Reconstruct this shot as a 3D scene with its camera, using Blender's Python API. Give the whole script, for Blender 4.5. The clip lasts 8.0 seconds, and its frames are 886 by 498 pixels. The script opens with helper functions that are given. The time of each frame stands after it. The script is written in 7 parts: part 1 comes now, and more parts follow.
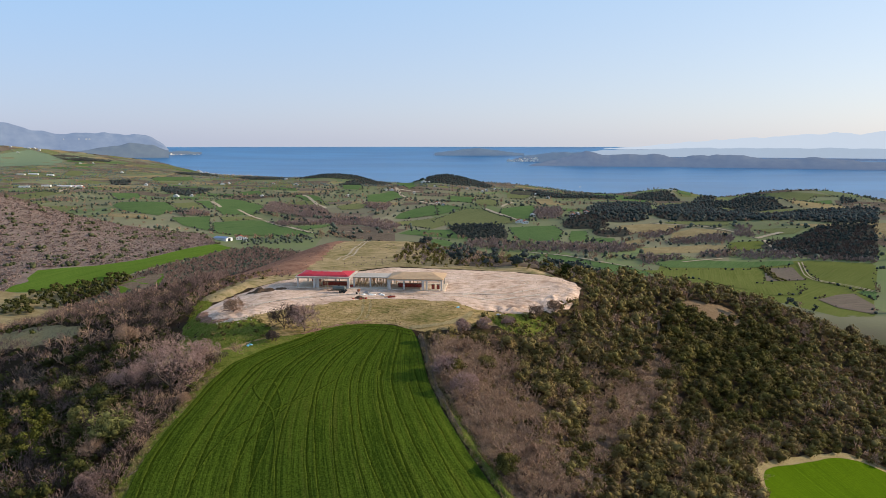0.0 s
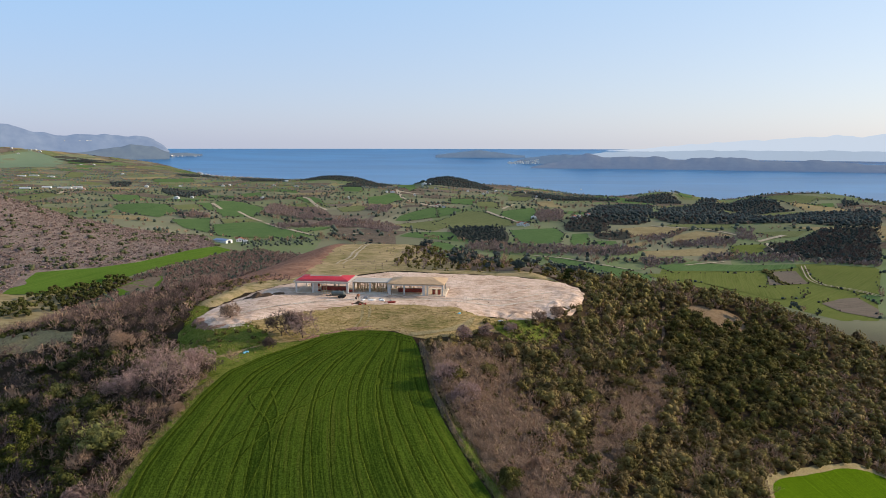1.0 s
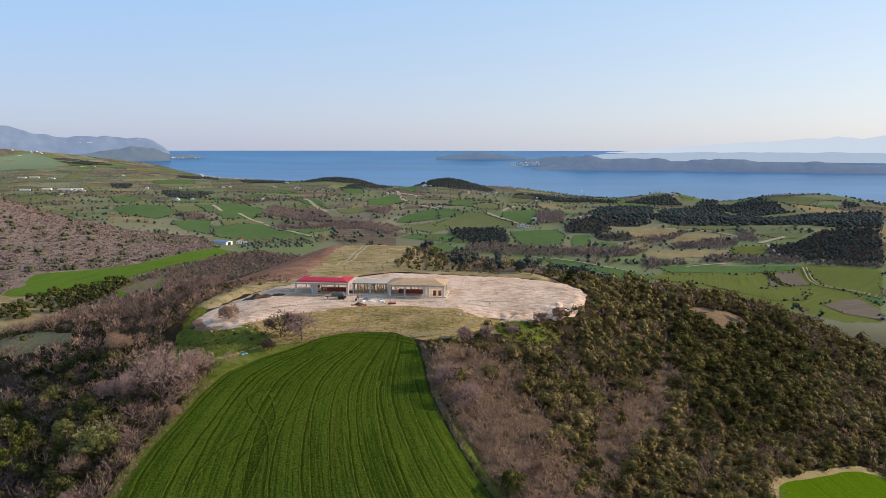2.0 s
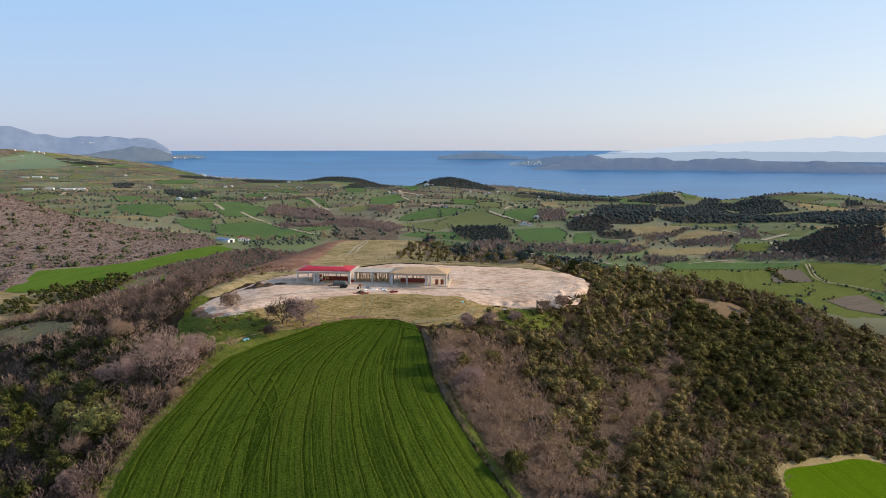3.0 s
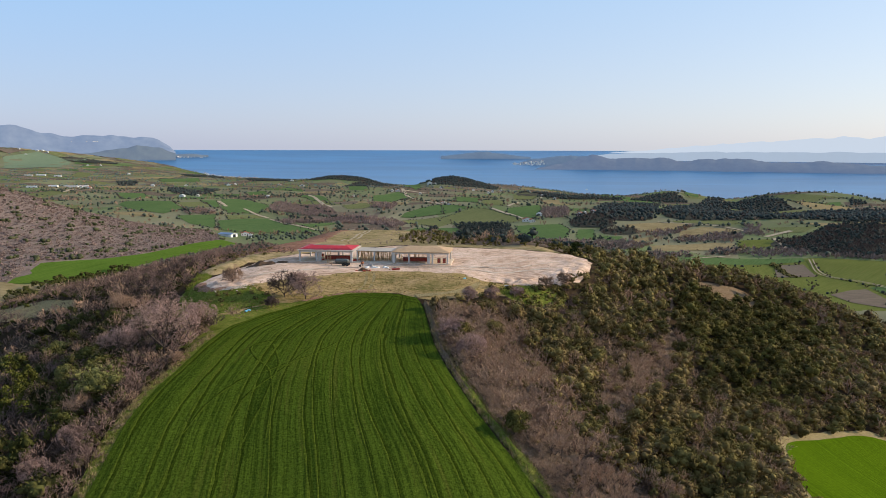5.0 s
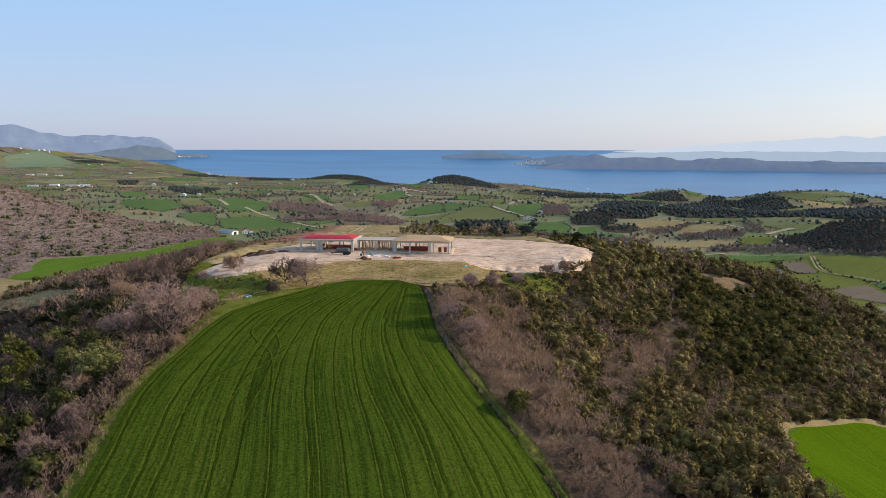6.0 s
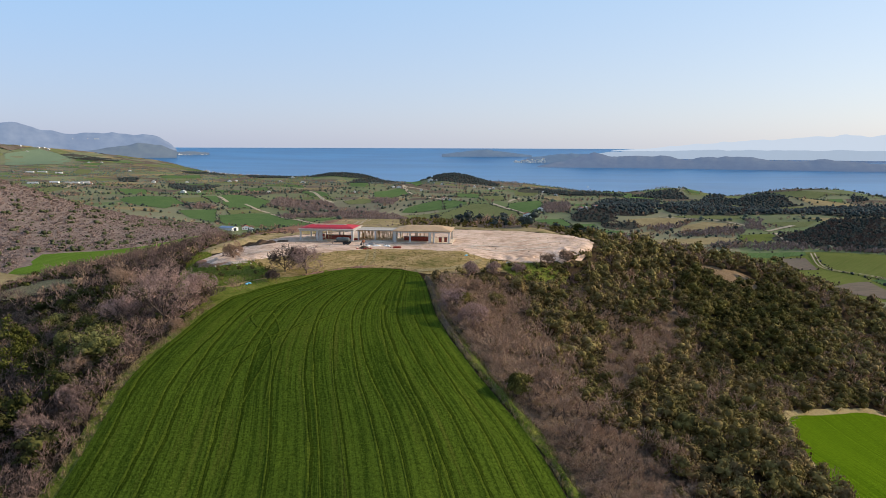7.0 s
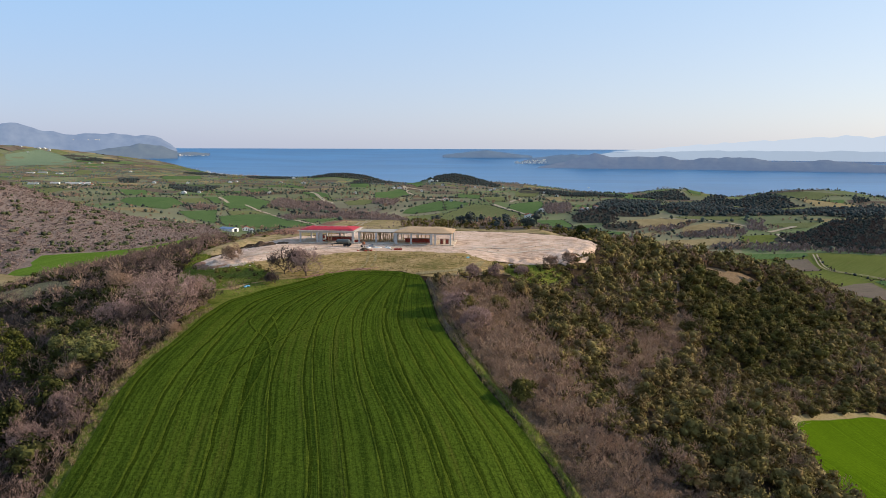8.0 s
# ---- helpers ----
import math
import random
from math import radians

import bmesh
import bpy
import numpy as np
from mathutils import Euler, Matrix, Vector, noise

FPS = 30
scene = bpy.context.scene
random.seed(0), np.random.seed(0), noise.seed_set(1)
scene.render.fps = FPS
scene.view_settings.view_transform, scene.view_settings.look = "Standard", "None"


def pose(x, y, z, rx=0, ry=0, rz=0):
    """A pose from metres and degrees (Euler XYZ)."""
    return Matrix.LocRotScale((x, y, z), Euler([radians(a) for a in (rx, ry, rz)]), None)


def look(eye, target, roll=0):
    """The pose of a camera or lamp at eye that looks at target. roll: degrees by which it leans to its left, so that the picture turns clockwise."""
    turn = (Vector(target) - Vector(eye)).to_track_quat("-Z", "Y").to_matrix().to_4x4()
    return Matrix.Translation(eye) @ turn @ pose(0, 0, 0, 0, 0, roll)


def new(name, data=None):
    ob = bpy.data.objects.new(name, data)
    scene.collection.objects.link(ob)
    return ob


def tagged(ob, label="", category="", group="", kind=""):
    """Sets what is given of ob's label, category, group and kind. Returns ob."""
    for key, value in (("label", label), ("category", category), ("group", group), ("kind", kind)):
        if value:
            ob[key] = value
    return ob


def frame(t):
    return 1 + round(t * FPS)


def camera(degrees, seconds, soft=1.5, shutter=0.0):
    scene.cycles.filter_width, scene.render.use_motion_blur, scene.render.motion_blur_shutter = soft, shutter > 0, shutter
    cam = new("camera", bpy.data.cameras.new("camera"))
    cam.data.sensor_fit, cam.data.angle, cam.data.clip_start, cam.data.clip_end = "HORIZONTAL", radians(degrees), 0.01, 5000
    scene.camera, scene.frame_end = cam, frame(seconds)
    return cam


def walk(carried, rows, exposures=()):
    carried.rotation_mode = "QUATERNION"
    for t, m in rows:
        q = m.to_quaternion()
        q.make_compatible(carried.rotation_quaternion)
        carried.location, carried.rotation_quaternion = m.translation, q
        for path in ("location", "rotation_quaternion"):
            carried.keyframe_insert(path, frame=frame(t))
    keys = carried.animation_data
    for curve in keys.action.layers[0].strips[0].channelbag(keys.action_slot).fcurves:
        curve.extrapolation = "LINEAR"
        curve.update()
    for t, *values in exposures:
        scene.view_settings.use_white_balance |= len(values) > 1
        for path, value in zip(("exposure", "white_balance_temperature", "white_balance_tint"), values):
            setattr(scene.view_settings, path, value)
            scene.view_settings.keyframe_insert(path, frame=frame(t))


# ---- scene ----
from mathutils import geometry

cam = camera(67.0, 8.0, soft=0.7)
PATH = [
    (0, (0.406, -2.249, 39.897), (0.389, -0.274, 39.583), 0.0),
    (0.5, (0.388, -0.93, 39.931), (0.369, 1.045, 39.619), 0.0),
    (1, (0.268, 1.05, 40.036), (0.249, 3.026, 39.728), 0.1),
    (1.5, (0.198, 2.378, 40.153), (0.179, 4.354, 39.849), 0.1),
    (3, (0.082, 2.739, 36.407), (0.056, 4.716, 36.105), 0.0),
    (3.5, (0.203, 2.504, 34.956), (0.175, 4.481, 34.655), 0.0),
    (4, (0.255, 2.27, 33.515), (0.225, 4.248, 33.215), 0.0),
    (4.5, (0.254, 2.139, 32.061), (0.222, 4.116, 31.761), 0.1),
    (6, (0.234, 1.806, 27.773), (0.197, 3.783, 27.473), 0.1),
    (6.5, (0.181, 1.829, 26.323), (0.144, 3.806, 26.023), 0.1),
    (7, (0.153, 1.99, 25.444), (0.116, 3.966, 25.14), 0.2),
    (7.5, (0.081, 2.799, 25.302), (0.042, 4.775, 24.996), 0.2),
    (8, (-0.101, 4.035, 25.438), (-0.14, 6.012, 25.136), 0.2),
]
walk(cam, [(t, look(eye, target, roll)) for t, eye, target, roll in PATH])

# ---- light ----
SUN_AZ, SUN_EL = 80.0, 21.5  # degrees clockwise from the way ahead, and above the horizon
world = bpy.data.worlds.new("sky")
scene.world = world
world.use_nodes = True
wn = world.node_tree
sky = wn.nodes.new("ShaderNodeTexSky")
sky.sky_type = "NISHITA"
sky.sun_disc = False
sky.sun_elevation, sky.sun_rotation = radians(SUN_EL), radians(SUN_AZ)
sky.altitude, sky.air_density, sky.dust_density, sky.ozone_density = 100, 1.0, 1.2, 2.0
bg = wn.nodes["Background"]
haze = wn.nodes.new("ShaderNodeMix")  # a veil of hazy air over the clear sky: whiter low down and towards the sun
haze.data_type = "RGBA"
haze.inputs[0].default_value = 0.7
way_to = wn.nodes.new("ShaderNodeTexCoord").outputs["Generated"]
height = wn.nodes.new("ShaderNodeSeparateXYZ")
wn.links.new(way_to, height.inputs["Vector"])
veils = []
for low, mid, top in (((0.372, 0.412, 0.565), (0.280, 0.450, 0.700), (0.20, 0.31, 0.52)), ((0.522, 0.542, 0.605), (0.395, 0.510, 0.670), (0.24, 0.35, 0.54))):
    veil = wn.nodes.new("ShaderNodeValToRGB")
    veil.color_ramp.elements.new(0.2)
    for stop, place, tone in zip(veil.color_ramp.elements, (0.0, 0.2, 0.8), (low, mid, top)):
        stop.position, stop.color = place, tone + (1.0,)
    wn.links.new(height.outputs["Z"], veil.inputs["Fac"])
    veils.append(veil)
to_sun = wn.nodes.new("ShaderNodeVectorMath")
to_sun.operation = "DOT_PRODUCT"
to_sun.inputs[1].default_value = (math.sin(radians(SUN_AZ)), math.cos(radians(SUN_AZ)), 0.0)
wn.links.new(way_to, to_sun.inputs[0])
share = wn.nodes.new("ShaderNodeMapRange")
share.inputs["From Min"].default_value, share.inputs["From Max"].default_value = -0.39, 0.68
wn.links.new(to_sun.outputs["Value"], share.inputs["Value"])
both_veils = wn.nodes.new("ShaderNodeMix")
both_veils.data_type = "RGBA"
wn.links.new(share.outputs["Result"], both_veils.inputs[0])
wn.links.new(veils[0].outputs["Color"], both_veils.inputs[6])
wn.links.new(veils[1].outputs["Color"], both_veils.inputs[7])
glow = wn.nodes.new("ShaderNodeVectorMath")
glow.operation = "SCALE"
glow.inputs["Scale"].default_value = 10.0
wn.links.new(both_veils.outputs[2], glow.inputs[0])
wn.links.new(glow.outputs["Vector"], haze.inputs[7])
wn.links.new(sky.outputs["Color"], haze.inputs[6])
wn.links.new(haze.outputs[2], bg.inputs["Color"])
bg.inputs["Strength"].default_value = 0.15
sun = new("sun", bpy.data.lights.new("sun", "SUN"))
sun.data.energy, sun.data.angle, sun.data.color = 5.0, radians(0.6), (1.0, 0.87, 0.70)
sx, sy = math.sin(radians(SUN_AZ)), math.cos(radians(SUN_AZ))
sun.matrix_world = look((0, 0, 400), (-sx * 100, -sy * 100, 400 - 100 * math.tan(radians(SUN_EL))))


# ---- materials ----
def srgb(r, g, b):
    return tuple((c / 255 / 12.92) if c / 255 <= 0.04045 else ((c / 255 + 0.055) / 1.055) ** 2.4 for c in (r, g, b)) + (1.0,)


class Mat:
    """A node material built step by step round one Principled shader."""

    def __init__(self, name, rough=0.85, spec=0.25, metal=0.0):
        self.m = bpy.data.materials.new(name)
        self.m.use_nodes = True
        self.t = self.m.node_tree
        self.p = self.t.nodes["Principled BSDF"]
        self.p.inputs["Roughness"].default_value = rough
        self.p.inputs["Specular IOR Level"].default_value = spec
        self.p.inputs["Metallic"].default_value = metal

    def node(self, kind, **values):
        n = self.t.nodes.new(kind)
        for k, v in values.items():
            n.inputs[k.replace("_", " ")].default_value = v
        return n

    def link(self, a, b):
        self.t.links.new(a, b)

    def coords(self, which="Generated"):
        if which == "Position":
            return self.t.nodes.new("ShaderNodeNewGeometry").outputs["Position"]
        return self.t.nodes.new("ShaderNodeTexCoord").outputs[which]

    def noise(self, vec, scale, detail=5.0, rough=0.6, stretch=None):
        if stretch:
            mp = self.t.nodes.new("ShaderNodeMapping")
            mp.inputs["Scale"].default_value = stretch
            self.link(vec, mp.inputs["Vector"])
            vec = mp.outputs["Vector"]
        n = self.node("ShaderNodeTexNoise", Scale=scale, Detail=detail, Roughness=rough)
        self.link(vec, n.inputs["Vector"])
        return n.outputs["Fac"]

    def ramp(self, fac, *stops):
        r = self.t.nodes.new("ShaderNodeValToRGB")
        e = r.color_ramp.elements
        while len(e) < len(stops):
            e.new(0.5)
        for el, (pos, col) in zip(e, stops):
            el.position, el.color = pos, col
        self.link(fac, r.inputs["Fac"])
        return r.outputs["Color"]

    def mix(self, fac, a, b, how="MIX"):
        n = self.t.nodes.new("ShaderNodeMix")
        n.data_type, n.blend_type = "RGBA", how
        for sock, v in ((n.inputs[0], fac), (n.inputs[6], a), (n.inputs[7], b)):
            if hasattr(v, "is_linked"):
                self.link(v, sock)
            else:
                sock.default_value = v
        return n.outputs[2]

    def math(self, how, a, b=0.0):
        n = self.t.nodes.new("ShaderNodeMath")
        n.operation = how
        for sock, v in ((n.inputs[0], a), (n.inputs[1], b)):
            if hasattr(v, "is_linked"):
                self.link(v, sock)
            else:
                sock.default_value = v
        return n.outputs[0]

    def colour(self, c):
        if hasattr(c, "is_linked"):
            self.link(c, self.p.inputs["Base Color"])
        else:
            self.p.inputs["Base Color"].default_value = c
        return self

    def bump(self, h, strength=0.5, dist=0.1):
        n = self.node("ShaderNodeBump", Strength=strength, Distance=dist)
        self.link(h, n.inputs["Height"])
        self.link(n.outputs["Normal"], self.p.inputs["Normal"])
        return self


def plain_mat(name, c, rough=0.8, scale=3.0, vary=0.25, metal=0.0, bump=0.3, spec=0.25):
    """Paint, plaster, metal: one colour with grain and stains at two scales."""
    m = Mat(name, rough, spec, metal)
    pos = m.coords("Object")
    a = m.noise(pos, scale, 6)
    b = m.noise(pos, scale * 0.17, 3)
    dark = tuple(v * (1 - vary) for v in c[:3]) + (1,)
    light = tuple(min(1, v * (1 + vary)) for v in c[:3]) + (1,)
    col = m.mix(0.4, m.ramp(a, (0.3, dark), (0.7, light)), m.ramp(b, (0.35, dark), (0.65, light)))
    m.colour(col).bump(a, bump, 0.02)
    return m.m


def leaf_mat(name, dark, light, warm):
    """Foliage: each leaf clump and each plant a shade of its own."""
    m = Mat(name, 0.8, 0.04)
    isl = m.t.nodes.new("ShaderNodeNewGeometry").outputs["Random Per Island"]
    ob = m.t.nodes.new("ShaderNodeObjectInfo").outputs["Random"]
    pos = m.coords("Position")
    big = m.noise(pos, 0.16, 2, 0.5)
    plant = m.noise(pos, 0.33, 1, 0.5)
    fine = m.noise(pos, 1.3, 3, 0.6)
    c = m.ramp(isl, (0.0, tuple(0.9 * a + 0.1 * b for a, b in zip(dark, light))), (1.0, tuple(0.22 * a + 0.78 * b for a, b in zip(dark, light))))
    c = m.mix(m.math("MULTIPLY", m.ramp(big, (0.42, (0, 0, 0, 1)), (0.62, (1, 1, 1, 1))), 0.6), c, warm)
    c = m.mix(m.math("MULTIPLY", m.ramp(plant, (0.5, (0, 0, 0, 1)), (0.62, (1, 1, 1, 1))), 0.65), c, light)
    c = m.mix(m.math("MULTIPLY", m.ramp(plant, (0.38, (1, 1, 1, 1)), (0.5, (0, 0, 0, 1))), 0.7), c, dark)
    c = m.mix(m.math("MULTIPLY", ob, 0.3), c, light)
    c = m.mix(m.math("MULTIPLY", fine, 0.4), c, dark)
    m.colour(c)
    thin = m.t.nodes.new("ShaderNodeBsdfTranslucent")
    m.link(c, thin.inputs["Color"])
    both = m.t.nodes.new("ShaderNodeMixShader")
    both.inputs[0].default_value = 0.12
    m.link(m.p.outputs["BSDF"], both.inputs[1])
    m.link(thin.outputs["BSDF"], both.inputs[2])
    m.link(both.outputs["Shader"], m.t.nodes["Material Output"].inputs["Surface"])
    return m.m


def ground_mat():
    """Hill soil with winter grass near by, patchwork farmland and scrub further out."""
    m = Mat("hill_ground", 1.0, 0.0)
    pos = m.coords("Position")
    n1, n2, n3 = m.noise(pos, 0.02, 6), m.noise(pos, 0.25, 6), m.noise(pos, 1.6, 5)
    # near soil darkened to deepen the shade under the shrubs
    near_c = m.ramp(n2, (0.35, srgb(48, 39, 30)), (0.5, srgb(68, 56, 43)), (0.62, srgb(60, 58, 33)))
    near_c = m.mix(m.math("MULTIPLY", n3, 0.6), near_c, srgb(52, 43, 32))
    vor = m.node("ShaderNodeTexVoronoi", Scale=0.0085)
    warp = m.t.nodes.new("ShaderNodeMapping")
    warp.inputs["Rotation"].default_value = (0, 0, 0.45)
    warp.inputs["Scale"].default_value = (1.0, 0.55, 0.0)
    m.link(pos, warp.inputs["Vector"])
    m.link(warp.outputs["Vector"], vor.inputs["Vector"])
    sep = m.t.nodes.new("ShaderNodeSeparateColor")
    m.link(vor.outputs["Color"], sep.inputs["Color"])
    # farmland tints paled and greyed to stand in for haze
    cell = m.ramp(sep.outputs["Red"], (0.0, srgb(126, 128, 88)), (0.2, srgb(110, 126, 76)), (0.35, srgb(146, 138, 110)),
                  (0.5, srgb(118, 122, 84)), (0.65, srgb(130, 120, 100)), (0.8, srgb(100, 118, 70)), (0.95, srgb(128, 124, 96)))
    cell = m.mix(m.math("MULTIPLY", m.ramp(n1, (0.4, (0, 0, 0, 1)), (0.65, (1, 1, 1, 1))), 0.4), cell, srgb(120, 112, 96))
    cell = m.mix(m.math("MULTIPLY", n2, 0.3), cell, srgb(100, 98, 80))
    d = m.node("ShaderNodeVectorMath")
    d.operation = "LENGTH"
    m.link(pos, d.inputs[0])
    away = m.ramp(m.math("DIVIDE", d.outputs["Value"], 1000.0), (0.4, (0, 0, 0, 1)), (0.5, (1, 1, 1, 1)))
    m.colour(m.mix(away, near_c, cell)).bump(n2, 0.6, 0.6)
    return m.m


def crop_mat(name, dark, light, rows=0.35, near=0.0):
    """Young corn or grass: drilled rows along the sheet's own length, patches, bare streaks."""
    m = Mat(name, 1.0, 0.0)
    uv = m.coords("UV")
    pos = m.coords("Position")
    streak = m.noise(uv, 1.0, 4, 0.65, (0.9, 0.012, 1.0))
    fine = m.noise(uv, 4.0, 3, 0.6, (1.0, 0.06, 1.0))
    patch = m.noise(pos, 0.035, 4)
    grain = m.noise(pos, 2.6, 6, 0.7)
    c = m.ramp(streak, (0.36, dark), (0.5, tuple((a + b) / 2 for a, b in zip(dark, light))), (0.64, light))
    c = m.mix(m.math("MULTIPLY", m.ramp(fine, (0.4, (0, 0, 0, 1)), (0.6, (1, 1, 1, 1))), rows), c, dark)
    row = m.noise(uv, 2.2, 2, 0.5, (1.0, 0.012, 1.0))
    c = m.mix(m.math("MULTIPLY", m.ramp(row, (0.46, (0, 0, 0, 1)), (0.56, (1, 1, 1, 1))), rows * 0.8), c, tuple(v * 1.05 for v in light[:3]) + (1,))
    thin = m.noise(uv, 0.5, 5, 0.7, (1.0, 0.05, 1.0))
    c = m.mix(m.math("MULTIPLY", m.ramp(thin, (0.54, (0, 0, 0, 1)), (0.7, (1, 1, 1, 1))), rows * 0.9), c, (light[0] * 1.4, light[1] * 0.9, light[2] * 1.5, 1))
    c = m.mix(m.math("MULTIPLY", m.ramp(patch, (0.42, (0, 0, 0, 1)), (0.66, (1, 1, 1, 1))), 0.35), c, light)
    c = m.mix(m.math("MULTIPLY", m.ramp(grain, (0.4, (0, 0, 0, 1)), (0.62, (1, 1, 1, 1))), 0.55), c, tuple(v * 0.6 for v in dark[:3]) + (1,))
    tip = m.noise(pos, 3.4, 5, 0.8)
    c = m.mix(m.math("MULTIPLY", m.ramp(tip, (0.5, (0, 0, 0, 1)), (0.66, (1, 1, 1, 1))), near), c, (light[0] * 1.35, light[1] * 1.25, light[2] * 1.2, 1))
    c = m.mix(m.math("MULTIPLY", m.ramp(tip, (0.34, (1, 1, 1, 1)), (0.48, (0, 0, 0, 1))), near), c, tuple(v * 0.45 for v in dark[:3]) + (1,))
    m.colour(c).bump(m.math("ADD", grain, m.math("MULTIPLY", tip, 0.6)), 0.9, 0.15)
    return m.m


def soil_mat(name, dark, mid, light, scale=0.12):
    m = Mat(name, 1.0, 0.0)
    pos = m.coords("Position")
    a, b, g = m.noise(pos, scale, 7, 0.62), m.noise(pos, scale * 5, 6, 0.65, (1.0, 2.2, 1.0)), m.noise(pos, 2.5, 4)
    c = m.ramp(a, (0.34, dark), (0.48, mid), (0.66, light))
    c = m.mix(0.5, c, m.ramp(b, (0.38, dark), (0.58, light)))
    c = m.mix(m.math("MULTIPLY", m.ramp(g, (0.45, (0, 0, 0, 1)), (0.65, (1, 1, 1, 1))), 0.35), c, dark)
    m.colour(c).bump(m.math("ADD", b, m.math("MULTIPLY", g, 0.4)), 0.8, 0.35)
    return m.m


def sea_mat():
    m = Mat("sea", 0.3, 0.4)
    pos = m.coords("Position")
    a = m.noise(pos, 0.004, 5, 0.6, (0.4, 1.5, 1.0))
    c = m.ramp(a, (0.35, srgb(24, 90, 136)), (0.65, srgb(42, 114, 160)))
    w = m.noise(pos, 0.12, 4, 0.6, (0.6, 1.4, 1.0))
    m.colour(c).bump(w, 0.16, 1.0)
    return m.m


def twig_mat(name, a, b):
    m = Mat(name, 1.0, 0.0)
    isl = m.t.nodes.new("ShaderNodeNewGeometry").outputs["Random Per Island"]
    big = m.noise(m.coords("Position"), 0.12, 2)
    m.colour(m.mix(big, m.ramp(isl, (0.0, a), (1.0, b)), b))
    return m.m


M_GROUND = ground_mat()
M_WHEAT = crop_mat("young_wheat", srgb(41, 57, 16), srgb(84, 100, 31), 0.75, 0.4)
M_RUT = crop_mat("rut_dark", srgb(34, 47, 12), srgb(66, 79, 22), 0.6, 0.4)
M_RUT_PALE = crop_mat("rut_pale", srgb(54, 69, 18), srgb(98, 110, 36), 0.6, 0.4)
# crop of the plain, its green dulled to imitate haze
M_GRASS_FAR = crop_mat("haze_greyed_crop", srgb(78, 100, 58), srgb(108, 126, 78), 0.1)
# the farthest crop, paler again: haze put into the colour
M_GRASS_HAZY = crop_mat("haze_paled_crop", srgb(112, 128, 98), srgb(132, 144, 116), 0.05)
M_GRASS_VALLEY = crop_mat("valley_crop", srgb(74, 98, 34), srgb(102, 124, 50), 0.15)
# fallow, pasture and plough tints lightened for the haze over the plain
M_DRYFIELD = soil_mat("fallow_field", srgb(124, 108, 74), srgb(144, 126, 90), srgb(158, 142, 106), 0.03)
M_OLIVEFIELD = crop_mat("pasture", srgb(102, 106, 66), srgb(132, 132, 88), 0.12)
M_MEADOWFIELD = crop_mat("grass_field", srgb(92, 100, 48), srgb(122, 124, 68), 0.35)
M_PLOUGH = crop_mat("ploughed_soil", srgb(106, 94, 80), srgb(136, 122, 104), 0.5)
M_TRACK = soil_mat("dirt_track", srgb(150, 134, 110), srgb(176, 158, 132), srgb(194, 178, 152))
M_CLEAR = soil_mat("clearing_soil", srgb(104, 84, 62), srgb(126, 102, 78), srgb(142, 120, 94))
M_MEADOW = soil_mat("dry_meadow", srgb(94, 92, 44), srgb(150, 126, 78), srgb(190, 158, 114), 0.13)
M_BRACKEN = soil_mat("withered_bracken", srgb(104, 74, 60), srgb(142, 102, 84), srgb(166, 128, 104), 0.1)
M_RIDGE = soil_mat("ridge_pasture", srgb(90, 90, 46), srgb(150, 132, 90), srgb(188, 160, 124), 0.05)
M_UNDER = soil_mat("undergrowth", srgb(84, 72, 60), srgb(108, 94, 80), srgb(124, 110, 94), 0.1)
M_WOODFLOOR = soil_mat("wood_floor", srgb(58, 58, 50), srgb(76, 74, 64), srgb(92, 86, 74), 0.05)
M_THICKET = soil_mat("thicket_litter", srgb(80, 66, 54), srgb(106, 88, 74), srgb(132, 112, 92), 0.4)
M_HILLFLOOR = soil_mat("hill_litter", srgb(96, 82, 74), srgb(122, 106, 98), srgb(142, 126, 116), 0.08)
M_BROKEN = soil_mat("broken_soil", srgb(112, 80, 64), srgb(150, 112, 92), srgb(178, 142, 120), 0.9)
M_LUSH = soil_mat("lush_grass", srgb(66, 84, 26), srgb(102, 112, 44), srgb(132, 128, 64), 0.35)
M_DRY = soil_mat("dry_grass", srgb(126, 112, 76), srgb(150, 134, 96), srgb(170, 152, 112), 0.6)
M_GRASS = crop_mat("bright_crop", srgb(60, 84, 12), srgb(90, 112, 20), 0.2)
M_PAD = soil_mat("bare_sandy_soil", srgb(162, 128, 102), srgb(216, 181, 152), srgb(238, 210, 186), 0.09)
M_SEA = sea_mat()
M_LEAF = leaf_mat("evergreen_leaf", srgb(32, 32, 17), srgb(150, 135, 78), srgb(164, 130, 98))
M_TWIG = twig_mat("bare_twig", srgb(108, 86, 70), srgb(172, 142, 118))
M_STRAW = twig_mat("straw", srgb(92, 76, 58), srgb(146, 122, 94))
M_TWIG_ROSE = twig_mat("rosy_twig", srgb(92, 75, 67), srgb(142, 117, 106))
M_TWIG_TREE = twig_mat("tree_twig", srgb(122, 98, 90), srgb(176, 146, 134))
# dark twigs, lowered again for the shade on the left slope
M_TWIG_DARK = twig_mat("dark_twig", srgb(58, 48, 43), srgb(104, 88, 80))
M_TWIG_HILL = twig_mat("hill_twig", srgb(96, 82, 76), srgb(158, 136, 126))
# far and wood leaf: greens shifted to grey-blue to imitate haze
M_LEAF_FAR = leaf_mat("haze_greyed_leaf", srgb(62, 72, 62), srgb(106, 114, 96), srgb(112, 108, 96))
M_WOOD = leaf_mat("haze_greyed_wood", srgb(42, 50, 50), srgb(84, 92, 84), srgb(98, 94, 88))
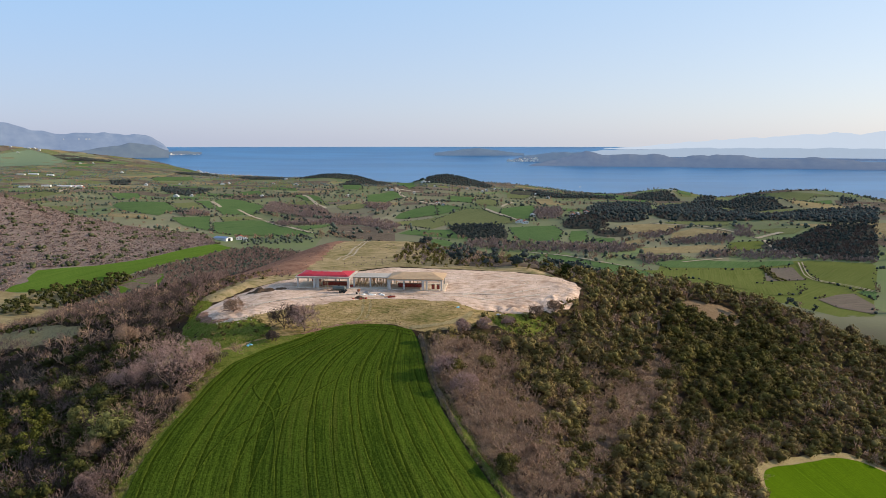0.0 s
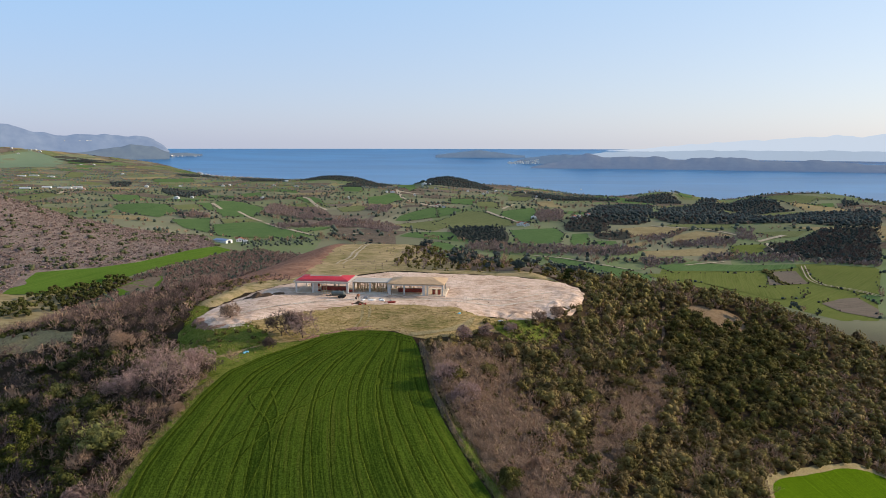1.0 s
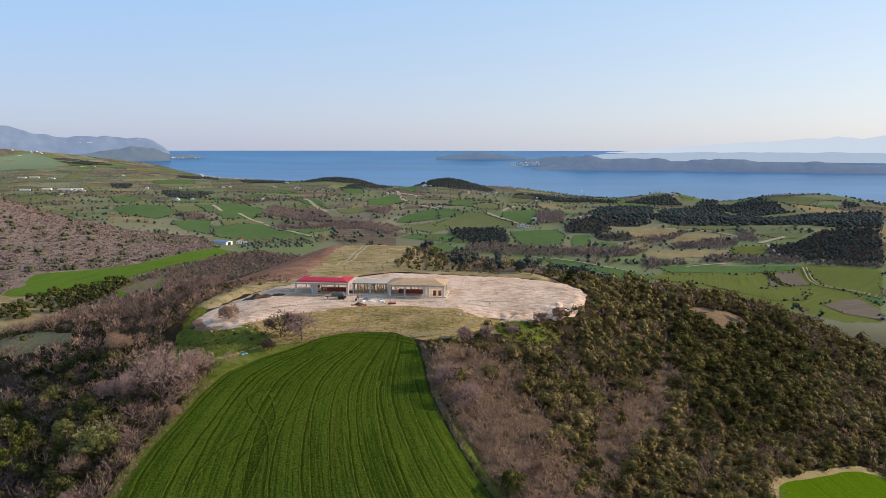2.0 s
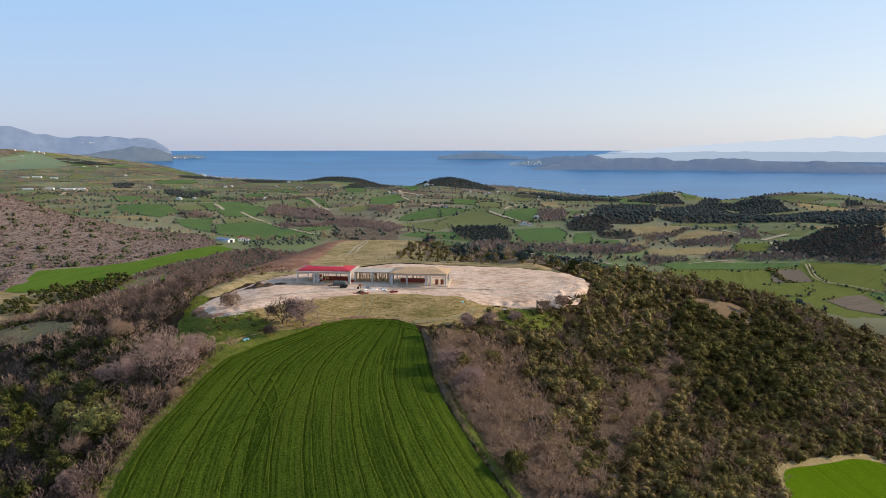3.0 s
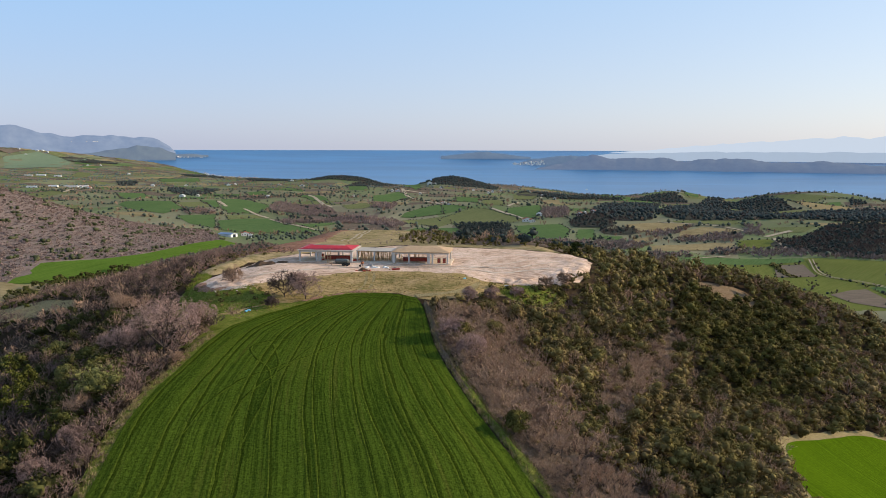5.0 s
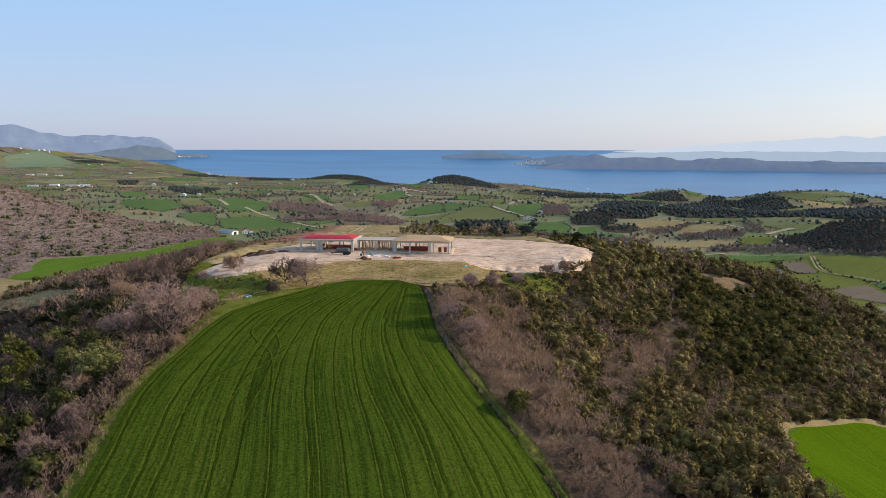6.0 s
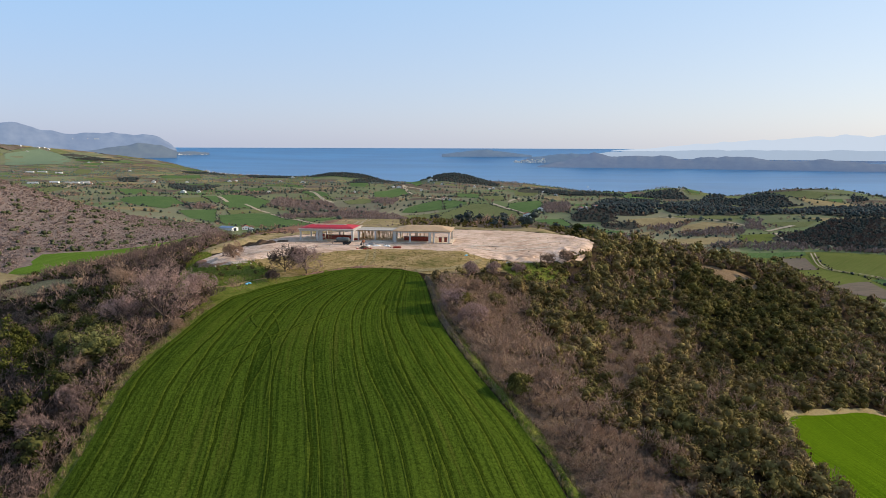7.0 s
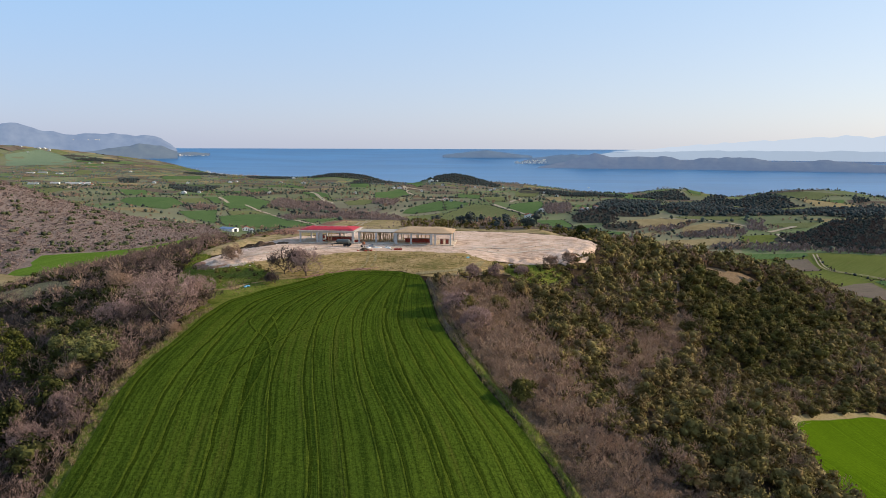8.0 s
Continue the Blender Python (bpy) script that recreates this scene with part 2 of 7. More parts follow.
# paler copy of the far leaf, with haze put into its colour
M_LEAF_HAZED = leaf_mat("haze_paled_leaf", srgb(88, 102, 98), srgb(126, 138, 128), srgb(132, 132, 124))
# dark evergreen leaf, lowered further to stand in for the left slope's shade
M_LEAF_SHADE = leaf_mat("shaded_holm_leaf", srgb(16, 20, 10), srgb(104, 104, 54), srgb(106, 96, 58))
M_HILLBUSH = leaf_mat("hill_bush_leaf", srgb(46, 52, 34), srgb(104, 106, 72), srgb(112, 104, 78))
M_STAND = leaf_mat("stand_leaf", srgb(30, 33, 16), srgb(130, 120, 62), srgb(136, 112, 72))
M_SAGE = leaf_mat("sage_leaf", srgb(66, 68, 34), srgb(150, 146, 90), srgb(136, 128, 72))
M_DARKLEAF = leaf_mat("dark_leaf", srgb(30, 38, 18), srgb(72, 78, 36), srgb(60, 66, 30))
M_PINE = leaf_mat("pine_needles", srgb(40, 46, 18), srgb(106, 106, 48), srgb(96, 92, 40))
M_BARK = plain_mat("bark", srgb(86, 72, 62), 0.95, 6, 0.3)
M_CONC = plain_mat("concrete", srgb(196, 190, 182), 0.85, 1.5, 0.14)
M_CONC_OLD = plain_mat("old_concrete", srgb(182, 170, 154), 0.9, 1.5, 0.16)
M_RED_DARK = plain_mat("dark_red_sheet", srgb(150, 34, 48), 0.6, 0.9, 0.15)
M_TIMBER = plain_mat("raw_timber", srgb(190, 156, 112), 0.85, 4, 0.25)
M_BRICK = plain_mat("hollow_brick", srgb(150, 62, 48), 0.9, 5, 0.25)
M_MORTAR = plain_mat("mortar", srgb(150, 130, 116), 0.95, 5, 0.15)
M_WHITE = plain_mat("white_render", srgb(226, 222, 214), 0.8, 0.4, 0.08)
M_TILE = plain_mat("terracotta", srgb(178, 98, 70), 0.85, 1.0, 0.2)
M_PALEROOF = plain_mat("pale_roof", srgb(206, 202, 196), 0.8, 0.5, 0.1)
M_BLUEROOF = plain_mat("blue_metal_roof", srgb(122, 140, 164), 0.5, 0.6, 0.1, 0.3)
M_PANE = plain_mat("dark_pane", srgb(40, 46, 54), 0.25, 2.0, 0.1, spec=0.5)
M_RUBBER = plain_mat("rubber", srgb(30, 30, 30), 0.9, 8, 0.2)
M_STEEL = plain_mat("dark_steel", srgb(70, 72, 70), 0.55, 6, 0.25, 0.6)
M_TANK = plain_mat("tank_paint", srgb(98, 102, 96), 0.5, 2.0, 0.2)
M_ORANGE = plain_mat("dusty_orange", srgb(150, 96, 66), 0.8, 4, 0.25)
M_DARKSOIL = soil_mat("dark_soil", srgb(78, 62, 50), srgb(100, 80, 64), srgb(124, 102, 82), 0.5)
M_GRAVEL = soil_mat("grey_gravel", srgb(136, 130, 124), srgb(160, 154, 146), srgb(182, 176, 168), 0.8)
M_LIME = soil_mat("limestone", srgb(160, 142, 124), srgb(190, 172, 154), srgb(214, 200, 186), 0.7)
M_AQUA = plain_mat("pale_blue_plastic", srgb(130, 190, 204), 0.5, 3, 0.1)
M_PADLIGHT = soil_mat("packed_soil", srgb(196, 172, 146), srgb(216, 196, 170), srgb(228, 212, 190), 0.4)
M_RED = plain_mat("red_roof_sheet", srgb(188, 44, 52), 0.6, 0.9, 0.15)
M_TAN = plain_mat("roof_boards", srgb(196, 162, 124), 0.85, 1.2, 0.15)


# ---- the lie of the land ----
HILL_Y = [-300, -60, 0, 60, 90, 115, 138, 160, 215, 260, 370, 450, 560, 800]
HILL_Z = [-80, -34, -24, -14.7, -5.4, -3.7, -1.6, 0, -0.5, -5.0, -14.6, -30, -75, -130]
SR_Y, SR = [40, 90, 130, 170, 210, 260, 400], [0.36, 0.32, 0.39, 0.365, 0.37, 0.25, 0.45]
SL_Y, SL = [40, 90, 130, 170, 220, 300, 400], [0.31, 0.24, 0.37, 0.23, 0.26, 0.36, 0.45]
BUMPS = [
    (-520, 640, 120, 95, 58), (-720, 600, 160, 140, 45),
    (-405, 2230, 75, 80, 20), (-300, 2260, 60, 60, 14), (-130, 1700, 160, 110, 12), (-5, 1990, 70, 70, 30), (545, 1680, 62, 90, 24),
    (790, 1640, 62, 80, 19), (900, 1590, 66, 80, 19), (620, 870, 170, 110, 22), (374, 850, 120, 80, 6), (-3250, 4450, 480, 700, 105),
    (150, 1120, 190, 110, 10), (-100, 1250, 150, 120, 6), (200, 2100, 120, 80, 12), (640, 1400, 80, 60, 13), (250, 960, 60, 50, 8),
]
SEA = -118.0
EYE_H = 32.0


def prof(v, ks, vs, soft):
    """A soft profile through a few heights."""
    v = np.asarray(v, float)
    out = 0.0
    for o in (-1.0, -0.5, 0.0, 0.5, 1.0):
        out = out + np.interp(v + o * soft, ks, vs)
    return out / 5.0


def smax(a, b, k):
    m = np.maximum(a, b)
    return m + k * np.log(np.exp((a - m) / k) + np.exp((b - m) / k))


def sstep(a, b, v):
    t = np.clip((v - a) / (b - a), 0.0, 1.0)
    return t * t * (3.0 - 2.0 * t)


def wob(x, y, size, seed=0.0):
    """Smooth rolling waves of about that size, between -1 and 1."""
    u, v = x / size, y / size
    return (np.sin(1.9 * u + 1.3 * np.sin(1.1 * v + seed) + seed) * np.sin(1.6 * v + 1.7 * np.sin(0.8 * u + 2.1 * seed))
            + 0.5 * np.sin(3.7 * u - 2.2 * v + 1.5 * seed) * np.cos(3.1 * v + 1.9 * u + seed)) / 1.5


def bump(x, y, cx, cy, sx, sy, h, turn=0.0):
    c, s = math.cos(radians(turn)), math.sin(radians(turn))
    u, v = (x - cx) * c + (y - cy) * s, -(x - cx) * s + (y - cy) * c
    return h * np.exp(-0.5 * ((u / sx) ** 2 + (v / sy) ** 2))


def pad_mask(x, y):
    """How far inside the levelled building pad: positive inside, in metres."""
    front = prof(x, [-62, -52, -44, -33, -22, -10, 2, 10, 20, 34, 40], [160, 143, 150, 157, 162.5, 163, 160, 157, 158, 170, 182], 3)
    back = prof(x, [-64, -54, -40, -27, -17, 0, 18, 33, 40], [166, 188, 195, 204, 211, 207, 204, 196, 186], 3)
    return np.minimum(np.minimum(y - front, back - y), np.minimum(x + 63.0, 38.0 - x))


def main_hill(x, y):
    crest = prof(y, HILL_Y, HILL_Z, 10)
    xr = prof(y, [60, 140, 185, 215, 260, 380, 520], [-10, -6, 18, 24, 0, -22, -30], 12)
    xl = prof(y, [60, 140, 185, 215, 260, 380, 520], [-40, -44, -55, -50, -50, -60, -70], 12)
    sr = prof(y, SR_Y, SR, 12)
    sl = prof(y, SL_Y, SL, 12)
    dr, dl = np.maximum(x - xr, 0), np.maximum(xl - x, 0)
    return crest - sr * (np.sqrt(dr * dr + 100) - 10) - sl * (np.sqrt(dl * dl + 100) - 10) + bump(x, y, 115, 236, 45, 16, 12)


def shore(x):
    return prof(x, [-4500, -2800, -1150, -430, 200, 520, 900, 1250, 2500, 5000], [8500, 6200, 3300, 2780, 2350, 1960, 1900, 1880, 1850, 1700], 60)


def land(x, y):
    """Height of the ground over true distances."""
    s = y - shore(x)
    plain = prof(s, [-4000, -1500, -700, -250, -60, 0, 120, 400], [-66, -74, -84, -101, -112, -118.5, -127, -150], 40)
    inland = 1.0 - sstep(-420, -120, s)
    plain = plain + inland * (7.0 * wob(x, y, 260, 0.7) + 2.5 * wob(x, y, 90, 2.0)) * sstep(350, 700, np.hypot(x, y))
    for b in BUMPS:
        plain = plain + bump(x, y, *b)
    z = smax(main_hill(x, y) + 0.5 * wob(x, y, 19, 1.0), plain, 4.0)
    m = sstep(-8.0, 1.0, pad_mask(x, y))
    level = -2.6 * sstep(44, 66, -x) - 1.8 * sstep(0, 14, x) * (1 - sstep(160, 174, y))  # the pad falls away at its ends
    return z * (1 - m) + level * m


def far(r):
    """True distance for a distance in the scene: beyond 3 km drawn in to fit the camera's view."""
    d = np.maximum(r - 3000.0, 0.0)
    return np.where(r > 3000.0, 3000.0 + d / (1.0 - np.minimum(d / 2065.0, 0.97)), r)


def near(r):
    """The way back: the distance in the scene for a true one."""
    d = np.maximum(r - 3000.0, 0.0)
    return np.where(r > 3000.0, 3000.0 + d / (1.0 + d / 2065.0), r)


def ground_z(x, y):
    x, y = np.asarray(x, float), np.asarray(y, float)
    r = np.maximum(np.hypot(x, y), 1e-3)
    k = far(r) / r
    return EYE_H + (land(x * k, y * k) - EYE_H) / k


def sea_z(x, y):
    r = np.maximum(np.hypot(x, y), 1e-3)
    return EYE_H + (SEA - EYE_H) * r / far(r)


# ---- mesh helpers ----
def mesh_np(name, verts, faces, mats, index=None, uv=None, smooth=False):
    """A mesh from arrays: n x 3 places, and faces all of three or all of four corners."""
    me = bpy.data.meshes.new(name)
    verts, faces = np.asarray(verts, np.float32), np.asarray(faces, np.int32)
    k = faces.shape[1]
    me.vertices.add(len(verts))
    me.vertices.foreach_set("co", verts.ravel())
    me.loops.add(faces.size)
    me.loops.foreach_set("vertex_index", faces.ravel())
    me.polygons.add(len(faces))
    me.polygons.foreach_set("loop_start", np.arange(0, faces.size, k, dtype=np.int32))
    me.polygons.foreach_set("loop_total", np.full(len(faces), k, np.int32))
    for m in mats:
        me.materials.append(m)
    if index is not None:
        me.polygons.foreach_set("material_index", np.asarray(index, np.int32))
    if smooth:
        me.polygons.foreach_set("use_smooth", np.ones(len(faces), bool))
    if uv is not None:
        layer = me.uv_layers.new(name="uv")
        layer.data.foreach_set("uv", np.asarray(uv, np.float32)[faces.ravel()].ravel())
    me.update(calc_edges=True)
    return me


def grid_faces(nu, nv):
    i = np.arange(nu * nv).reshape(nu, nv)
    return np.stack([i[:-1, :-1], i[1:, :-1], i[1:, 1:], i[:-1, 1:]], -1).reshape(-1, 4)


def inside(x, y, poly):
    """Whether points lie in a polygon."""
    x, y = np.asarray(x, float), np.asarray(y, float)
    odd = np.zeros(x.shape, bool)
    for (ax, ay), (bx, by) in zip(poly, poly[1:] + poly[:1]):
        cut = (ay > y) != (by > y)
        odd ^= cut & (x < (bx - ax) * (y - ay) / (by - ay + 1e-12) + ax)
    return odd


def rounded(poly, step, wave=0.0, seed=1, cut=0.2):
    """A polygon's outline with softened corners, points every step metres and a slight waver."""
    p = np.array(poly, float)
    for _ in range(2):
        q = np.roll(p, -1, 0)
        p = np.stack([(1 - cut) * p + cut * q, cut * p + (1 - cut) * q], 1).reshape(-1, 2)
    out = []
    for a, b in zip(p, np.roll(p, -1, 0)):
        n = max(1, int(np.linalg.norm(b - a) / step))
        out += [a + (b - a) * k / n for k in range(n)]
    out = np.array(out)
    if wave:
        out += wave * np.stack([wob(out[:, 0], out[:, 1], step * 4, seed), wob(out[:, 1], out[:, 0], step * 4, seed + 3)], 1)
    return out


def drape(name, poly, mat, lift, cell, wave=0.0, along=0.0, relief=0.0, cut=0.2, taper=0.0):
    """A sheet that lies on the ground within an outline; along: the way of its rows, degrees from the way ahead."""
    edge = rounded(poly, cell, wave, cut=cut)
    lo, hi = edge.min(0), edge.max(0)
    gx, gy = np.meshgrid(np.arange(lo[0], hi[0], cell), np.arange(lo[1], hi[1], cell))
    gx, gy = gx.ravel() + 0.25 * cell * np.sin(gy.ravel() * 7.7), gy.ravel() + 0.25 * cell * np.sin(gx.ravel() * 5.3)
    keep = inside(gx, gy, [tuple(e) for e in edge])
    g = np.stack([gx[keep], gy[keep]], 1)
    if len(g):
        gap = np.min(np.hypot(g[:, None, 0] - edge[None, :, 0], g[:, None, 1] - edge[None, :, 1]), 1)
        g = g[gap > 0.45 * cell]
    pts = np.concatenate([edge, g])
    n = len(edge)
    v, _, f, *_ = geometry.delaunay_2d_cdt([Vector(p) for p in pts.tolist()], [], [list(range(n))], 1, 1e-4)
    v = np.array([tuple(p) for p in v])
    f = np.array([t for t in f if len(t) == 3])
    z = ground_z(v[:, 0], v[:, 1])
    rim = np.array([np.min(np.hypot(edge[:, 0] - p[0], edge[:, 1] - p[1])) for p in v]) if taper else np.zeros(len(v))
    high = sstep(-0.2, taper, rim) if taper else 1.0
    z = z + 0.03 * (1 - high) + lift * high
    if relief:
        z = z + relief * high * (wob(v[:, 0], v[:, 1], 6, 1.0) + 0.5 * wob(v[:, 0], v[:, 1], 2.2, 2.0))
    c, s = math.cos(radians(along)), math.sin(radians(along))
    uv = np.stack([v[:, 0] * c - v[:, 1] * s, v[:, 0] * s + v[:, 1] * c], 1)
    return new(name, mesh_np(name, np.column_stack([v, z]), f, [mat], uv=uv, smooth=True))


def part(name, bm, mat, parent, label=""):
    me = bpy.data.meshes.new(name)
    bm.to_mesh(me)
    bm.free()
    me.materials.append(mat)
    ob = new(name, me)
    ob.parent = parent
    if label:
        ob["label"] = label
    return ob


def box_bm(x0, y0, z0, x1, y1, z1, bevel=0.02, bm=None):
    own = bm or bmesh.new()
    made = bmesh.ops.create_cube(own, size=1.0, matrix=Matrix.LocRotScale(((x0 + x1) / 2, (y0 + y1) / 2, (z0 + z1) / 2), None, (x1 - x0, y1 - y0, z1 - z0)))
    if bevel:
        edges = {e for v in made["verts"] for e in v.link_edges}
        bmesh.ops.bevel(own, geom=list(edges), offset=bevel, segments=1, affect="EDGES")
    return own


def thing(name, x, y, z, turn=0.0):
    ob = new(name)
    ob.matrix_world = pose(x, y, z, 0, 0, turn)
    ob.empty_display_size = 0.3
    return ob


# ---- ground and sea ----
def spread(lo, hi, mid, fine, n):
    """Places from lo to hi, about fine apart round mid and wider and wider outwards."""
    a, b = np.arcsinh((lo - mid) / (fine * 100)), np.arcsinh((hi - mid) / (fine * 100))
    return mid + fine * 100 * np.sinh(np.linspace(a, b, n))


gx, gy = spread(-4900, 4900, -5, 0.9, 310), spread(-4900, 4900, 150, 0.9, 320)
GX, GY = np.meshgrid(gx, gy, indexing="ij")
r = np.maximum(np.hypot(GX, GY), 1e-3)
fit_in = np.minimum(1.0, 4920.0 / r)
GX, GY = GX * fit_in, GY * fit_in
ground = new("ground", mesh_np("ground", np.column_stack([GX.ravel(), GY.ravel(), ground_z(GX, GY).ravel()]), grid_faces(310, 320), [M_GROUND], smooth=True))
tagged(ground, "rolling hill country with dry winter grass and patchwork fields", "ground", kind="structure")

az = np.linspace(-0.75 * math.pi, 0.75 * math.pi, 181)
rr = np.concatenate([np.linspace(1500, 3000, 16), np.linspace(3050, 4930, 40)])
A, R = np.meshgrid(az, rr, indexing="ij")
sxx, syy = R * np.sin(A), R * np.cos(A)
sea = new("sea", mesh_np("sea", np.column_stack([sxx.ravel(), syy.ravel(), sea_z(sxx, syy).ravel()]), grid_faces(181, 56), [M_SEA], smooth=True))
tagged(sea, "calm deep blue sea out to the horizon", "sea", kind="structure")

# ---- the near fields, the building pad and the meadow ----
WHEAT_LEFT = [(-42, 46), (-42.9, 76), (-44.3, 88), (-43.9, 100), (-43.3, 112), (-41.8, 122), (-37, 131), (-32.7, 135.5), (-28.2, 141.5), (-22, 145.5)]
WHEAT_RIGHT = [(24, 46), (18.5, 60), (12.6, 76), (10, 82), (6.8, 87), (3.4, 94), (-0.7, 106), (-3.2, 116), (-6.4, 137), (-8, 142)]


def wheat_left(y):
    return prof(y, [p[1] for p in WHEAT_LEFT], [p[0] for p in WHEAT_LEFT], 2)


def wheat_right(y):
    return prof(y, [p[1] for p in WHEAT_RIGHT], [p[0] for p in WHEAT_RIGHT], 2)


def on_line(line, v):
    """Places along a line, v from 0 to 1 of its length."""
    p = np.array(line, float)
    far_on = np.r_[0, np.cumsum(np.linalg.norm(np.diff(p, axis=0), axis=1))]
    return prof(v * far_on[-1], far_on, p[:, 0], 2), prof(v * far_on[-1], far_on, p[:, 1], 2)


def wheat_place(u, v):
    """u across the field, v up it: the sown rows follow its curved side."""
    u, v = np.asarray(u, float), np.asarray(v, float)
    (ax, ay), (bx, by) = on_line(WHEAT_LEFT, v), on_line(WHEAT_RIGHT, v)
    return ax + u * (bx - ax), ay + u * (by - ay) + 2.6 * np.sin(math.pi * u) * v ** 6


U, V = np.meshgrid(np.linspace(0, 1, 100), np.linspace(0, 1, 170), indexing="ij")
wx, wy = wheat_place(U, V)


def wheat_z(x, y):
    return ground_z(x, y) + 0.22 + 0.06 * wob(x, y, 3.5, 1.3) + 0.03 * wob(x, y, 0.9, 0.4)


wheat = new("wheat_field", mesh_np("wheat_field", np.column_stack([wx.ravel(), wy.ravel(), wheat_z(wx, wy).ravel()]),
                                   grid_faces(100, 170), [M_WHEAT], uv=np.column_stack([U.ravel() * 46, V.ravel() * 105]), smooth=True))
tagged(wheat, "young green wheat field with curved tractor tracks", "field", kind="structure")


def ribbon(name, pts, width, mat, lift, parent=None, step=2.0, waver=0.0, lie=ground_z, crown=0.0):
    """A strip of that width over the ground along a line."""
    p = np.array(pts, float)
    q = [p[0]]
    for a, b in zip(p, p[1:]):
        n = max(1, int(np.linalg.norm(b - a) / step))
        q += [a + (b - a) * k / n for k in range(1, n + 1)]
    q = np.array(q)
    for _ in range(3):
        q[1:-1] = 0.25 * q[:-2] + 0.5 * q[1:-1] + 0.25 * q[2:]
    d = np.gradient(q, axis=0)
    d /= np.linalg.norm(d, axis=1)[:, None] + 1e-9
    side = np.stack([-d[:, 1], d[:, 0]], 1)
    w = width * 0.5 * (1 + waver * wob(q[:, 0], q[:, 1], step * 2.5, 1.7))
    cols = [q + side * (w * k)[:, None] for k in (-1, 0, 1)]
    v = np.stack(cols, 1).reshape(-1, 2)
    z = lie(v[:, 0], v[:, 1]) + lift + np.tile([0, crown, 0], len(q)) * (1 + 0.4 * wob(v[:, 0], v[:, 1], 3.0, 0.8))
    along = np.repeat(np.cumsum(np.r_[0, np.linalg.norm(np.diff(q, axis=0), axis=1)]), 3)
    uv = np.column_stack([np.tile([0, 0.5, 1], len(q)), along])
    ob = new(name, mesh_np(name, np.column_stack([v, z]), grid_faces(len(q), 3), [mat], uv=uv, smooth=True))
    ob.parent = parent
    return ob


# wheel tracks of the sowing: pairs across the field, a headland pair round its end, and a fork
rut_rng = random.Random(5)


def wheeling(line, wide=0.3):
    """A dark rut strip and a paler, slightly raised strip beside it."""
    p = np.array(line, float)
    d = np.gradient(p, axis=0)
    side = np.stack([-d[:, 1], d[:, 0]], 1) / (np.linalg.norm(d, axis=1)[:, None] + 1e-9)
    ribbon("tyre_track", p, wide, M_RUT, 0.02, wheat, 0.7, 0.8, wheat_z)
    ribbon("track_lip", p + side * wide * 0.85, wide * 0.8, M_RUT_PALE, 0.02, wheat, 0.7, 0.9, wheat_z, 0.03)


for u in (0.03, 0.115, 0.15, 0.265, 0.30, 0.385, 0.46, 0.485, 0.55, 0.61, 0.655, 0.73, 0.75, 0.82, 0.885, 0.94):
    v0, v1 = rut_rng.choice((0.0, 0.0, 0.0, 0.2)), rut_rng.uniform(0.72, 0.96)
    vv = np.linspace(v0, v1, 60)
    x, y = wheat_place(np.full(60, u) + 0.007 * np.sin(vv * 5 + u * 40) + 0.003 * np.sin(vv * 17 + u * 90), vv)
    wheeling(list(zip(x, y)), rut_rng.uniform(0.28, 0.5))
for inset in (0.955, 0.975):
    x, y = wheat_place(np.linspace(0.03, 0.97, 50), np.full(50, inset))
    wheeling(list(zip(x, y)), 0.22)
for line in (((-28.7, 117), (-32, 116.1), (-34.4, 114.3), (-35, 112.5), (-33.3, 109.1), (-29.2, 103.7), (-26.8, 96.5), (-25.7, 91), (-24.7, 85)), ((-24.4, 114), (-25.4, 110.2), (-26.5, 105.6), (-27.8, 101), (-29.4, 97.5), (-30.4, 94), (-30.7, 88), (-30.5, 83)),
             ((-31.5, 114.4), (-29.8, 110.5), (-28, 105.5), (-27.6, 99), (-27.3, 92), (-27.5, 84)), ((-20.5, 116), (-23.5, 110), (-28, 104.5), (-32.5, 99.5), (-35, 93), (-36, 84))):
    wheeling(line, 0.26)

PAD = [(-61, 157), (-57.5, 150), (-53, 145.5), (-48, 145), (-43, 151), (-33, 158.5), (-22, 165), (-10, 165.5), (2, 162), (10, 158), (20, 158.5), (29, 163), (35, 171), (38, 182), (33, 196), (18, 204), (0, 207), (-17, 211), (-27, 204), (-40, 195), (-54, 188), (-62, 170)]
pad = drape("pad_soil", PAD, M_PAD, 0.30, 0.8, wave=1.1, relief=0.08, taper=4.0)
co = np.empty(len(pad.data.vertices) * 3, np.float32)
pad.data.vertices.foreach_get("co", co)
co = co.reshape(-1, 3)
inner = pad_mask(co[:, 0], co[:, 1])
rim = sstep(0.3, 2.0, inner) * (1 - sstep(5, 11, inner)) * np.maximum(sstep(4, 12, co[:, 0]) * (1 - sstep(182, 192, co[:, 1])), sstep(40, 48, -co[:, 0]) * (1 - sstep(160, 168, co[:, 1])))
gully = 1 - np.abs(wob(co[:, 0] * 1.3 + 0.4 * co[:, 1], co[:, 1] * 0.7, 2.6, 0.7)) * 1.6
co[:, 2] += rim * 0.42 * np.clip(gully + 0.3 * wob(co[:, 0], co[:, 1], 1.6, 0.3), -0.1, 1.2)  # eroded fill, creased by gullies
pad.data.vertices.foreach_set("co", co.ravel())
pad.data.update()
tagged(pad, "levelled pale sandy building pad with wheel ruts", "bare soil", kind="structure")

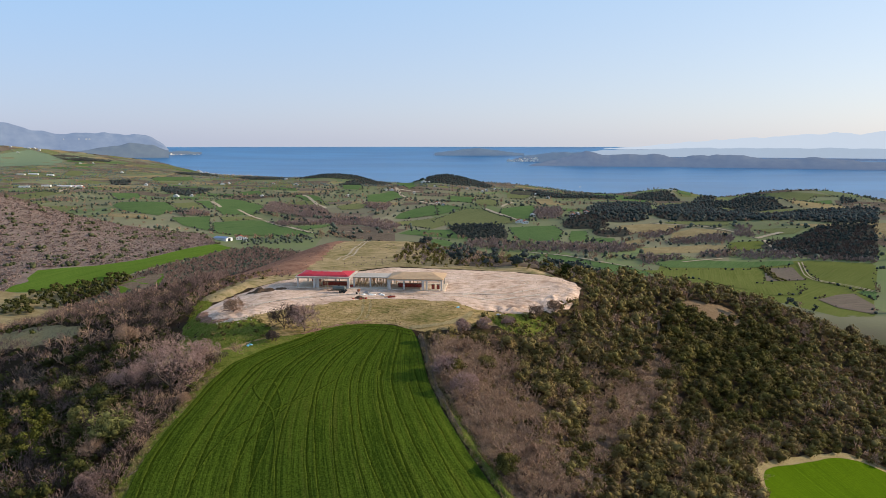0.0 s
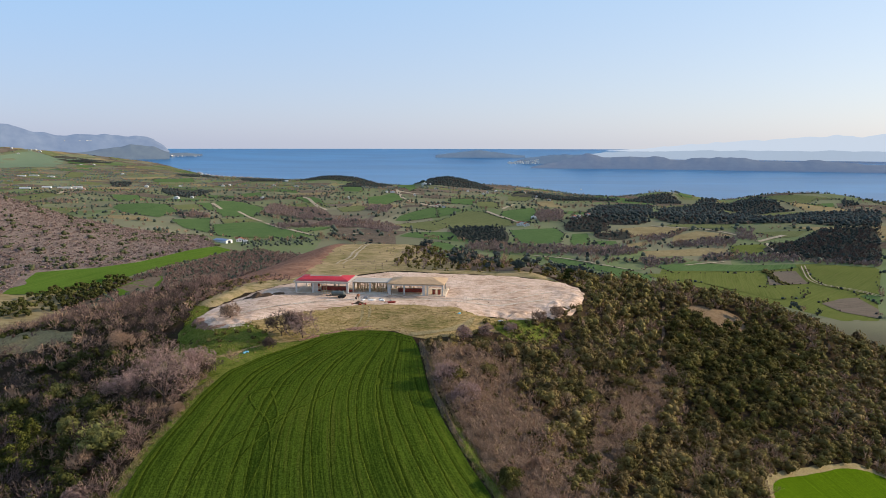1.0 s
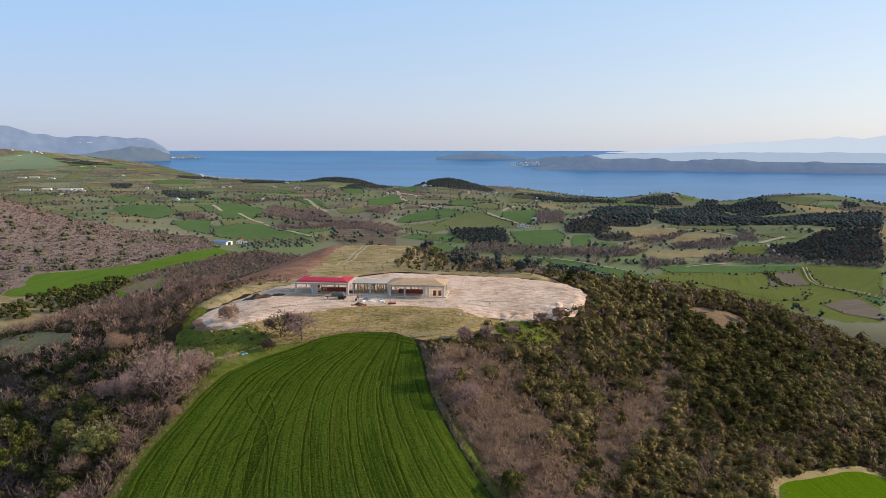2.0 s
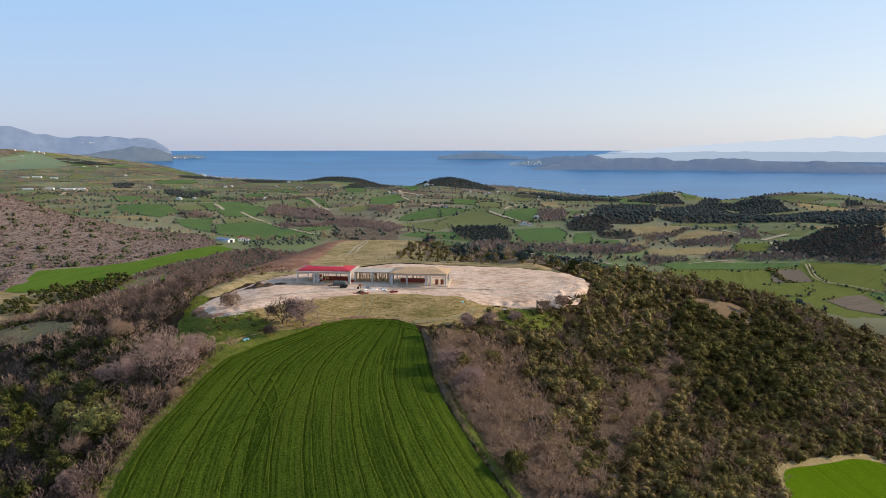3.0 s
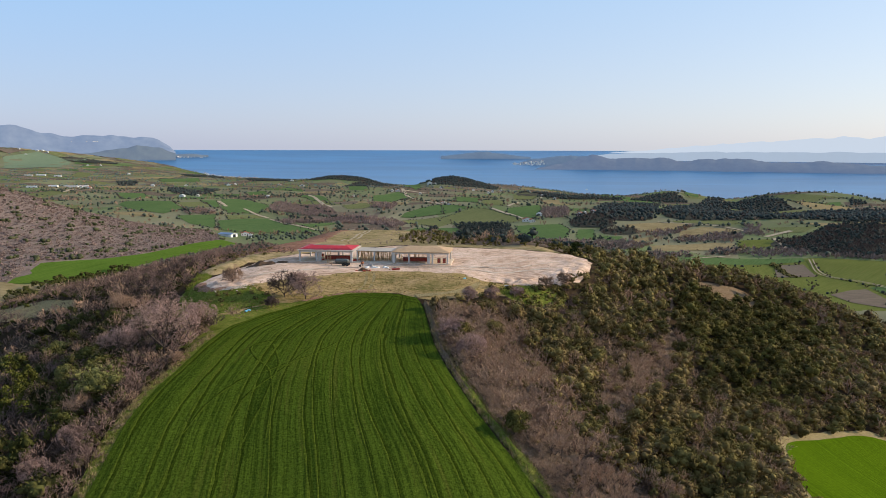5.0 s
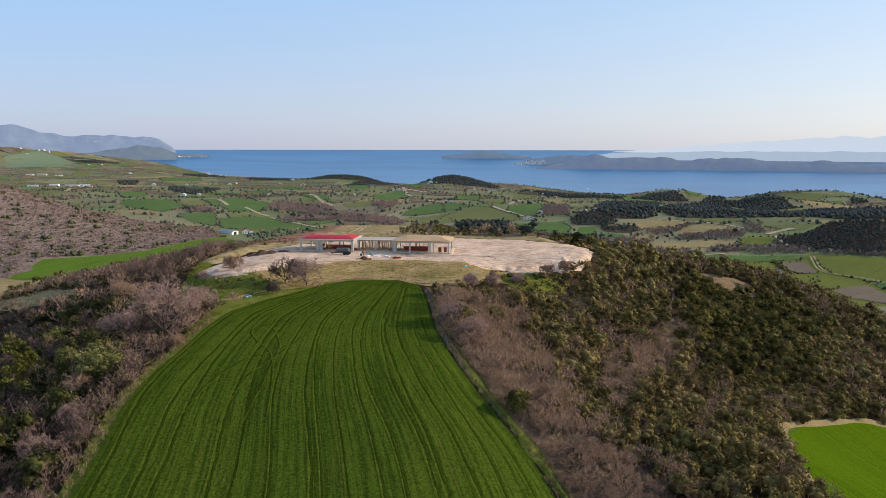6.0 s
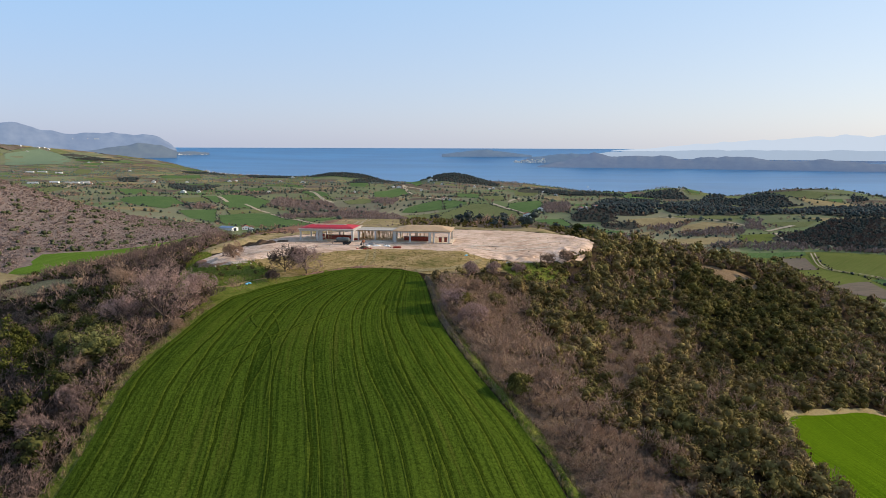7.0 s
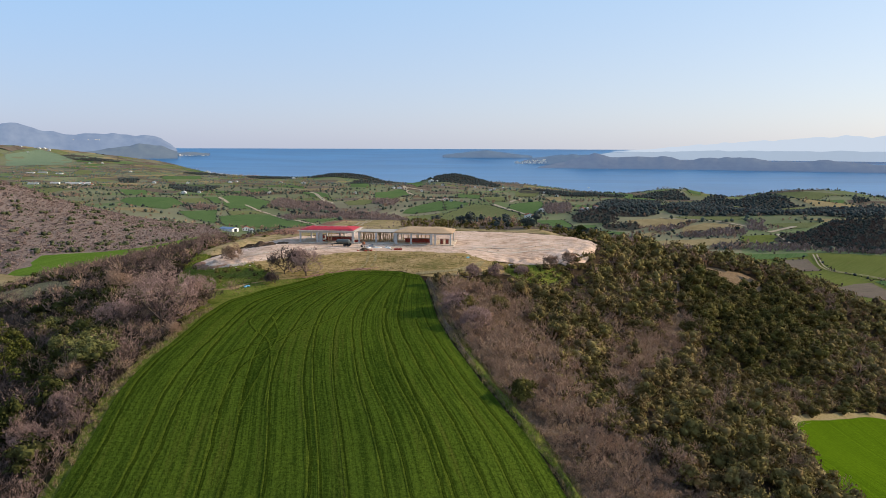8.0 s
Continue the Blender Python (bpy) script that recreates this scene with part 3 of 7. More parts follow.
tagged(drape("cut_bank", [(-62, 160), (-61, 154), (-57, 148.5), (-53, 145), (-49, 144.5), (-49, 148), (-53, 150), (-57, 154), (-59, 161)], M_BROKEN, 0.42, 0.7, wave=0.9, relief=0.22, taper=1.2), "eroded orange-brown cut at the pad's end", "bare soil", kind="structure")
for line in ([(-53, 153), (-42, 164), (-26, 170), (-6, 170.5), (12, 167), (27, 172)], [(-50, 158), (-36, 167.5), (-20, 171.6), (0, 172), (16, 171), (28, 180)], [(4, 170), (14, 176), (24, 186), (14, 196)]):
    ribbon("tyre_track", line, 0.5, M_PADLIGHT, 0.37, pad, 1.0, 0.6)
MEADOW = [(-46, 151), (-50, 143), (-58, 142), (-60, 130), (-47, 124), (-42, 126), (-33, 135), (-24, 143), (-14, 146.5), (-7, 141.5), (-3, 140), (5, 145.5), (12, 151), (20, 156), (22, 161), (18, 162), (2, 166), (-22, 168.5), (-36, 162)]
meadow = drape("meadow_strip", MEADOW, M_MEADOW, 0.09, 1.3, wave=0.8, relief=0.05, taper=1.5)
tagged(meadow, "dry yellow-green grass strip below the building pad", "grass", kind="structure")
for green in ([(-58, 135), (-61, 147), (-64, 159), (-67, 174), (-62.5, 175), (-60.5, 160), (-56.5, 150), (-51, 145), (-44, 149), (-38, 141), (-41, 134), (-50, 129)], [(9, 153), (14, 157), (20, 158), (26, 161), (28, 157), (22, 150), (14, 148)], [(-38, 138), (-30, 142), (-25, 141.5), (-34, 134)], [(-51, 130), (-41, 132), (-40, 128), (-45, 119), (-50, 119)]):
    tagged(drape("lush_grass", green, M_LUSH, 0.2, 1.2, wave=1.6, relief=0.08, taper=2.0), "patch of lush green spring grass", "grass", kind="structure")
ridge_grass = drape("ridge_meadow", [(-62, 190), (-40, 197), (-18, 212), (2, 209), (6, 232), (-8, 290), (-22, 360), (-26, 420), (-55, 430), (-64, 370), (-64, 280), (-68, 220)], M_RIDGE, 0.12, 4.0, wave=2.0)
tagged(ridge_grass, "dry pasture along the ridge behind the pad", "grass", kind="structure")
for strip in ([(-67, 172), (-61.5, 171), (-58, 181), (-53, 188.5), (-40, 196), (-27, 205), (-30, 209), (-44, 202), (-58, 197), (-66, 184)], [(-6, 209), (18, 204.5), (33, 196.5), (38, 188), (42, 191), (37, 204), (20, 213), (0, 217), (-16, 214)]):
    tagged(drape("pad_verge", strip, M_RIDGE, 0.36, 1.6, wave=0.8, taper=1.5), "dry grass verge behind the building pad", "grass", kind="structure")
bracken = drape("bracken_slope", [(-86, 205), (-76, 184), (-68, 175), (-64.5, 180), (-57, 191), (-48, 197), (-44, 206), (-46, 216), (-46, 240), (-54, 300), (-58, 380), (-52, 440), (-74, 440), (-98, 370), (-108, 290), (-92, 225)], M_BRACKEN, 0.3, 1.9, wave=2.0, taper=2.0)
tagged(bracken, "reddish-brown withered bracken on the ridge's flank", "bracken", kind="structure")

lower = drape("lower_field", [(63.2, 124.0), (69.5, 130.7), (82.8, 140.0), (95.8, 148.0), (112, 146), (108, 120), (80, 88), (58, 84), (55, 100)], M_GRASS, 0.14, 2.0, wave=0.5, along=-25, relief=0.05)
tagged(lower, "bright green crop field below the scrub", "field", kind="structure")
edge = [(53.5, 100), (62.0, 124.5), (69, 131.8), (82.5, 141.2), (95.8, 149.2), (113, 147.2)]
tagged(ribbon("grass_margin", [(x + 0.6, y - 0.7) for x, y in edge], 3.4, M_DRY, 0.1, None, 2.0, 0.35), "pale dry grass margin along a field", "grass", kind="structure")
tagged(ribbon("grass_margin", [(p[0] - 0.6, p[1]) for p in WHEAT_LEFT[:6]] + [(p[0] - 0.5, p[1] + 0.6) for p in WHEAT_LEFT[6:]], 2.4, M_LUSH, 0.13, None, 1.5, 0.4),
       "narrow green grass margin along a field", "grass", kind="structure")
tagged(ribbon("grass_bank", [(-45.4, 113), (-44.2, 123), (-39.5, 132.4), (-34.6, 137.4)], 4.0, M_LUSH, 0.11, None, 1.5, 0.4), "green grass bank beside the field", "grass", kind="structure")
tagged(ribbon("grass_margin", [(wheat_right(y) + 1.1, y) for y in np.linspace(138, 100, 40)], 1.2, M_THICKET, 0.1, None, 1.0, 0.7, crown=0.45), "pale dry grass margin along a field", "grass", kind="structure")
tagged(ribbon("grass_margin", [(wheat_right(y) + 1.5, y) for y in np.linspace(104, 52, 50)], 1.7, M_LUSH, 0.1, None, 1.0, 0.7, crown=0.45), "lush green grass margin along a field", "grass", kind="structure")

# ---- far fields, tracks and roads ----
FIELDS = []


def farm(skin, *outline):
    """One more field of the plain, by its corners."""
    FIELDS.append((skin, list(outline)))


farm("valley", (-318, 462), (-330, 512), (-294, 548), (-275, 582), (-242, 688), (-222, 674), (-245, 575), (-261, 511), (-280, 476))
farm("valley", (-252, 496), (-245, 519), (-233, 534), (-234, 548), (-222, 500), (-239, 474))
farm("common", (49, 223), (206, 638), (348, 642), (404, 623), (277, 423), (253, 423), (238, 465), (89, 234))
farm("dry", (-345, 470), (-308, 462), (-280, 475), (-264, 440), (-240, 395), (-225, 360), (-300, 380), (-340, 430))
farm("dry", (-215, 330), (-175, 335), (-112, 205), (-118, 180), (-150, 180), (-190, 260))
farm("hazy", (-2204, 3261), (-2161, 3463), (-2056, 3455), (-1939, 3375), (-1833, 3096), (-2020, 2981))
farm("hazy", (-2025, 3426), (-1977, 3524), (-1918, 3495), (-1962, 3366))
farm("green", (-619, 1245), (-525, 1235), (-450, 1115), (-441, 1006), (-511, 1072), (-600, 1186))
farm("green", (-492, 1287), (-461, 1293), (-408, 1155), (-429, 1174))
farm("olive", (-507, 1218), (-485, 1263), (-433, 1173), (-456, 1133))
farm("green", (-414, 992), (-365, 1015), (-311, 864), (-337, 897), (-370, 922))
farm("green", (-752, 1476), (-698, 1495), (-645, 1406), (-645, 1298))
farm("green", (-1001, 2252), (-1013, 2633), (-830, 2179), (-914, 2075))
farm("green", (-716, 1760), (-669, 1775), (-592, 1586), (-636, 1580))
farm("dry", (-1205, 2462), (-1159, 2585), (-1176, 2887), (-1138, 2780), (-1001, 2252), (-1134, 2329))
farm("olive", (-1617, 2851), (-1523, 2812), (-1275, 2316), (-1364, 2367))
farm("green", (-461, 1315), (-451, 1399), (-348, 1242), (-327, 1180), (-307, 1045), (-350, 1029), (-398, 1137))
farm("green", (-340, 955), (-296, 992), (-276, 993), (-170, 817), (-175, 789), (-255, 787), (-294, 824))
farm("olive", (-349, 1013), (-306, 1028), (-288, 1013), (-329, 967))
farm("green", (-493, 1573), (-455, 1605), (-428, 1530), (-468, 1513))
farm("green", (-361, 1496), (-295, 1461), (-243, 1292), (-281, 1315))
farm("plough", (-236, 1283), (-183, 1272), (-178, 1197), (-221, 1242))
farm("olive", (-200, 1178), (-164, 1210), (-135, 1177), (-153, 1124), (-182, 1126))
farm("green", (-317, 1975), (-263, 2005), (-207, 1607), (-254, 1621))
farm("green", (-183, 1509), (-138, 1621), (-115, 1571), (-97, 1419), (-116, 1239), (-151, 1246))
farm("green", (-163, 1962), (-208, 3263), (-84, 1729), (-99, 1656))
farm("green", (-55, 1113), (-24, 1146), (-18, 1045), (-70, 1025), (-85, 1028), (-80, 1071))
farm("olive", (-83, 999), (-18, 1019), (0, 938), (-23, 883), (-65, 953))
farm("green", (-230, 899), (-187, 916), (-165, 960), (-167, 892), (-193, 841))
farm("olive", (-27, 990), (29, 1092), (54, 1066), (97, 941), (82, 923), (0, 924))
farm("green", (-22, 1135), (-1, 1140), (26, 1110), (0, 1061), (-16, 1044))
farm("green", (73, 1004), (86, 1059), (137, 1101), (137, 1043), (116, 948), (95, 960))
farm("olive", (47, 1418), (95, 1420), (82, 1083), (49, 1132))
farm("green", (2, 1525), (59, 1475), (41, 1155), (1, 1199))
farm("dry", (190, 1463), (226, 1458), (197, 1129), (151, 1112))
farm("olive", (144, 1635), (214, 1850), (214, 1621), (175, 1491), (131, 1487))
farm("green", (79, 879), (140, 881), (145, 842), (128, 764), (85, 769), (80, 820))
farm("green", (156, 842), (176, 842), (161, 761), (141, 750), (140, 776))
farm("green", (172, 787), (198, 787), (193, 759), (167, 755))
farm("dry", (219, 860), (267, 882), (301, 866), (286, 832), (246, 811), (225, 815), (216, 834))
farm("dry", (194, 755), (224, 780), (240, 793), (225, 763), (197, 732))
farm("green", (-26, 799), (-2, 784), (16, 740), (0, 271), (-8, 306))
farm("green", (89, 687), (108, 685), (131, 642), (158, 618), (179, 582), (68, 228), (143, 601), (114, 638))
farm("olive", (50, 717), (83, 707), (28, 220), (19, 218))
farm("olive", (291, 892), (365, 891), (364, 854), (339, 857), (289, 881))
farm("dry", (274, 811), (312, 840), (328, 831), (346, 812), (310, 800), (259, 777))
farm("dry", (208, 718), (289, 742), (307, 729), (294, 706), (266, 697), (202, 678))
farm("meadow", (316, 743), (351, 747), (347, 709), (319, 699), (301, 710))
farm("olive", (375, 823), (432, 805), (406, 779), (389, 780))
farm("green", (195, 634), (245, 656), (335, 640), (330, 626), (261, 614), (202, 609))
farm("meadow", (167, 591), (286, 610), (256, 540), (292, 536), (264, 492), (241, 487), (230, 520), (215, 560), (184, 570))
farm("plough", (297, 615), (323, 615), (305, 560), (268, 554))
farm("meadow", (334, 620), (390, 601), (333, 511), (319, 516), (312, 552))
farm("green", (315, 506), (333, 510), (312, 477))
farm("plough", (269, 476), (295, 495), (309, 500), (301, 461), (281, 429), (268, 448))
farm("green", (550, 1616), (964, 2712), (937, 2499), (567, 1575))
farm("olive", (758, 1614), (793, 1582), (826, 1546), (872, 1500), (821, 1507), (794, 1484), (694, 1377), (752, 1545))
farm("olive", (532, 1330), (563, 1295), (514, 1226))
FIELD_SKIN = {"common": (M_MEADOWFIELD, "rough green grassland between the fields"), "hazy": (M_GRASS_HAZY, "green field on the distant slope, paled for haze"), "valley": (M_GRASS_VALLEY, "bright green crop field in the valley"), "green": (M_GRASS_FAR, "green crop field on the plain, greyed for haze"), "dry": (M_DRYFIELD, "dry straw-coloured fallow field on the plain"),
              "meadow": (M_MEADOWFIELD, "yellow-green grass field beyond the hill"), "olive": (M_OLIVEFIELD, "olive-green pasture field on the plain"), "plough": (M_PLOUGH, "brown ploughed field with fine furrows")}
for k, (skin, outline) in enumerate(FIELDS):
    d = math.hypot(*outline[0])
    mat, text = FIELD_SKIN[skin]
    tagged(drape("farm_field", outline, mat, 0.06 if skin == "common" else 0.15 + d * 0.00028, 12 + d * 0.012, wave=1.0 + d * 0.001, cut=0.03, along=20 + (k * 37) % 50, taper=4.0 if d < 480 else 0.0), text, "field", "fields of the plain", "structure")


def dirt_road(w, *pts):
    tagged(ribbon("dirt_road", pts, w, M_TRACK, 0.75, None, 15, 0.4), "pale dirt road across the plain", "road", kind="structure")


dirt_road(7, (-456, 1284), (-429, 1231), (-410, 1197))
dirt_road(5.5, (-362, 1145), (-325, 1057), (-304, 1023), (-283, 1008))
dirt_road(5, (-276, 993), (-238, 931), (-199, 863), (-169, 826))
dirt_road(7, (-320, 1471), (-266, 1307), (-236, 1222), (-213, 1153))
dirt_road(8, (-131, 1675), (-120, 1610), (-104, 1499), (-77, 1393), (-41, 1192), (-24, 1146))
dirt_road(7, (-123, 1647), (-97, 1634), (-69, 1620))
dirt_road(5, (58, 1069), (77, 1014), (99, 944))
dirt_road(5, (86, 1076), (113, 1173))
dirt_road(6, (180, 1479), (198, 1521))
dirt_road(3, (268, 885), (319, 862), (344, 834), (352, 803))
dirt_road(6, (354, 763), (378, 787), (397, 792))
dirt_road(3.5, (357, 750), (344, 696))
dirt_road(3, (-136, 846), (-111, 866))
dirt_road(10, (-864, 1469), (-921, 1656))
dirt_road(2.5, (227, 638), (253, 655), (276, 665))
dirt_road(2.5, (84, 710), (119, 665), (141, 638), (170, 605))
for off in (-1.1, 1.1):
    tagged(ribbon("wheel_track", [(-40 + off, 243), (-40 + off, 272), (-43 + off, 310), (-44.5 + off, 360), (-42 + off, 400)], 0.8, M_TRACK, 0.3, None, 3, 0.4), "pale wheel track up the grassy ridge", "track", kind="structure")
    tagged(ribbon("wheel_track", [(337 + off * 1.5, 632), (316 + off * 1.5, 580), (310 + off * 1.5, 551), (323 + off * 1.5, 520), (327 + off * 1.5, 500)], 1.0, M_TRACK, 0.9, None, 6, 0.4), "pale wheel track beside the fields", "track", kind="structure")
    tagged(ribbon("wheel_track", [(-20.5 + off * 0.8, 147), (-19.6 + off * 0.8, 153), (-19.8 + off * 0.8, 158), (-20.5 + off * 0.8, 165)], 0.55, M_DRY, 0.11, None, 1.2, 0.9), "worn wheel track in the meadow grass", "track", kind="structure")

tagged(ribbon("earth_track", [(-8, 142.9), (-3, 144), (2, 147), (5, 151), (6, 155)], 1.8, M_DRY, 0.2, None, 1.5, 0.6), "pale worn track from the field's tip", "track", kind="structure")

tagged(drape("broken_soil", [(-33, 137.5), (-27, 143), (-19, 147.5), (-17, 149.5), (-24, 147.5), (-31, 142)], M_BROKEN, 0.2, 0.8, wave=0.8, relief=0.16, taper=1.0), "strip of broken reddish soil above the field", "bare soil", kind="structure")
# bare soil on the nose of the hill
tagged(drape("bare_clearing", [(72, 214), (84, 222), (96, 223), (101, 214), (86, 208)], M_CLEAR, 0.3, 2.0, wave=1.5, taper=2.0), "brown bare clearing among the scrub", "bare soil", kind="structure")
tagged(ribbon("footpath", [(49, 150), (51, 160), (56, 172), (62, 188), (66, 204), (70, 214)], 0.6, M_THICKET, 0.12, None, 2.0, 0.8), "narrow earthen path through the scrub", "path", kind="structure")


# ---- plants ----
def ico(level=1):
    bm = bmesh.new()
    bmesh.ops.create_icosphere(bm, subdivisions=level, radius=1.0)
    v = np.array([tuple(p.co) for p in bm.verts])
    f = np.array([[p.index for p in t.verts] for t in bm.faces])
    bm.free()
    return v, f


ICO_V, ICO_F = ico(1)


def leafy(rng, lobes, leaves, size, core=0.77):
    """Leaf clumps over rounded lobes (x, y, z, radius): corners and triangles, with an inner dark mass."""
    vs, fs, n = [], [], 0
    for x, y, z, r in lobes:
        v = ICO_V * (r * core) * rng.uniform(0.62, 1.18, (len(ICO_V), 1)) * np.array([1, 1, 0.85]) + (x, y, z)
        vs.append(v)
        fs.append(ICO_F + n)
        n += len(v)
    area = np.array([q[3] ** 2 for q in lobes])
    pick = rng.choice(len(lobes), leaves, p=area / area.sum())
    L = np.array(lobes)[pick]
    d = rng.normal(size=(leaves, 3))
    d[:, 2] = np.abs(d[:, 2]) * 1.1 - 0.35
    d /= np.linalg.norm(d, axis=1)[:, None]
    c = L[:, :3] + d * (L[:, 3] * rng.uniform(0.8, 1.1, leaves))[:, None] * np.array([1, 1, 0.88])
    nrm = d + rng.normal(size=(leaves, 3)) * 0.36
    nrm /= np.linalg.norm(nrm, axis=1)[:, None]
    a = np.cross(nrm, rng.normal(size=(leaves, 3)))
    a /= np.linalg.norm(a, axis=1)[:, None] + 1e-9
    b = np.cross(nrm, a)
    s = size * rng.uniform(0.6, 1.35, leaves)[:, None]
    bend = nrm * s * 0.3
    q = np.stack([c - a * s, c - b * s * 0.6 + bend, c + a * s, c + b * s * 0.6 + bend], 1).reshape(-1, 3)
    k = n + np.arange(leaves)[:, None] * 4
    vs.append(q)
    fs += [np.concatenate([k + [0, 1, 2], k + [0, 2, 3]])]
    return np.concatenate(vs), np.concatenate(fs)


def slivers(p0, p1, w, rng):
    """Thin twigs: one long triangle each."""
    d = p1 - p0
    a = np.cross(d, rng.normal(size=d.shape))
    a /= np.linalg.norm(a, axis=1)[:, None] + 1e-9
    w = np.asarray(w).reshape(-1, 1)
    v = np.stack([p0 - a * w * 0.5, p0 + a * w * 0.5, p1], 1).reshape(-1, 3)
    return v, np.arange(len(v)).reshape(-1, 3)


def prisms(p0, p1, r0, r1):
    """Tapered three-sided limbs."""
    d = p1 - p0
    d = d / (np.linalg.norm(d, axis=1)[:, None] + 1e-9)
    ref = np.where(np.abs(d[:, 2:3]) > 0.9, [[1.0, 0, 0]], [[0, 0, 1.0]])
    a = np.cross(d, ref)
    a /= np.linalg.norm(a, axis=1)[:, None] + 1e-9
    b = np.cross(d, a)
    ring = []
    for p, r in ((p0, r0), (p1, r1)):
        for k in range(3):
            t = 2 * math.pi * k / 3
            ring.append(p + (a * math.cos(t) + b * math.sin(t)) * np.asarray(r).reshape(-1, 1))
    v = np.stack(ring, 1).reshape(-1, 3)
    base = np.array([[0, 1, 4], [0, 4, 3], [1, 2, 5], [1, 5, 4], [2, 0, 3], [2, 3, 5]])
    return v, (np.arange(len(p0))[:, None, None] * 6 + base).reshape(-1, 3)


def branching(rng, height, spread, levels, kids, trunk=0.3):
    """Segments of a bare tree level by level: starts, ends."""
    p0 = np.zeros((1, 3))
    p1 = np.array([[0.1 * rng.normal(), 0.1 * rng.normal(), height * trunk]])
    out = [(p0, p1)]
    length = height * (1 - trunk) * 0.52
    for lv in range(levels):
        n = kids[lv]
        s = np.repeat(np.arange(len(p1)), n)
        t = rng.uniform(0.55 if lv else 0.8, 1.0, len(s))[:, None]
        start = out[-1][0][s] * (1 - t) + out[-1][1][s] * t
        old = (out[-1][1] - out[-1][0])[s]
        old /= np.linalg.norm(old, axis=1)[:, None] + 1e-9
        d = old * 0.75 + rng.normal(size=old.shape) * np.array([spread, spread, spread * 0.55]) + np.array([0, 0, 0.22])
        d /= np.linalg.norm(d, axis=1)[:, None]
        end = start + d * length * rng.uniform(0.7, 1.25, len(s))[:, None]
        out.append((start, end))
        p1 = end
        length *= 0.62
    return out


def join(parts):
    vs, fs, n = [], [], 0
    for v, f in parts:
        vs.append(v)
        fs.append(f + n)
        n += len(v)
    return np.concatenate(vs), np.concatenate(fs)


def shrub_lobes(rng, w, h, n):
    out = []
    for k in range(n):
        a, d = rng.uniform(0, 6.28), w * 0.33 * math.sqrt(rng.uniform(0, 1))
        r = w * rng.uniform(0.2, 0.32)
        z = max(r * 0.7, h * rng.uniform(0.35, 0.85) - r * 0.5)
        out.append((d * math.cos(a), d * math.sin(a), z, r))
    out.append((0, 0, h - w * 0.3, w * 0.3))
    return out


prng = np.random.default_rng(11)
EVERGREEN, BARE, FARBUSH, FARBARE = [], [], [], []
for k in range(7):
    w, h = 3.0 * prng.uniform(0.85, 1.2), 2.9 * prng.uniform(0.85, 1.25)
    stems = branching(prng, h * 0.8, 0.6, 1, [4], 0.35)
    EVERGREEN.append((leafy(prng, [(x_, y_, z_, r_ * 0.86) for x_, y_, z_, r_ in shrub_lobes(prng, w, h, 6)], 200, 0.16), join([prisms(a, b, np.full(len(a), 0.07), np.full(len(a), 0.04)) for a, b in stems])))
for k in range(6):
    h = 2.6 * prng.uniform(0.85, 1.3)
    stems = []
    for q in range(3):
        base = np.array([prng.normal() * 0.35, prng.normal() * 0.35, 0])
        stems += [(a + base, b + base) for a, b in branching(prng, h * prng.uniform(0.8, 1.1), 0.5, 4, [3, 3, 2, 2], 0.2)]
    wood = join([prisms(a, b, np.full(len(a), 0.035), np.full(len(a), 0.02)) for a, b in stems if len(a) <= 3])
    twig = join([slivers(a, b, 0.065 if len(a) < 15 else 0.055, prng) for a, b in stems if len(a) > 3])
    BARE.append((twig, wood))
for k in range(5):
    FARBUSH.append(leafy(prng, shrub_lobes(prng, 3.2, 3.0, 2), 20, 0.44))
    st = [s for q in range(2) for s in branching(prng, 3.4, 0.55, 3, [3, 3, 2], 0.15)]
    FARBARE.append(join([slivers(a, b, 0.21, prng) for a, b in st]))


MIDBUSH = [leafy(prng, [(x_, y_, z_, r_ * 0.86) for x_, y_, z_, r_ in shrub_lobes(prng, 3.2, 3.0, 4)], 46, 0.25) for k in range(6)]


def blob(rng):
    """A far tree crown: one uneven lump."""
    v = ICO_V * rng.uniform(0.62, 1.18, (len(ICO_V), 1)) * np.array([1.0, 1.0, 0.95]) + (0, 0, 0.75)
    return v[:, :3], ICO_F


FARTUFT = [join([slivers(a, b, 0.62, prng) for q in range(1) for a, b in branching(prng, 3.2, 0.65, 2, [4, 3], 0.12)]) for k in range(5)]
FARBLOB = [blob(prng) for k in range(8)]
HILLTUFT = [(t_[0] * np.array([1.3, 1.3, 0.7]), *t_[1:]) for t_ in FARTUFT]  # low and spreading
FARLUMP = []
for k in range(6):  # a far bush of three or four crowns grown together
    lumps = []
    for q in range(3):
        v, f = blob(prng)
        lumps.append((v * prng.uniform(0.55, 0.85) + np.array([prng.normal() * 0.5, prng.normal() * 0.5, 0.0]), f))
    FARLUMP.append(join(lumps))


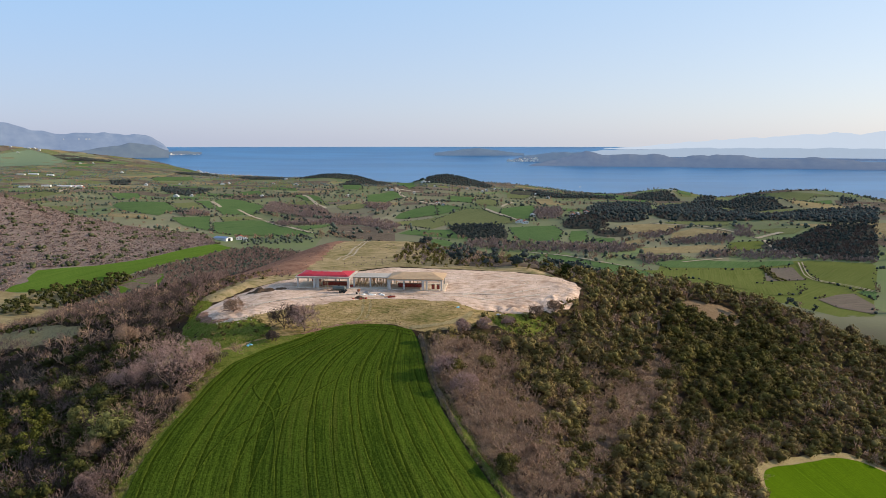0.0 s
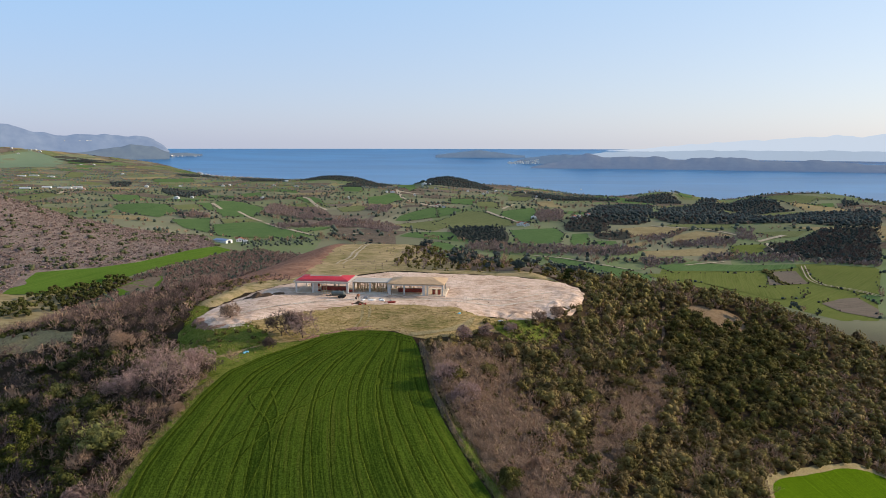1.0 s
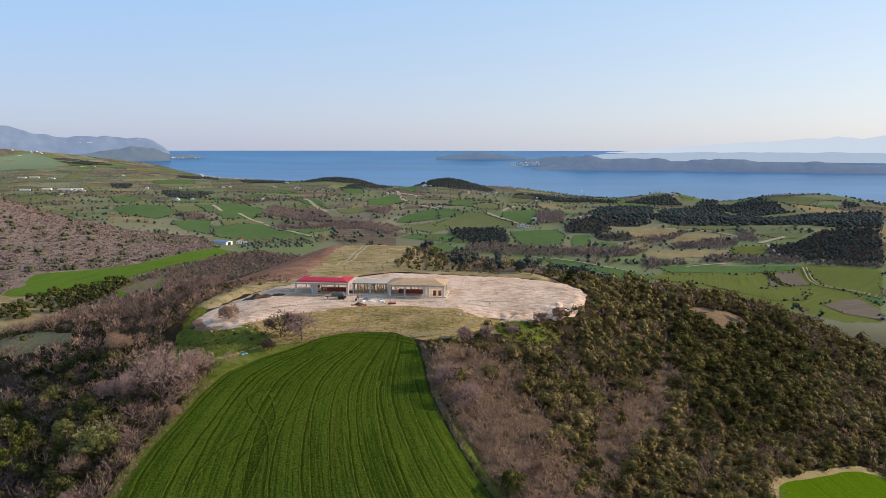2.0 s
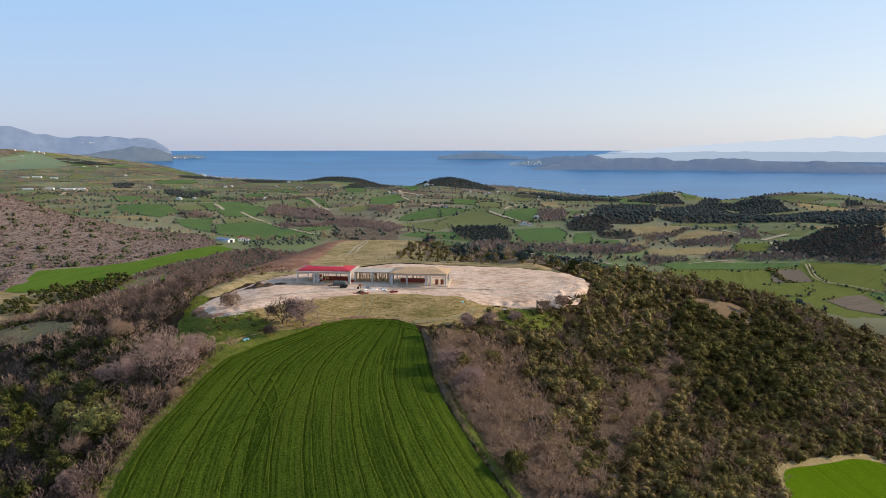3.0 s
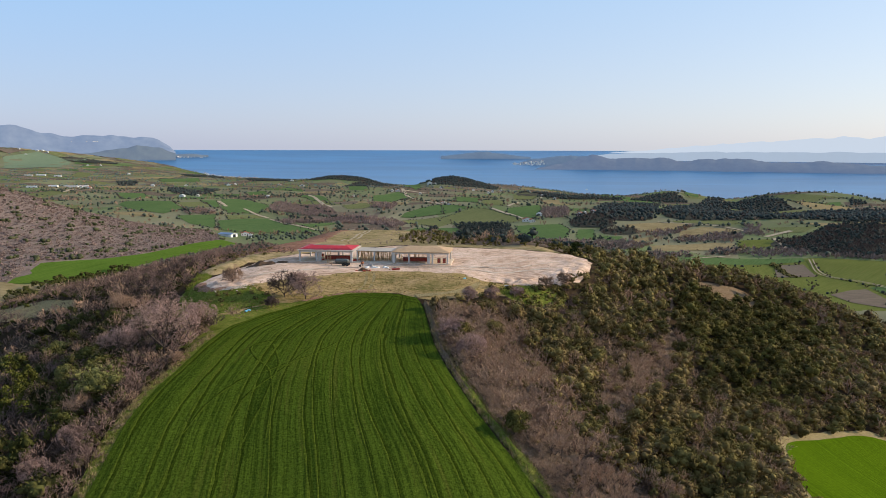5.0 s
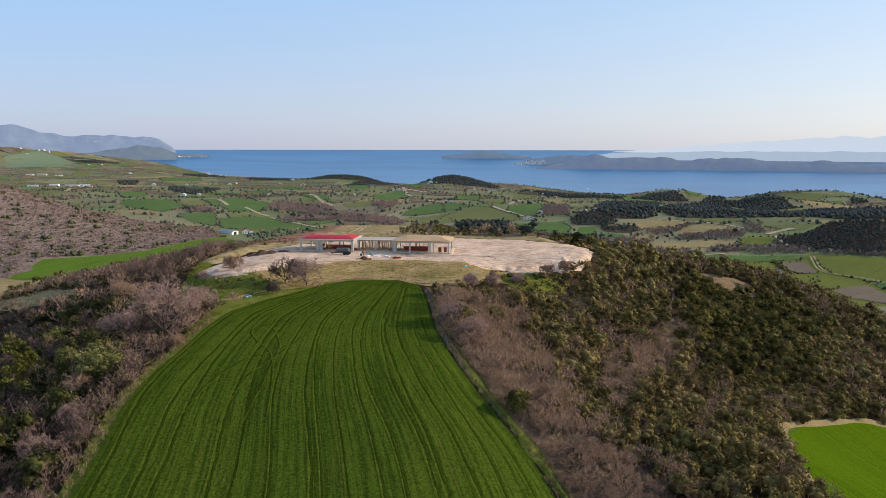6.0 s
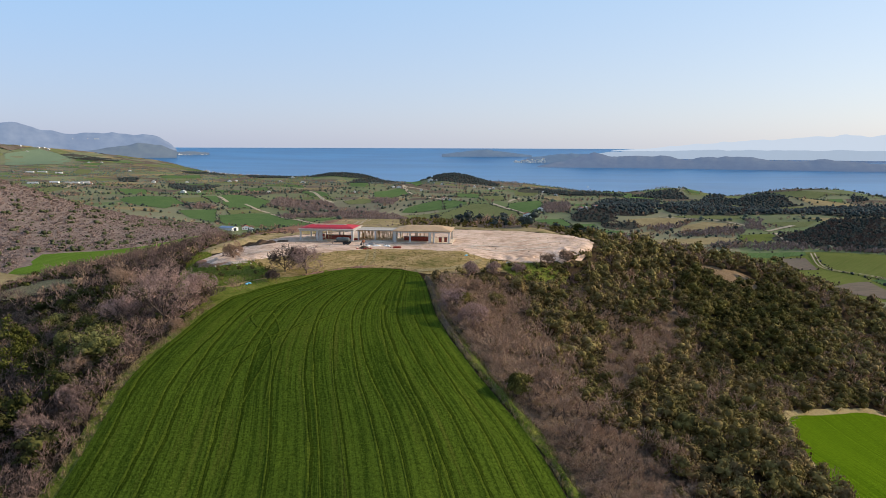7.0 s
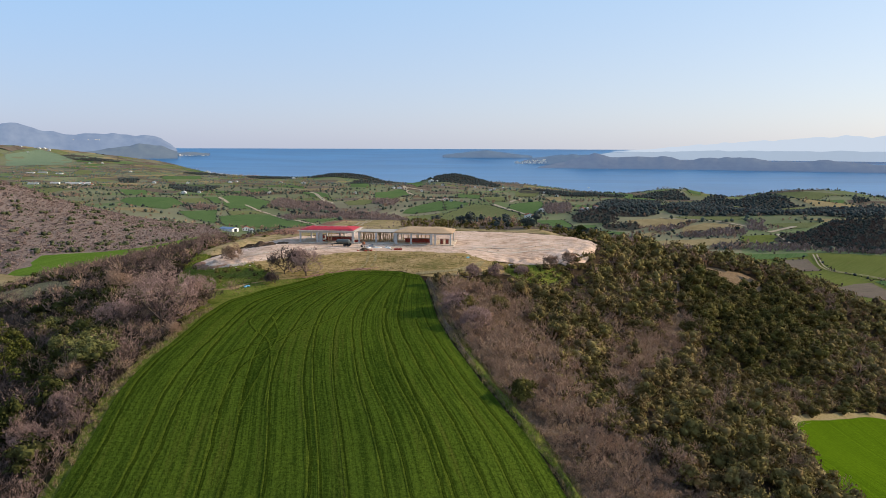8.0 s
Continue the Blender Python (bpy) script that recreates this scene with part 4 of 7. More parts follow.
def planted(name, kinds, places, sizes, mats, label, category):
    """One mesh of many plants, each turned and sized on its own."""
    rng = np.random.default_rng(len(places))
    vs, fs, n = [], [], 0
    z = ground_z(places[:, 0], places[:, 1])
    which = rng.integers(0, len(kinds), len(places))
    turn = rng.uniform(0, 6.28, len(places))
    tall = rng.uniform(0.85, 1.2, len(places))
    for k, (v, f) in enumerate(kinds):
        sel = np.where(which == k)[0]
        if not len(sel):
            continue
        c, s = np.cos(turn[sel])[:, None], np.sin(turn[sel])[:, None]
        sz = np.asarray(sizes)[sel][:, None]
        x = (v[None, :, 0] * c - v[None, :, 1] * s) * sz + places[sel, 0][:, None]
        y = (v[None, :, 0] * s + v[None, :, 1] * c) * sz + places[sel, 1][:, None]
        zz = v[None, :, 2] * sz * tall[sel][:, None] + z[sel][:, None] - 0.08
        vs.append(np.stack([x, y, zz], -1).reshape(-1, 3))
        fs.append((f[None] + (np.arange(len(sel)) * len(v))[:, None, None]).reshape(-1, 3) + n)
        n += len(sel) * len(v)
    ob = new(name, mesh_np(name, np.concatenate(vs), np.concatenate(fs), mats))
    return tagged(ob, label, category, kind="stuff")


def sown(poly, gap, rng, keep=None):
    """Places within an outline, about gap apart, thinned by keep(x, y)."""
    p = np.array(poly, float)
    lo, hi = p.min(0), p.max(0)
    x, y = np.meshgrid(np.arange(lo[0], hi[0], gap), np.arange(lo[1], hi[1], gap))
    x = x.ravel() + rng.uniform(-0.5, 0.5, x.size) * gap
    y = y.ravel() + rng.uniform(-0.5, 0.5, y.size) * gap
    ok = inside(x, y, poly)
    if keep is not None:
        ok &= keep(x, y, rng)
    return np.stack([x[ok], y[ok]], 1)


def free_near(x, y):
    """Ground that is neither field, pad, meadow nor path."""
    wheat_in = (x > wheat_left(y) - 1.5) & (x < wheat_right(y) + 2.0) & (y < 147)
    ok = ~wheat_in & (pad_mask(x, y) < -2.0)
    for outline in (MEADOW, LOWER, CLEARING):
        ok &= ~inside(x, y, outline)
    return ok & (np.abs(x - np.interp(y, [150, 172, 188, 204, 214], [49, 56, 62, 66, 70])) > np.where((y > 148) & (y < 215), 1.1, 0.0))


LOWER = [(62, 124), (69, 131.5), (82.8, 141.0), (95.8, 149.0), (114, 147), (110, 118), (80, 86), (57, 82), (54, 100)]
CLEARING = [(74, 214), (84, 221), (95, 222), (99, 214), (86, 209)]
RIGHT_SCRUB = [(26, 58), (-2, 116), (-5, 138), (8, 141), (24, 148), (30, 160), (38, 172), (40, 186), (34, 205), (58, 236), (80, 262), (130, 275), (186, 266), (138, 176), (84, 98), (60, 62)]
LEFT_SCRUB = [(-44, 55), (-46, 112), (-44, 126), (-56, 130), (-60, 142), (-63, 152), (-66, 172), (-62, 190), (-68, 204), (-80, 225), (-125, 235), (-170, 215), (-140, 170), (-110, 130), (-72, 74), (-58, 52)]
DRY_PATCH = [(-140, 200), (-118, 186), (-97, 170), (-95, 162), (-105, 164), (-116, 166), (-140, 180)]
srng = np.random.default_rng(3)
tagged(drape("dry_grass", DRY_PATCH, M_DRY, 0.2, 2.0, wave=2.0, taper=2.0), "patch of dry straw-coloured grass in the scrub", "grass", kind="structure")


def open_left(x, y):
    return free_near(x, y) & ~inside(x, y, DRY_PATCH)


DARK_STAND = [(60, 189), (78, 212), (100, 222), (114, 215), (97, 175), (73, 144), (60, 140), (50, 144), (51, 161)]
OPEN_STRIP = [(29, 127), (38, 139), (47, 152), (53, 168), (56, 160), (53, 150), (44, 134), (31, 109), (24, 107)]


def bare_share(x, y):
    """Where the bare thicket along the field stands, 0 to 1."""
    strip = 1 - sstep(9, 24, x - wheat_right(y) + 5 * wob(x, y, 9, 0.5))
    return np.clip(strip * (1 - sstep(128, 140, y)) + 0.13 + 0.28 * sstep(0.15, 0.6, wob(x, y, 11, 1.9)) + 0.6 * inside(x, y, OPEN_STRIP) - 0.25 * inside(x, y, DARK_STAND), 0, 1)


THICKET = [(26, 58), (14, 77), (6, 91), (1.4, 108), (-2, 122), (-3.5, 136), (4, 141), (10, 140), (14, 128), (20, 112), (30, 96), (44, 74), (50, 62)]
tagged(drape("thicket_floor", THICKET, M_THICKET, 0.16, 1.6, wave=1.0, relief=0.08, taper=2.0), "dry tan grass and litter under the bare thicket", "undergrowth", kind="structure")
tagged(drape("strip_floor", OPEN_STRIP, M_THICKET, 0.16, 1.6, wave=1.0, relief=0.08, taper=2.0), "dry tan grass in an opening of the scrub", "undergrowth", kind="structure")
ev = sown(RIGHT_SCRUB, 2.55, srng, lambda x, y, g: free_near(x, y) & (g.uniform(0, 1, x.size) > bare_share(x, y)))
ba = sown(RIGHT_SCRUB, 1.95, srng, lambda x, y, g: free_near(x, y) & (g.uniform(0, 1, x.size) < bare_share(x, y)))
ev = np.concatenate([ev, sown([(30, 60), (26, 84), (34, 104), (56, 110), (56, 84), (62, 66)], 2.6, srng, lambda x, y, g: free_near(x, y) & (g.uniform(0, 1, x.size) < 0.7))])
ev_l = sown(LEFT_SCRUB, 3.0, srng, lambda x, y, g: open_left(x, y) & (g.uniform(0, 1, x.size) < np.where(y < 150, 0.36, 0.24) + 0.3 * wob(x, y, 12, 0.3)))
ba_l = sown(LEFT_SCRUB, 2.4, srng, lambda x, y, g: open_left(x, y) & (g.uniform(0, 1, x.size) < np.where(y < 150, 0.58, 0.7) - 0.3 * wob(x, y, 12, 0.3)))
ba_l = np.concatenate([ba_l, sown([(-48, 62), (-58, 56), (-74, 70), (-70, 88), (-54, 86)], 2.3, srng, lambda x, y, g: g.uniform(0, 1, x.size) < 0.6)])
rows_l = np.array([(wheat_left(y) - d, y) for y, d in zip(srng.uniform(54, 128, 45), srng.uniform(1.6, 4.5, 45))])
rows_r = np.array([(wheat_right(y) + d, y) for y, d in zip(srng.uniform(56, 132, 150), srng.uniform(2.2, 5.5, 150))])
ba_l = np.concatenate([ba_l, rows_l])
ba = np.concatenate([ba, rows_r])
ev_r_s = 0.6 + 1.05 * srng.uniform(0, 1, len(ev)) ** 1.4
ev_l_s = (0.55 + 0.95 * srng.uniform(0, 1, len(ev_l)) ** 1.4) * np.where(ev_l[:, 1] > 150, 0.72, 1.0)
ba_all = np.concatenate([ba, ba_l])
ba_s = 0.8 + 0.85 * srng.uniform(0, 1, len(ba_all))
ba_s[len(ba) - len(rows_r):len(ba)] *= 0.55  # low growth on the field's rim


def single_plants(name, kinds, places, sizes, count, leaf, wood, label, category, group):
    """The plants nearest to the field's foot, each a thing of its own; the rest is returned."""
    d = np.hypot(places[:, 0] * 0.8, places[:, 1] - 40)
    order = np.argsort(d)
    models = []
    for crown, stem in kinds:
        models.append((mesh_np("crown", *crown, [leaf]), [mesh_np("stem", *one, [wood]) for one in (stem if isinstance(stem, list) else [stem])]))
    rng = random.Random(count)
    for i in order[:count]:
        x, y = places[i]
        root = thing(name, x, y, float(ground_z(x, y)) - 0.08, rng.uniform(0, 360))
        root.scale = (sizes[i], sizes[i], sizes[i] * rng.uniform(0.85, 1.2))
        cm, sm = models[rng.randrange(len(models))]
        new("crown", cm).parent = root
        for one in sm:
            new("stem", one).parent = root
        tagged(root, label, category, group)
    return places[order[count:]], np.asarray(sizes)[order[count:]]


rest, rs = single_plants("holm_shrub", EVERGREEN, ev_l, ev_l_s, 90, M_LEAF_SHADE, M_BARK, "holly-leaved shrub in the thicket, its green darkened for shade", "shrub", "dark shrubs of the thicket")
back = (rest[:, 1] > 135) | (rest[:, 0] < -85)
planted("holm_scrub", [e[0] for e in EVERGREEN], rest[~back], rs[~back], [M_LEAF_SHADE], "evergreen scrub below the field, its green darkened for shade", "scrub")
planted("upper_holm_scrub", FARBUSH, rest[back], rs[back], [M_LEAF_SHADE], "evergreen scrub on the valley side, its green darkened for shade", "scrub")
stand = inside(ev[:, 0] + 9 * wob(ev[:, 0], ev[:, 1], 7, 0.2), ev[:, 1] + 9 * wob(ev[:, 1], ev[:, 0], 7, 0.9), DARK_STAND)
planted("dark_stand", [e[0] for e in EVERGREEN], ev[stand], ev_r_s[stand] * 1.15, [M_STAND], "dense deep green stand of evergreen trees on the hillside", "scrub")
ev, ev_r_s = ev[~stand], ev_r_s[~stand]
rest, rs = single_plants("evergreen_shrub", EVERGREEN, ev, ev_r_s, 200, M_LEAF, M_BARK, "dense olive-green evergreen shrub on the hillside", "shrub", "evergreen shrubs of the hillside")
q = sown([(128, 176), (150, 250), (190, 262), (150, 190)], 6.5, srng)
planted("brow_scrub", MIDBUSH, q, srng.uniform(1.2, 2.1, len(q)), [M_LEAF], "tall evergreen shrubs on the hill's brow", "scrub")
back = np.hypot(rest[:, 0], rest[:, 1]) > 178
planted("upper_scrub", MIDBUSH, rest[back], rs[back] * 1.05, [M_LEAF], "olive-green evergreen scrub on the far brow", "scrub")
rest, rs = rest[~back], rs[~back]
planted("evergreen_scrub", [e[0] for e in EVERGREEN], rest, rs, [M_LEAF], "dense olive-green evergreen scrub covering the slopes", "scrub")
FINEBARE = []
for k in range(7):
    h = 2.6 * prng.uniform(0.85, 1.3)
    stems = []
    for q in range(3):
        base = np.array([prng.normal() * 0.35, prng.normal() * 0.35, 0])
        stems += [(a + base, b + base) for a, b in branching(prng, h * prng.uniform(0.8, 1.1), 0.5, 4, [3, 3, 4, 4], 0.2)]
    FINEBARE.append((join([slivers(a, b, 0.055 if len(a) < 15 else 0.04 if len(a) < 60 else 0.032, prng) for a, b in stems if len(a) > 3]), [join([prisms(a, b, np.full(len(a), 0.035), np.full(len(a), 0.02)) for a, b in stems[5 * q:5 * q + 2]]) for q in range(3)]))
rest_r, rs_r = single_plants("bare_shrub", FINEBARE, ba, ba_s[:len(ba)], 210, M_TWIG, M_BARK, "leafless grey-brown shrub with fine twigs", "shrub", "bare shrubs beside the field")
rest_l, rs_l = single_plants("thicket_shrub", FINEBARE, ba_l, ba_s[len(ba):], 90, M_TWIG_ROSE, M_BARK, "leafless mauve-brown shrub with fine twigs", "shrub", "bare shrubs of the thicket")
rest, rs = np.concatenate([rest_r, rest_l]), np.concatenate([rs_r, rs_l])
HOLM = []
for k in range(4):
    stems = branching(prng, 3.4, 0.6, 1, [4], 0.35)
    lobes = [(x_, y_, z_, r_ * 0.7) for x_, y_, z_, r_ in shrub_lobes(prng, 5.0, 4.8, 13)]
    HOLM.append((leafy(prng, lobes, 560, 0.2, 0.6), join([prisms(a, b, np.full(len(a), 0.14), np.full(len(a), 0.08)) for a, b in stems])))
q = sown([(-52, 66), (-52, 100), (-56, 122), (-64, 140), (-84, 150), (-100, 130), (-92, 84), (-70, 60)], 6.6, srng, lambda x, y, g: g.uniform(0, 1, x.size) < 0.8)
single_plants("holm_oak", HOLM, q, srng.uniform(0.65, 1.15, len(q)), len(q), M_LEAF_SHADE, M_BARK, "rounded dark evergreen tree in the thicket, darkened further for shade", "tree", "dark trees of the thicket")
west = rest[:, 0] < -40
some = west & (np.random.default_rng(1).uniform(0, 1, len(rest)) < 0.4)
rosy = west & ~some & (np.random.default_rng(2).uniform(0, 1, len(rest)) < 0.65)
planted("rosy_thicket", [b[0] for b in BARE], rest[rosy], rs[rosy], [M_TWIG_ROSE], "leafless mauve-brown thicket below the field", "scrub")
planted("dark_thicket", [b[0] for b in BARE], rest[some], rs[some], [M_TWIG_DARK], "leafless thicket below the field, twigs darkened for shade", "scrub")
rest, rs = rest[~some & ~rosy], rs[~some & ~rosy]
off = np.hypot(rest[:, 0], rest[:, 1]) > 165
planted("upper_bare_scrub", FARBARE, rest[off], rs[off] * 0.85, [M_TWIG], "leafless grey-brown thicket on the brow", "scrub")
rest, rs = rest[~off], rs[~off]
planted("bare_scrub", [b[0] for b in BARE], rest, rs, [M_TWIG], "leafless grey-brown thicket of fine twigs", "scrub")


LOWBUSH = [leafy(prng, [(0, 0, 0.5, 0.8), (0.5, 0.3, 0.4, 0.55)], 24, 0.24, 0.6) for k in range(5)]
q = sown(LEFT_SCRUB, 2.3, srng, lambda x, y, g: open_left(x, y) & (g.uniform(0, 1, x.size) < 0.75))
h = srng.uniform(0, 1, len(q)) < 0.5
planted("low_brush", LOWBUSH, q[h], srng.uniform(0.6, 1.4, h.sum()), [M_LEAF_SHADE], "low olive-green brush between the thickets", "scrub")
planted("brown_brush", FARTUFT, q[~h], srng.uniform(0.25, 0.5, (~h).sum()), [M_TWIG_DARK], "low withered brown brush between the thickets", "scrub")
q = sown(RIGHT_SCRUB, 1.9, srng, lambda x, y, g: free_near(x, y) & (bare_share(x, y) > 0.45) & (g.uniform(0, 1, x.size) < 0.75))
h = srng.uniform(0, 1, len(q)) < 0.34
planted("field_brush", LOWBUSH, q[h], srng.uniform(0.5, 1.1, h.sum()), [M_LEAF], "low olive-green brush in the bare thicket", "scrub")
planted("withered_brush", FARTUFT, q[~h], srng.uniform(0.28, 0.55, (~h).sum()), [M_TWIG_ROSE], "low withered mauve-brown brush in the bare thicket", "scrub")
q = sown(RIGHT_SCRUB, 2.9, srng, lambda x, y, g: free_near(x, y) & (bare_share(x, y) <= 0.45) & (np.hypot(x, y) < 200))
planted("slope_brush", LOWBUSH, q, srng.uniform(0.6, 1.3, len(q)), [M_LEAF], "low evergreen brush between the hillside shrubs", "scrub")
q = sown([(19, 148), (22, 153), (25, 157), (27, 162), (30, 167), (33, 174), (36, 182), (42, 191), (52, 184), (46, 166), (36, 152), (26, 146)], 1.5, srng, lambda x, y, g: pad_mask(x, y) < -0.4)
h = srng.uniform(0, 1, len(q)) < 0.4
planted("bank_brush", LOWBUSH, q[~h], srng.uniform(0.8, 1.7, (~h).sum()), [M_LEAF], "low olive-green brush on the pad's bank", "scrub")
planted("bank_thicket", [b[0] for b in BARE], q[h], srng.uniform(0.5, 0.8, h.sum()), [M_TWIG_ROSE], "leafless brown thicket on the pad's bank", "scrub")


def bare_tree(x, y, h, seed, spread=0.75, label="leafless grey-brown tree with a rounded crown", mat=None):
    rng = np.random.default_rng(seed)
    seg = branching(rng, h, spread, 5, [5, 4, 4, 5, 5], 0.12)
    root = thing("bare_tree", x, y, float(ground_z(x, y)) - 0.1, rng.uniform(0, 360))
    r = [0.05 * h * 0.5, 0.028 * h * 0.5, 0.016 * h * 0.5, 0.05]
    trunk = prisms(seg[0][0], seg[0][1], np.full(1, r[0]), np.full(1, r[1] * 1.3))
    new("trunk", mesh_np("trunk", *trunk, [M_BARK])).parent = root
    for j in range(5):
        cut = [(seg[1], j, j + 1), (seg[2], 4 * j, 4 * j + 4), (seg[3], 16 * j, 16 * j + 16)]
        limb = join([prisms(a[p:q], b[p:q], np.full(q - p, r[k + 1]), np.full(q - p, r[k + 2] if k < 2 else 0.02)) for k, ((a, b), p, q) in enumerate(cut)])
        new("limb", mesh_np("limb", *limb, [M_BARK])).parent = root
    more = branching(rng, h, spread * 1.15, 5, [5, 4, 4, 5, 5], 0.12)
    again = branching(rng, h, spread * 1.1, 5, [5, 4, 4, 5, 4 if h > 4.5 else 1], 0.12)
    mid, size = np.array([0, 0, 0.5 * h]), np.array([0.56 * h, 0.56 * h, 0.5 * h])

    def within(p):
        """Draws the twigs' ends in to a rounded crown."""
        u = (p - mid) / size
        far_out = np.linalg.norm(u, axis=1)[:, None]
        return mid + size * u * np.where(far_out > 0.85, (0.85 + 0.15 * np.tanh((far_out - 0.85) / 0.15)) / np.maximum(far_out, 1e-6), 1.0)

    crown = join([slivers(within(a), within(b), 0.018 + 0.00025 * y, rng) for a, b in seg[4:] + more[4:] + again[4:]])
    new("crown", mesh_np("crown", *crown, [mat or M_TWIG])).parent = root
    return tagged(root, label, "tree", "bare trees round the field")


def leaf_tree(name, x, y, h, w, seed, mat, label):
    rng = np.random.default_rng(seed)
    root = thing(name, x, y, float(ground_z(x, y)) - 0.1)
    seg = branching(rng, h * 0.9, 0.6, 2, [5, 3], 0.3)
    new("trunk", mesh_np("trunk", *prisms(seg[0][0], seg[0][1], np.full(1, 0.22), np.full(1, 0.16)), [M_BARK])).parent = root
    for j in range(5):
        limb = join([prisms(a[p:q], b[p:q], np.full(q - p, 0.1), np.full(q - p, 0.04)) for (a, b), p, q in ((seg[1], j, j + 1), (seg[2], 3 * j, 3 * j + 3))])
        new("limb", mesh_np("limb", *limb, [M_BARK])).parent = root
    lobes = [(l[0], l[1], l[2] + 0.2 * h, l[3]) for l in shrub_lobes(rng, w, h * 0.82, 26)]
    lobes = [(x_, y_, z_, r_ * 0.62) for x_, y_, z_, r_ in lobes]
    new("crown", mesh_np("crown", *leafy(rng, lobes, 1700, 0.16, 0.5), [mat])).parent = root
    return tagged(root, label, "tree")


def pine_tree(x, y, h, seed):
    rng = np.random.default_rng(seed)
    root = thing("pine_tree", x, y, float(ground_z(x, y)) - 0.1)
    new("trunk", mesh_np("trunk", *prisms(np.zeros((1, 3)), np.array([[0, 0, h * 0.95]]), np.full(1, 0.2), np.full(1, 0.04)), [M_BARK])).parent = root
    a, b, lobes = [], [], []
    for k in range(34):
        t = 0.18 + 0.8 * k / 34
        ang, ln = rng.uniform(0, 6.28), h * 0.36 * (1.05 - t) * rng.uniform(0.7, 1.2)
        p = np.array([0, 0, h * t])
        e = p + np.array([math.cos(ang) * ln, math.sin(ang) * ln, ln * 0.25])
        a.append(p), b.append(e)
        for s in (0.55, 0.95):
            q = p + (e - p) * s
            lobes.append((q[0], q[1], q[2], 0.32 + 0.38 * (1 - t)))
    for p, e in zip(a, b):
        new("limb", mesh_np("limb", *prisms(p[None], e[None], np.full(1, 0.05), np.full(1, 0.02)), [M_BARK])).parent = root
    new("crown", mesh_np("crown", *leafy(rng, lobes, 1500, 0.16, 0.35), [M_PINE])).parent = root
    return tagged(root, "young pine with yellow-green needles in the scrub", "tree")


for k, (x, y, h) in enumerate([(-49.5, 112.0, 11.5), (-46.6, 121.5, 6.0), (-73.5, 146, 6.4), (-36.3, 142.3, 6.8), (-31.4, 141.0, 7.2), (-51.0, 153.5, 4.6), (-37, 134.8, 2.8),
                               (-49.2, 83.5, 3.6), (-51, 78, 3.6), (-53.0, 91.5, 3.6), (-44.8, 106, 2.6), (-0.6, 119.5, 5.6), (3.4, 112.8, 5.0), (9.6, 139.5, 3.2), (4.2, 134.5, 3.0), (22, 158.6, 3.4), (27, 163, 3.2),
                               (10.6, 90, 3.4), (14.6, 98, 3.2), (18, 86, 3.4), (-59.5, 116.5, 6.4), (3.5, 142.3, 3.6), (8.5, 146.6, 3.4), (14.5, 151.5, 3.0)]):
    bare_tree(x, y, h, 40 + k, mat=M_TWIG_TREE if k in (0, 1, 4, 7, 8, 11, 12) or k > 19 else M_TWIG_DARK if k in (3, 6) else None, label="leafless rosy-brown tree with fine twigs" if k in (0, 1, 7, 8, 11, 12) or k > 19 else "leafless grey-brown tree with a rounded crown")
leaf_tree("olive_tree", -51.6, 94.6, 6.4, 8.6, 71, M_SAGE, "round grey-green evergreen tree in the scrub")
leaf_tree("olive_tree", -61.5, 103.5, 4.4, 4.4, 77, M_SAGE, "round grey-green evergreen tree in the scrub")
leaf_tree("olive_tree", -77.0, 128.0, 4.6, 5.2, 72, M_SAGE, "round grey-green evergreen tree in the scrub")
leaf_tree("olive_tree", -62.0, 80.0, 4.2, 5.0, 73, M_SAGE, "round grey-green evergreen tree in the scrub")
leaf_tree("oak_tree", 37.5, 205.5, 6.0, 5.0, 74, M_DARKLEAF, "dark round evergreen tree at the pad's edge")
# the next two trees are added so their shadows fall across the wheat
leaf_tree("oak_tree", 1.8, 119.6, 5.0, 4.6, 78, M_STAND, "dark round evergreen tree at the thicket's edge")
leaf_tree("oak_tree", 8.8, 90.4, 4.2, 4.4, 79, M_STAND, "dark round evergreen tree at the thicket's edge")
leaf_tree("oak_tree", 8.5, 126.5, 4.4, 4.6, 75, M_LEAF, "dark round evergreen tree at the thicket's edge")
leaf_tree("oak_tree", 16.5, 134.0, 4.2, 4.4, 76, M_LEAF, "dark round evergreen tree at the thicket's edge")
pine_tree(-62.5, 92.0, 11.0, 81)
pine_tree(-66.0, 101.0, 6.0, 82)
pine_tree(-75.5, 104.5, 7.0, 83)

# withered grass in tufts along the margins and in the meadow
trng = np.random.default_rng(21)


def tufts(name, places, h, mat, label, blades=14):
    p = np.repeat(places, blades, 0) + trng.normal(size=(len(places) * blades, 2)) * 0.16
    p0 = np.column_stack([p, ground_z(p[:, 0], p[:, 1]) + 0.05])
    lean = trng.normal(size=(len(p0), 3)) * np.array([0.35, 0.35, 0.15]) + (0, 0, 1)
    v, f = slivers(p0, p0 + lean * (h * trng.uniform(0.5, 1.2, len(p0)))[:, None], 0.07, trng)
    return tagged(new(name, mesh_np(name, v, f, [mat])), label, "grass", kind="stuff")


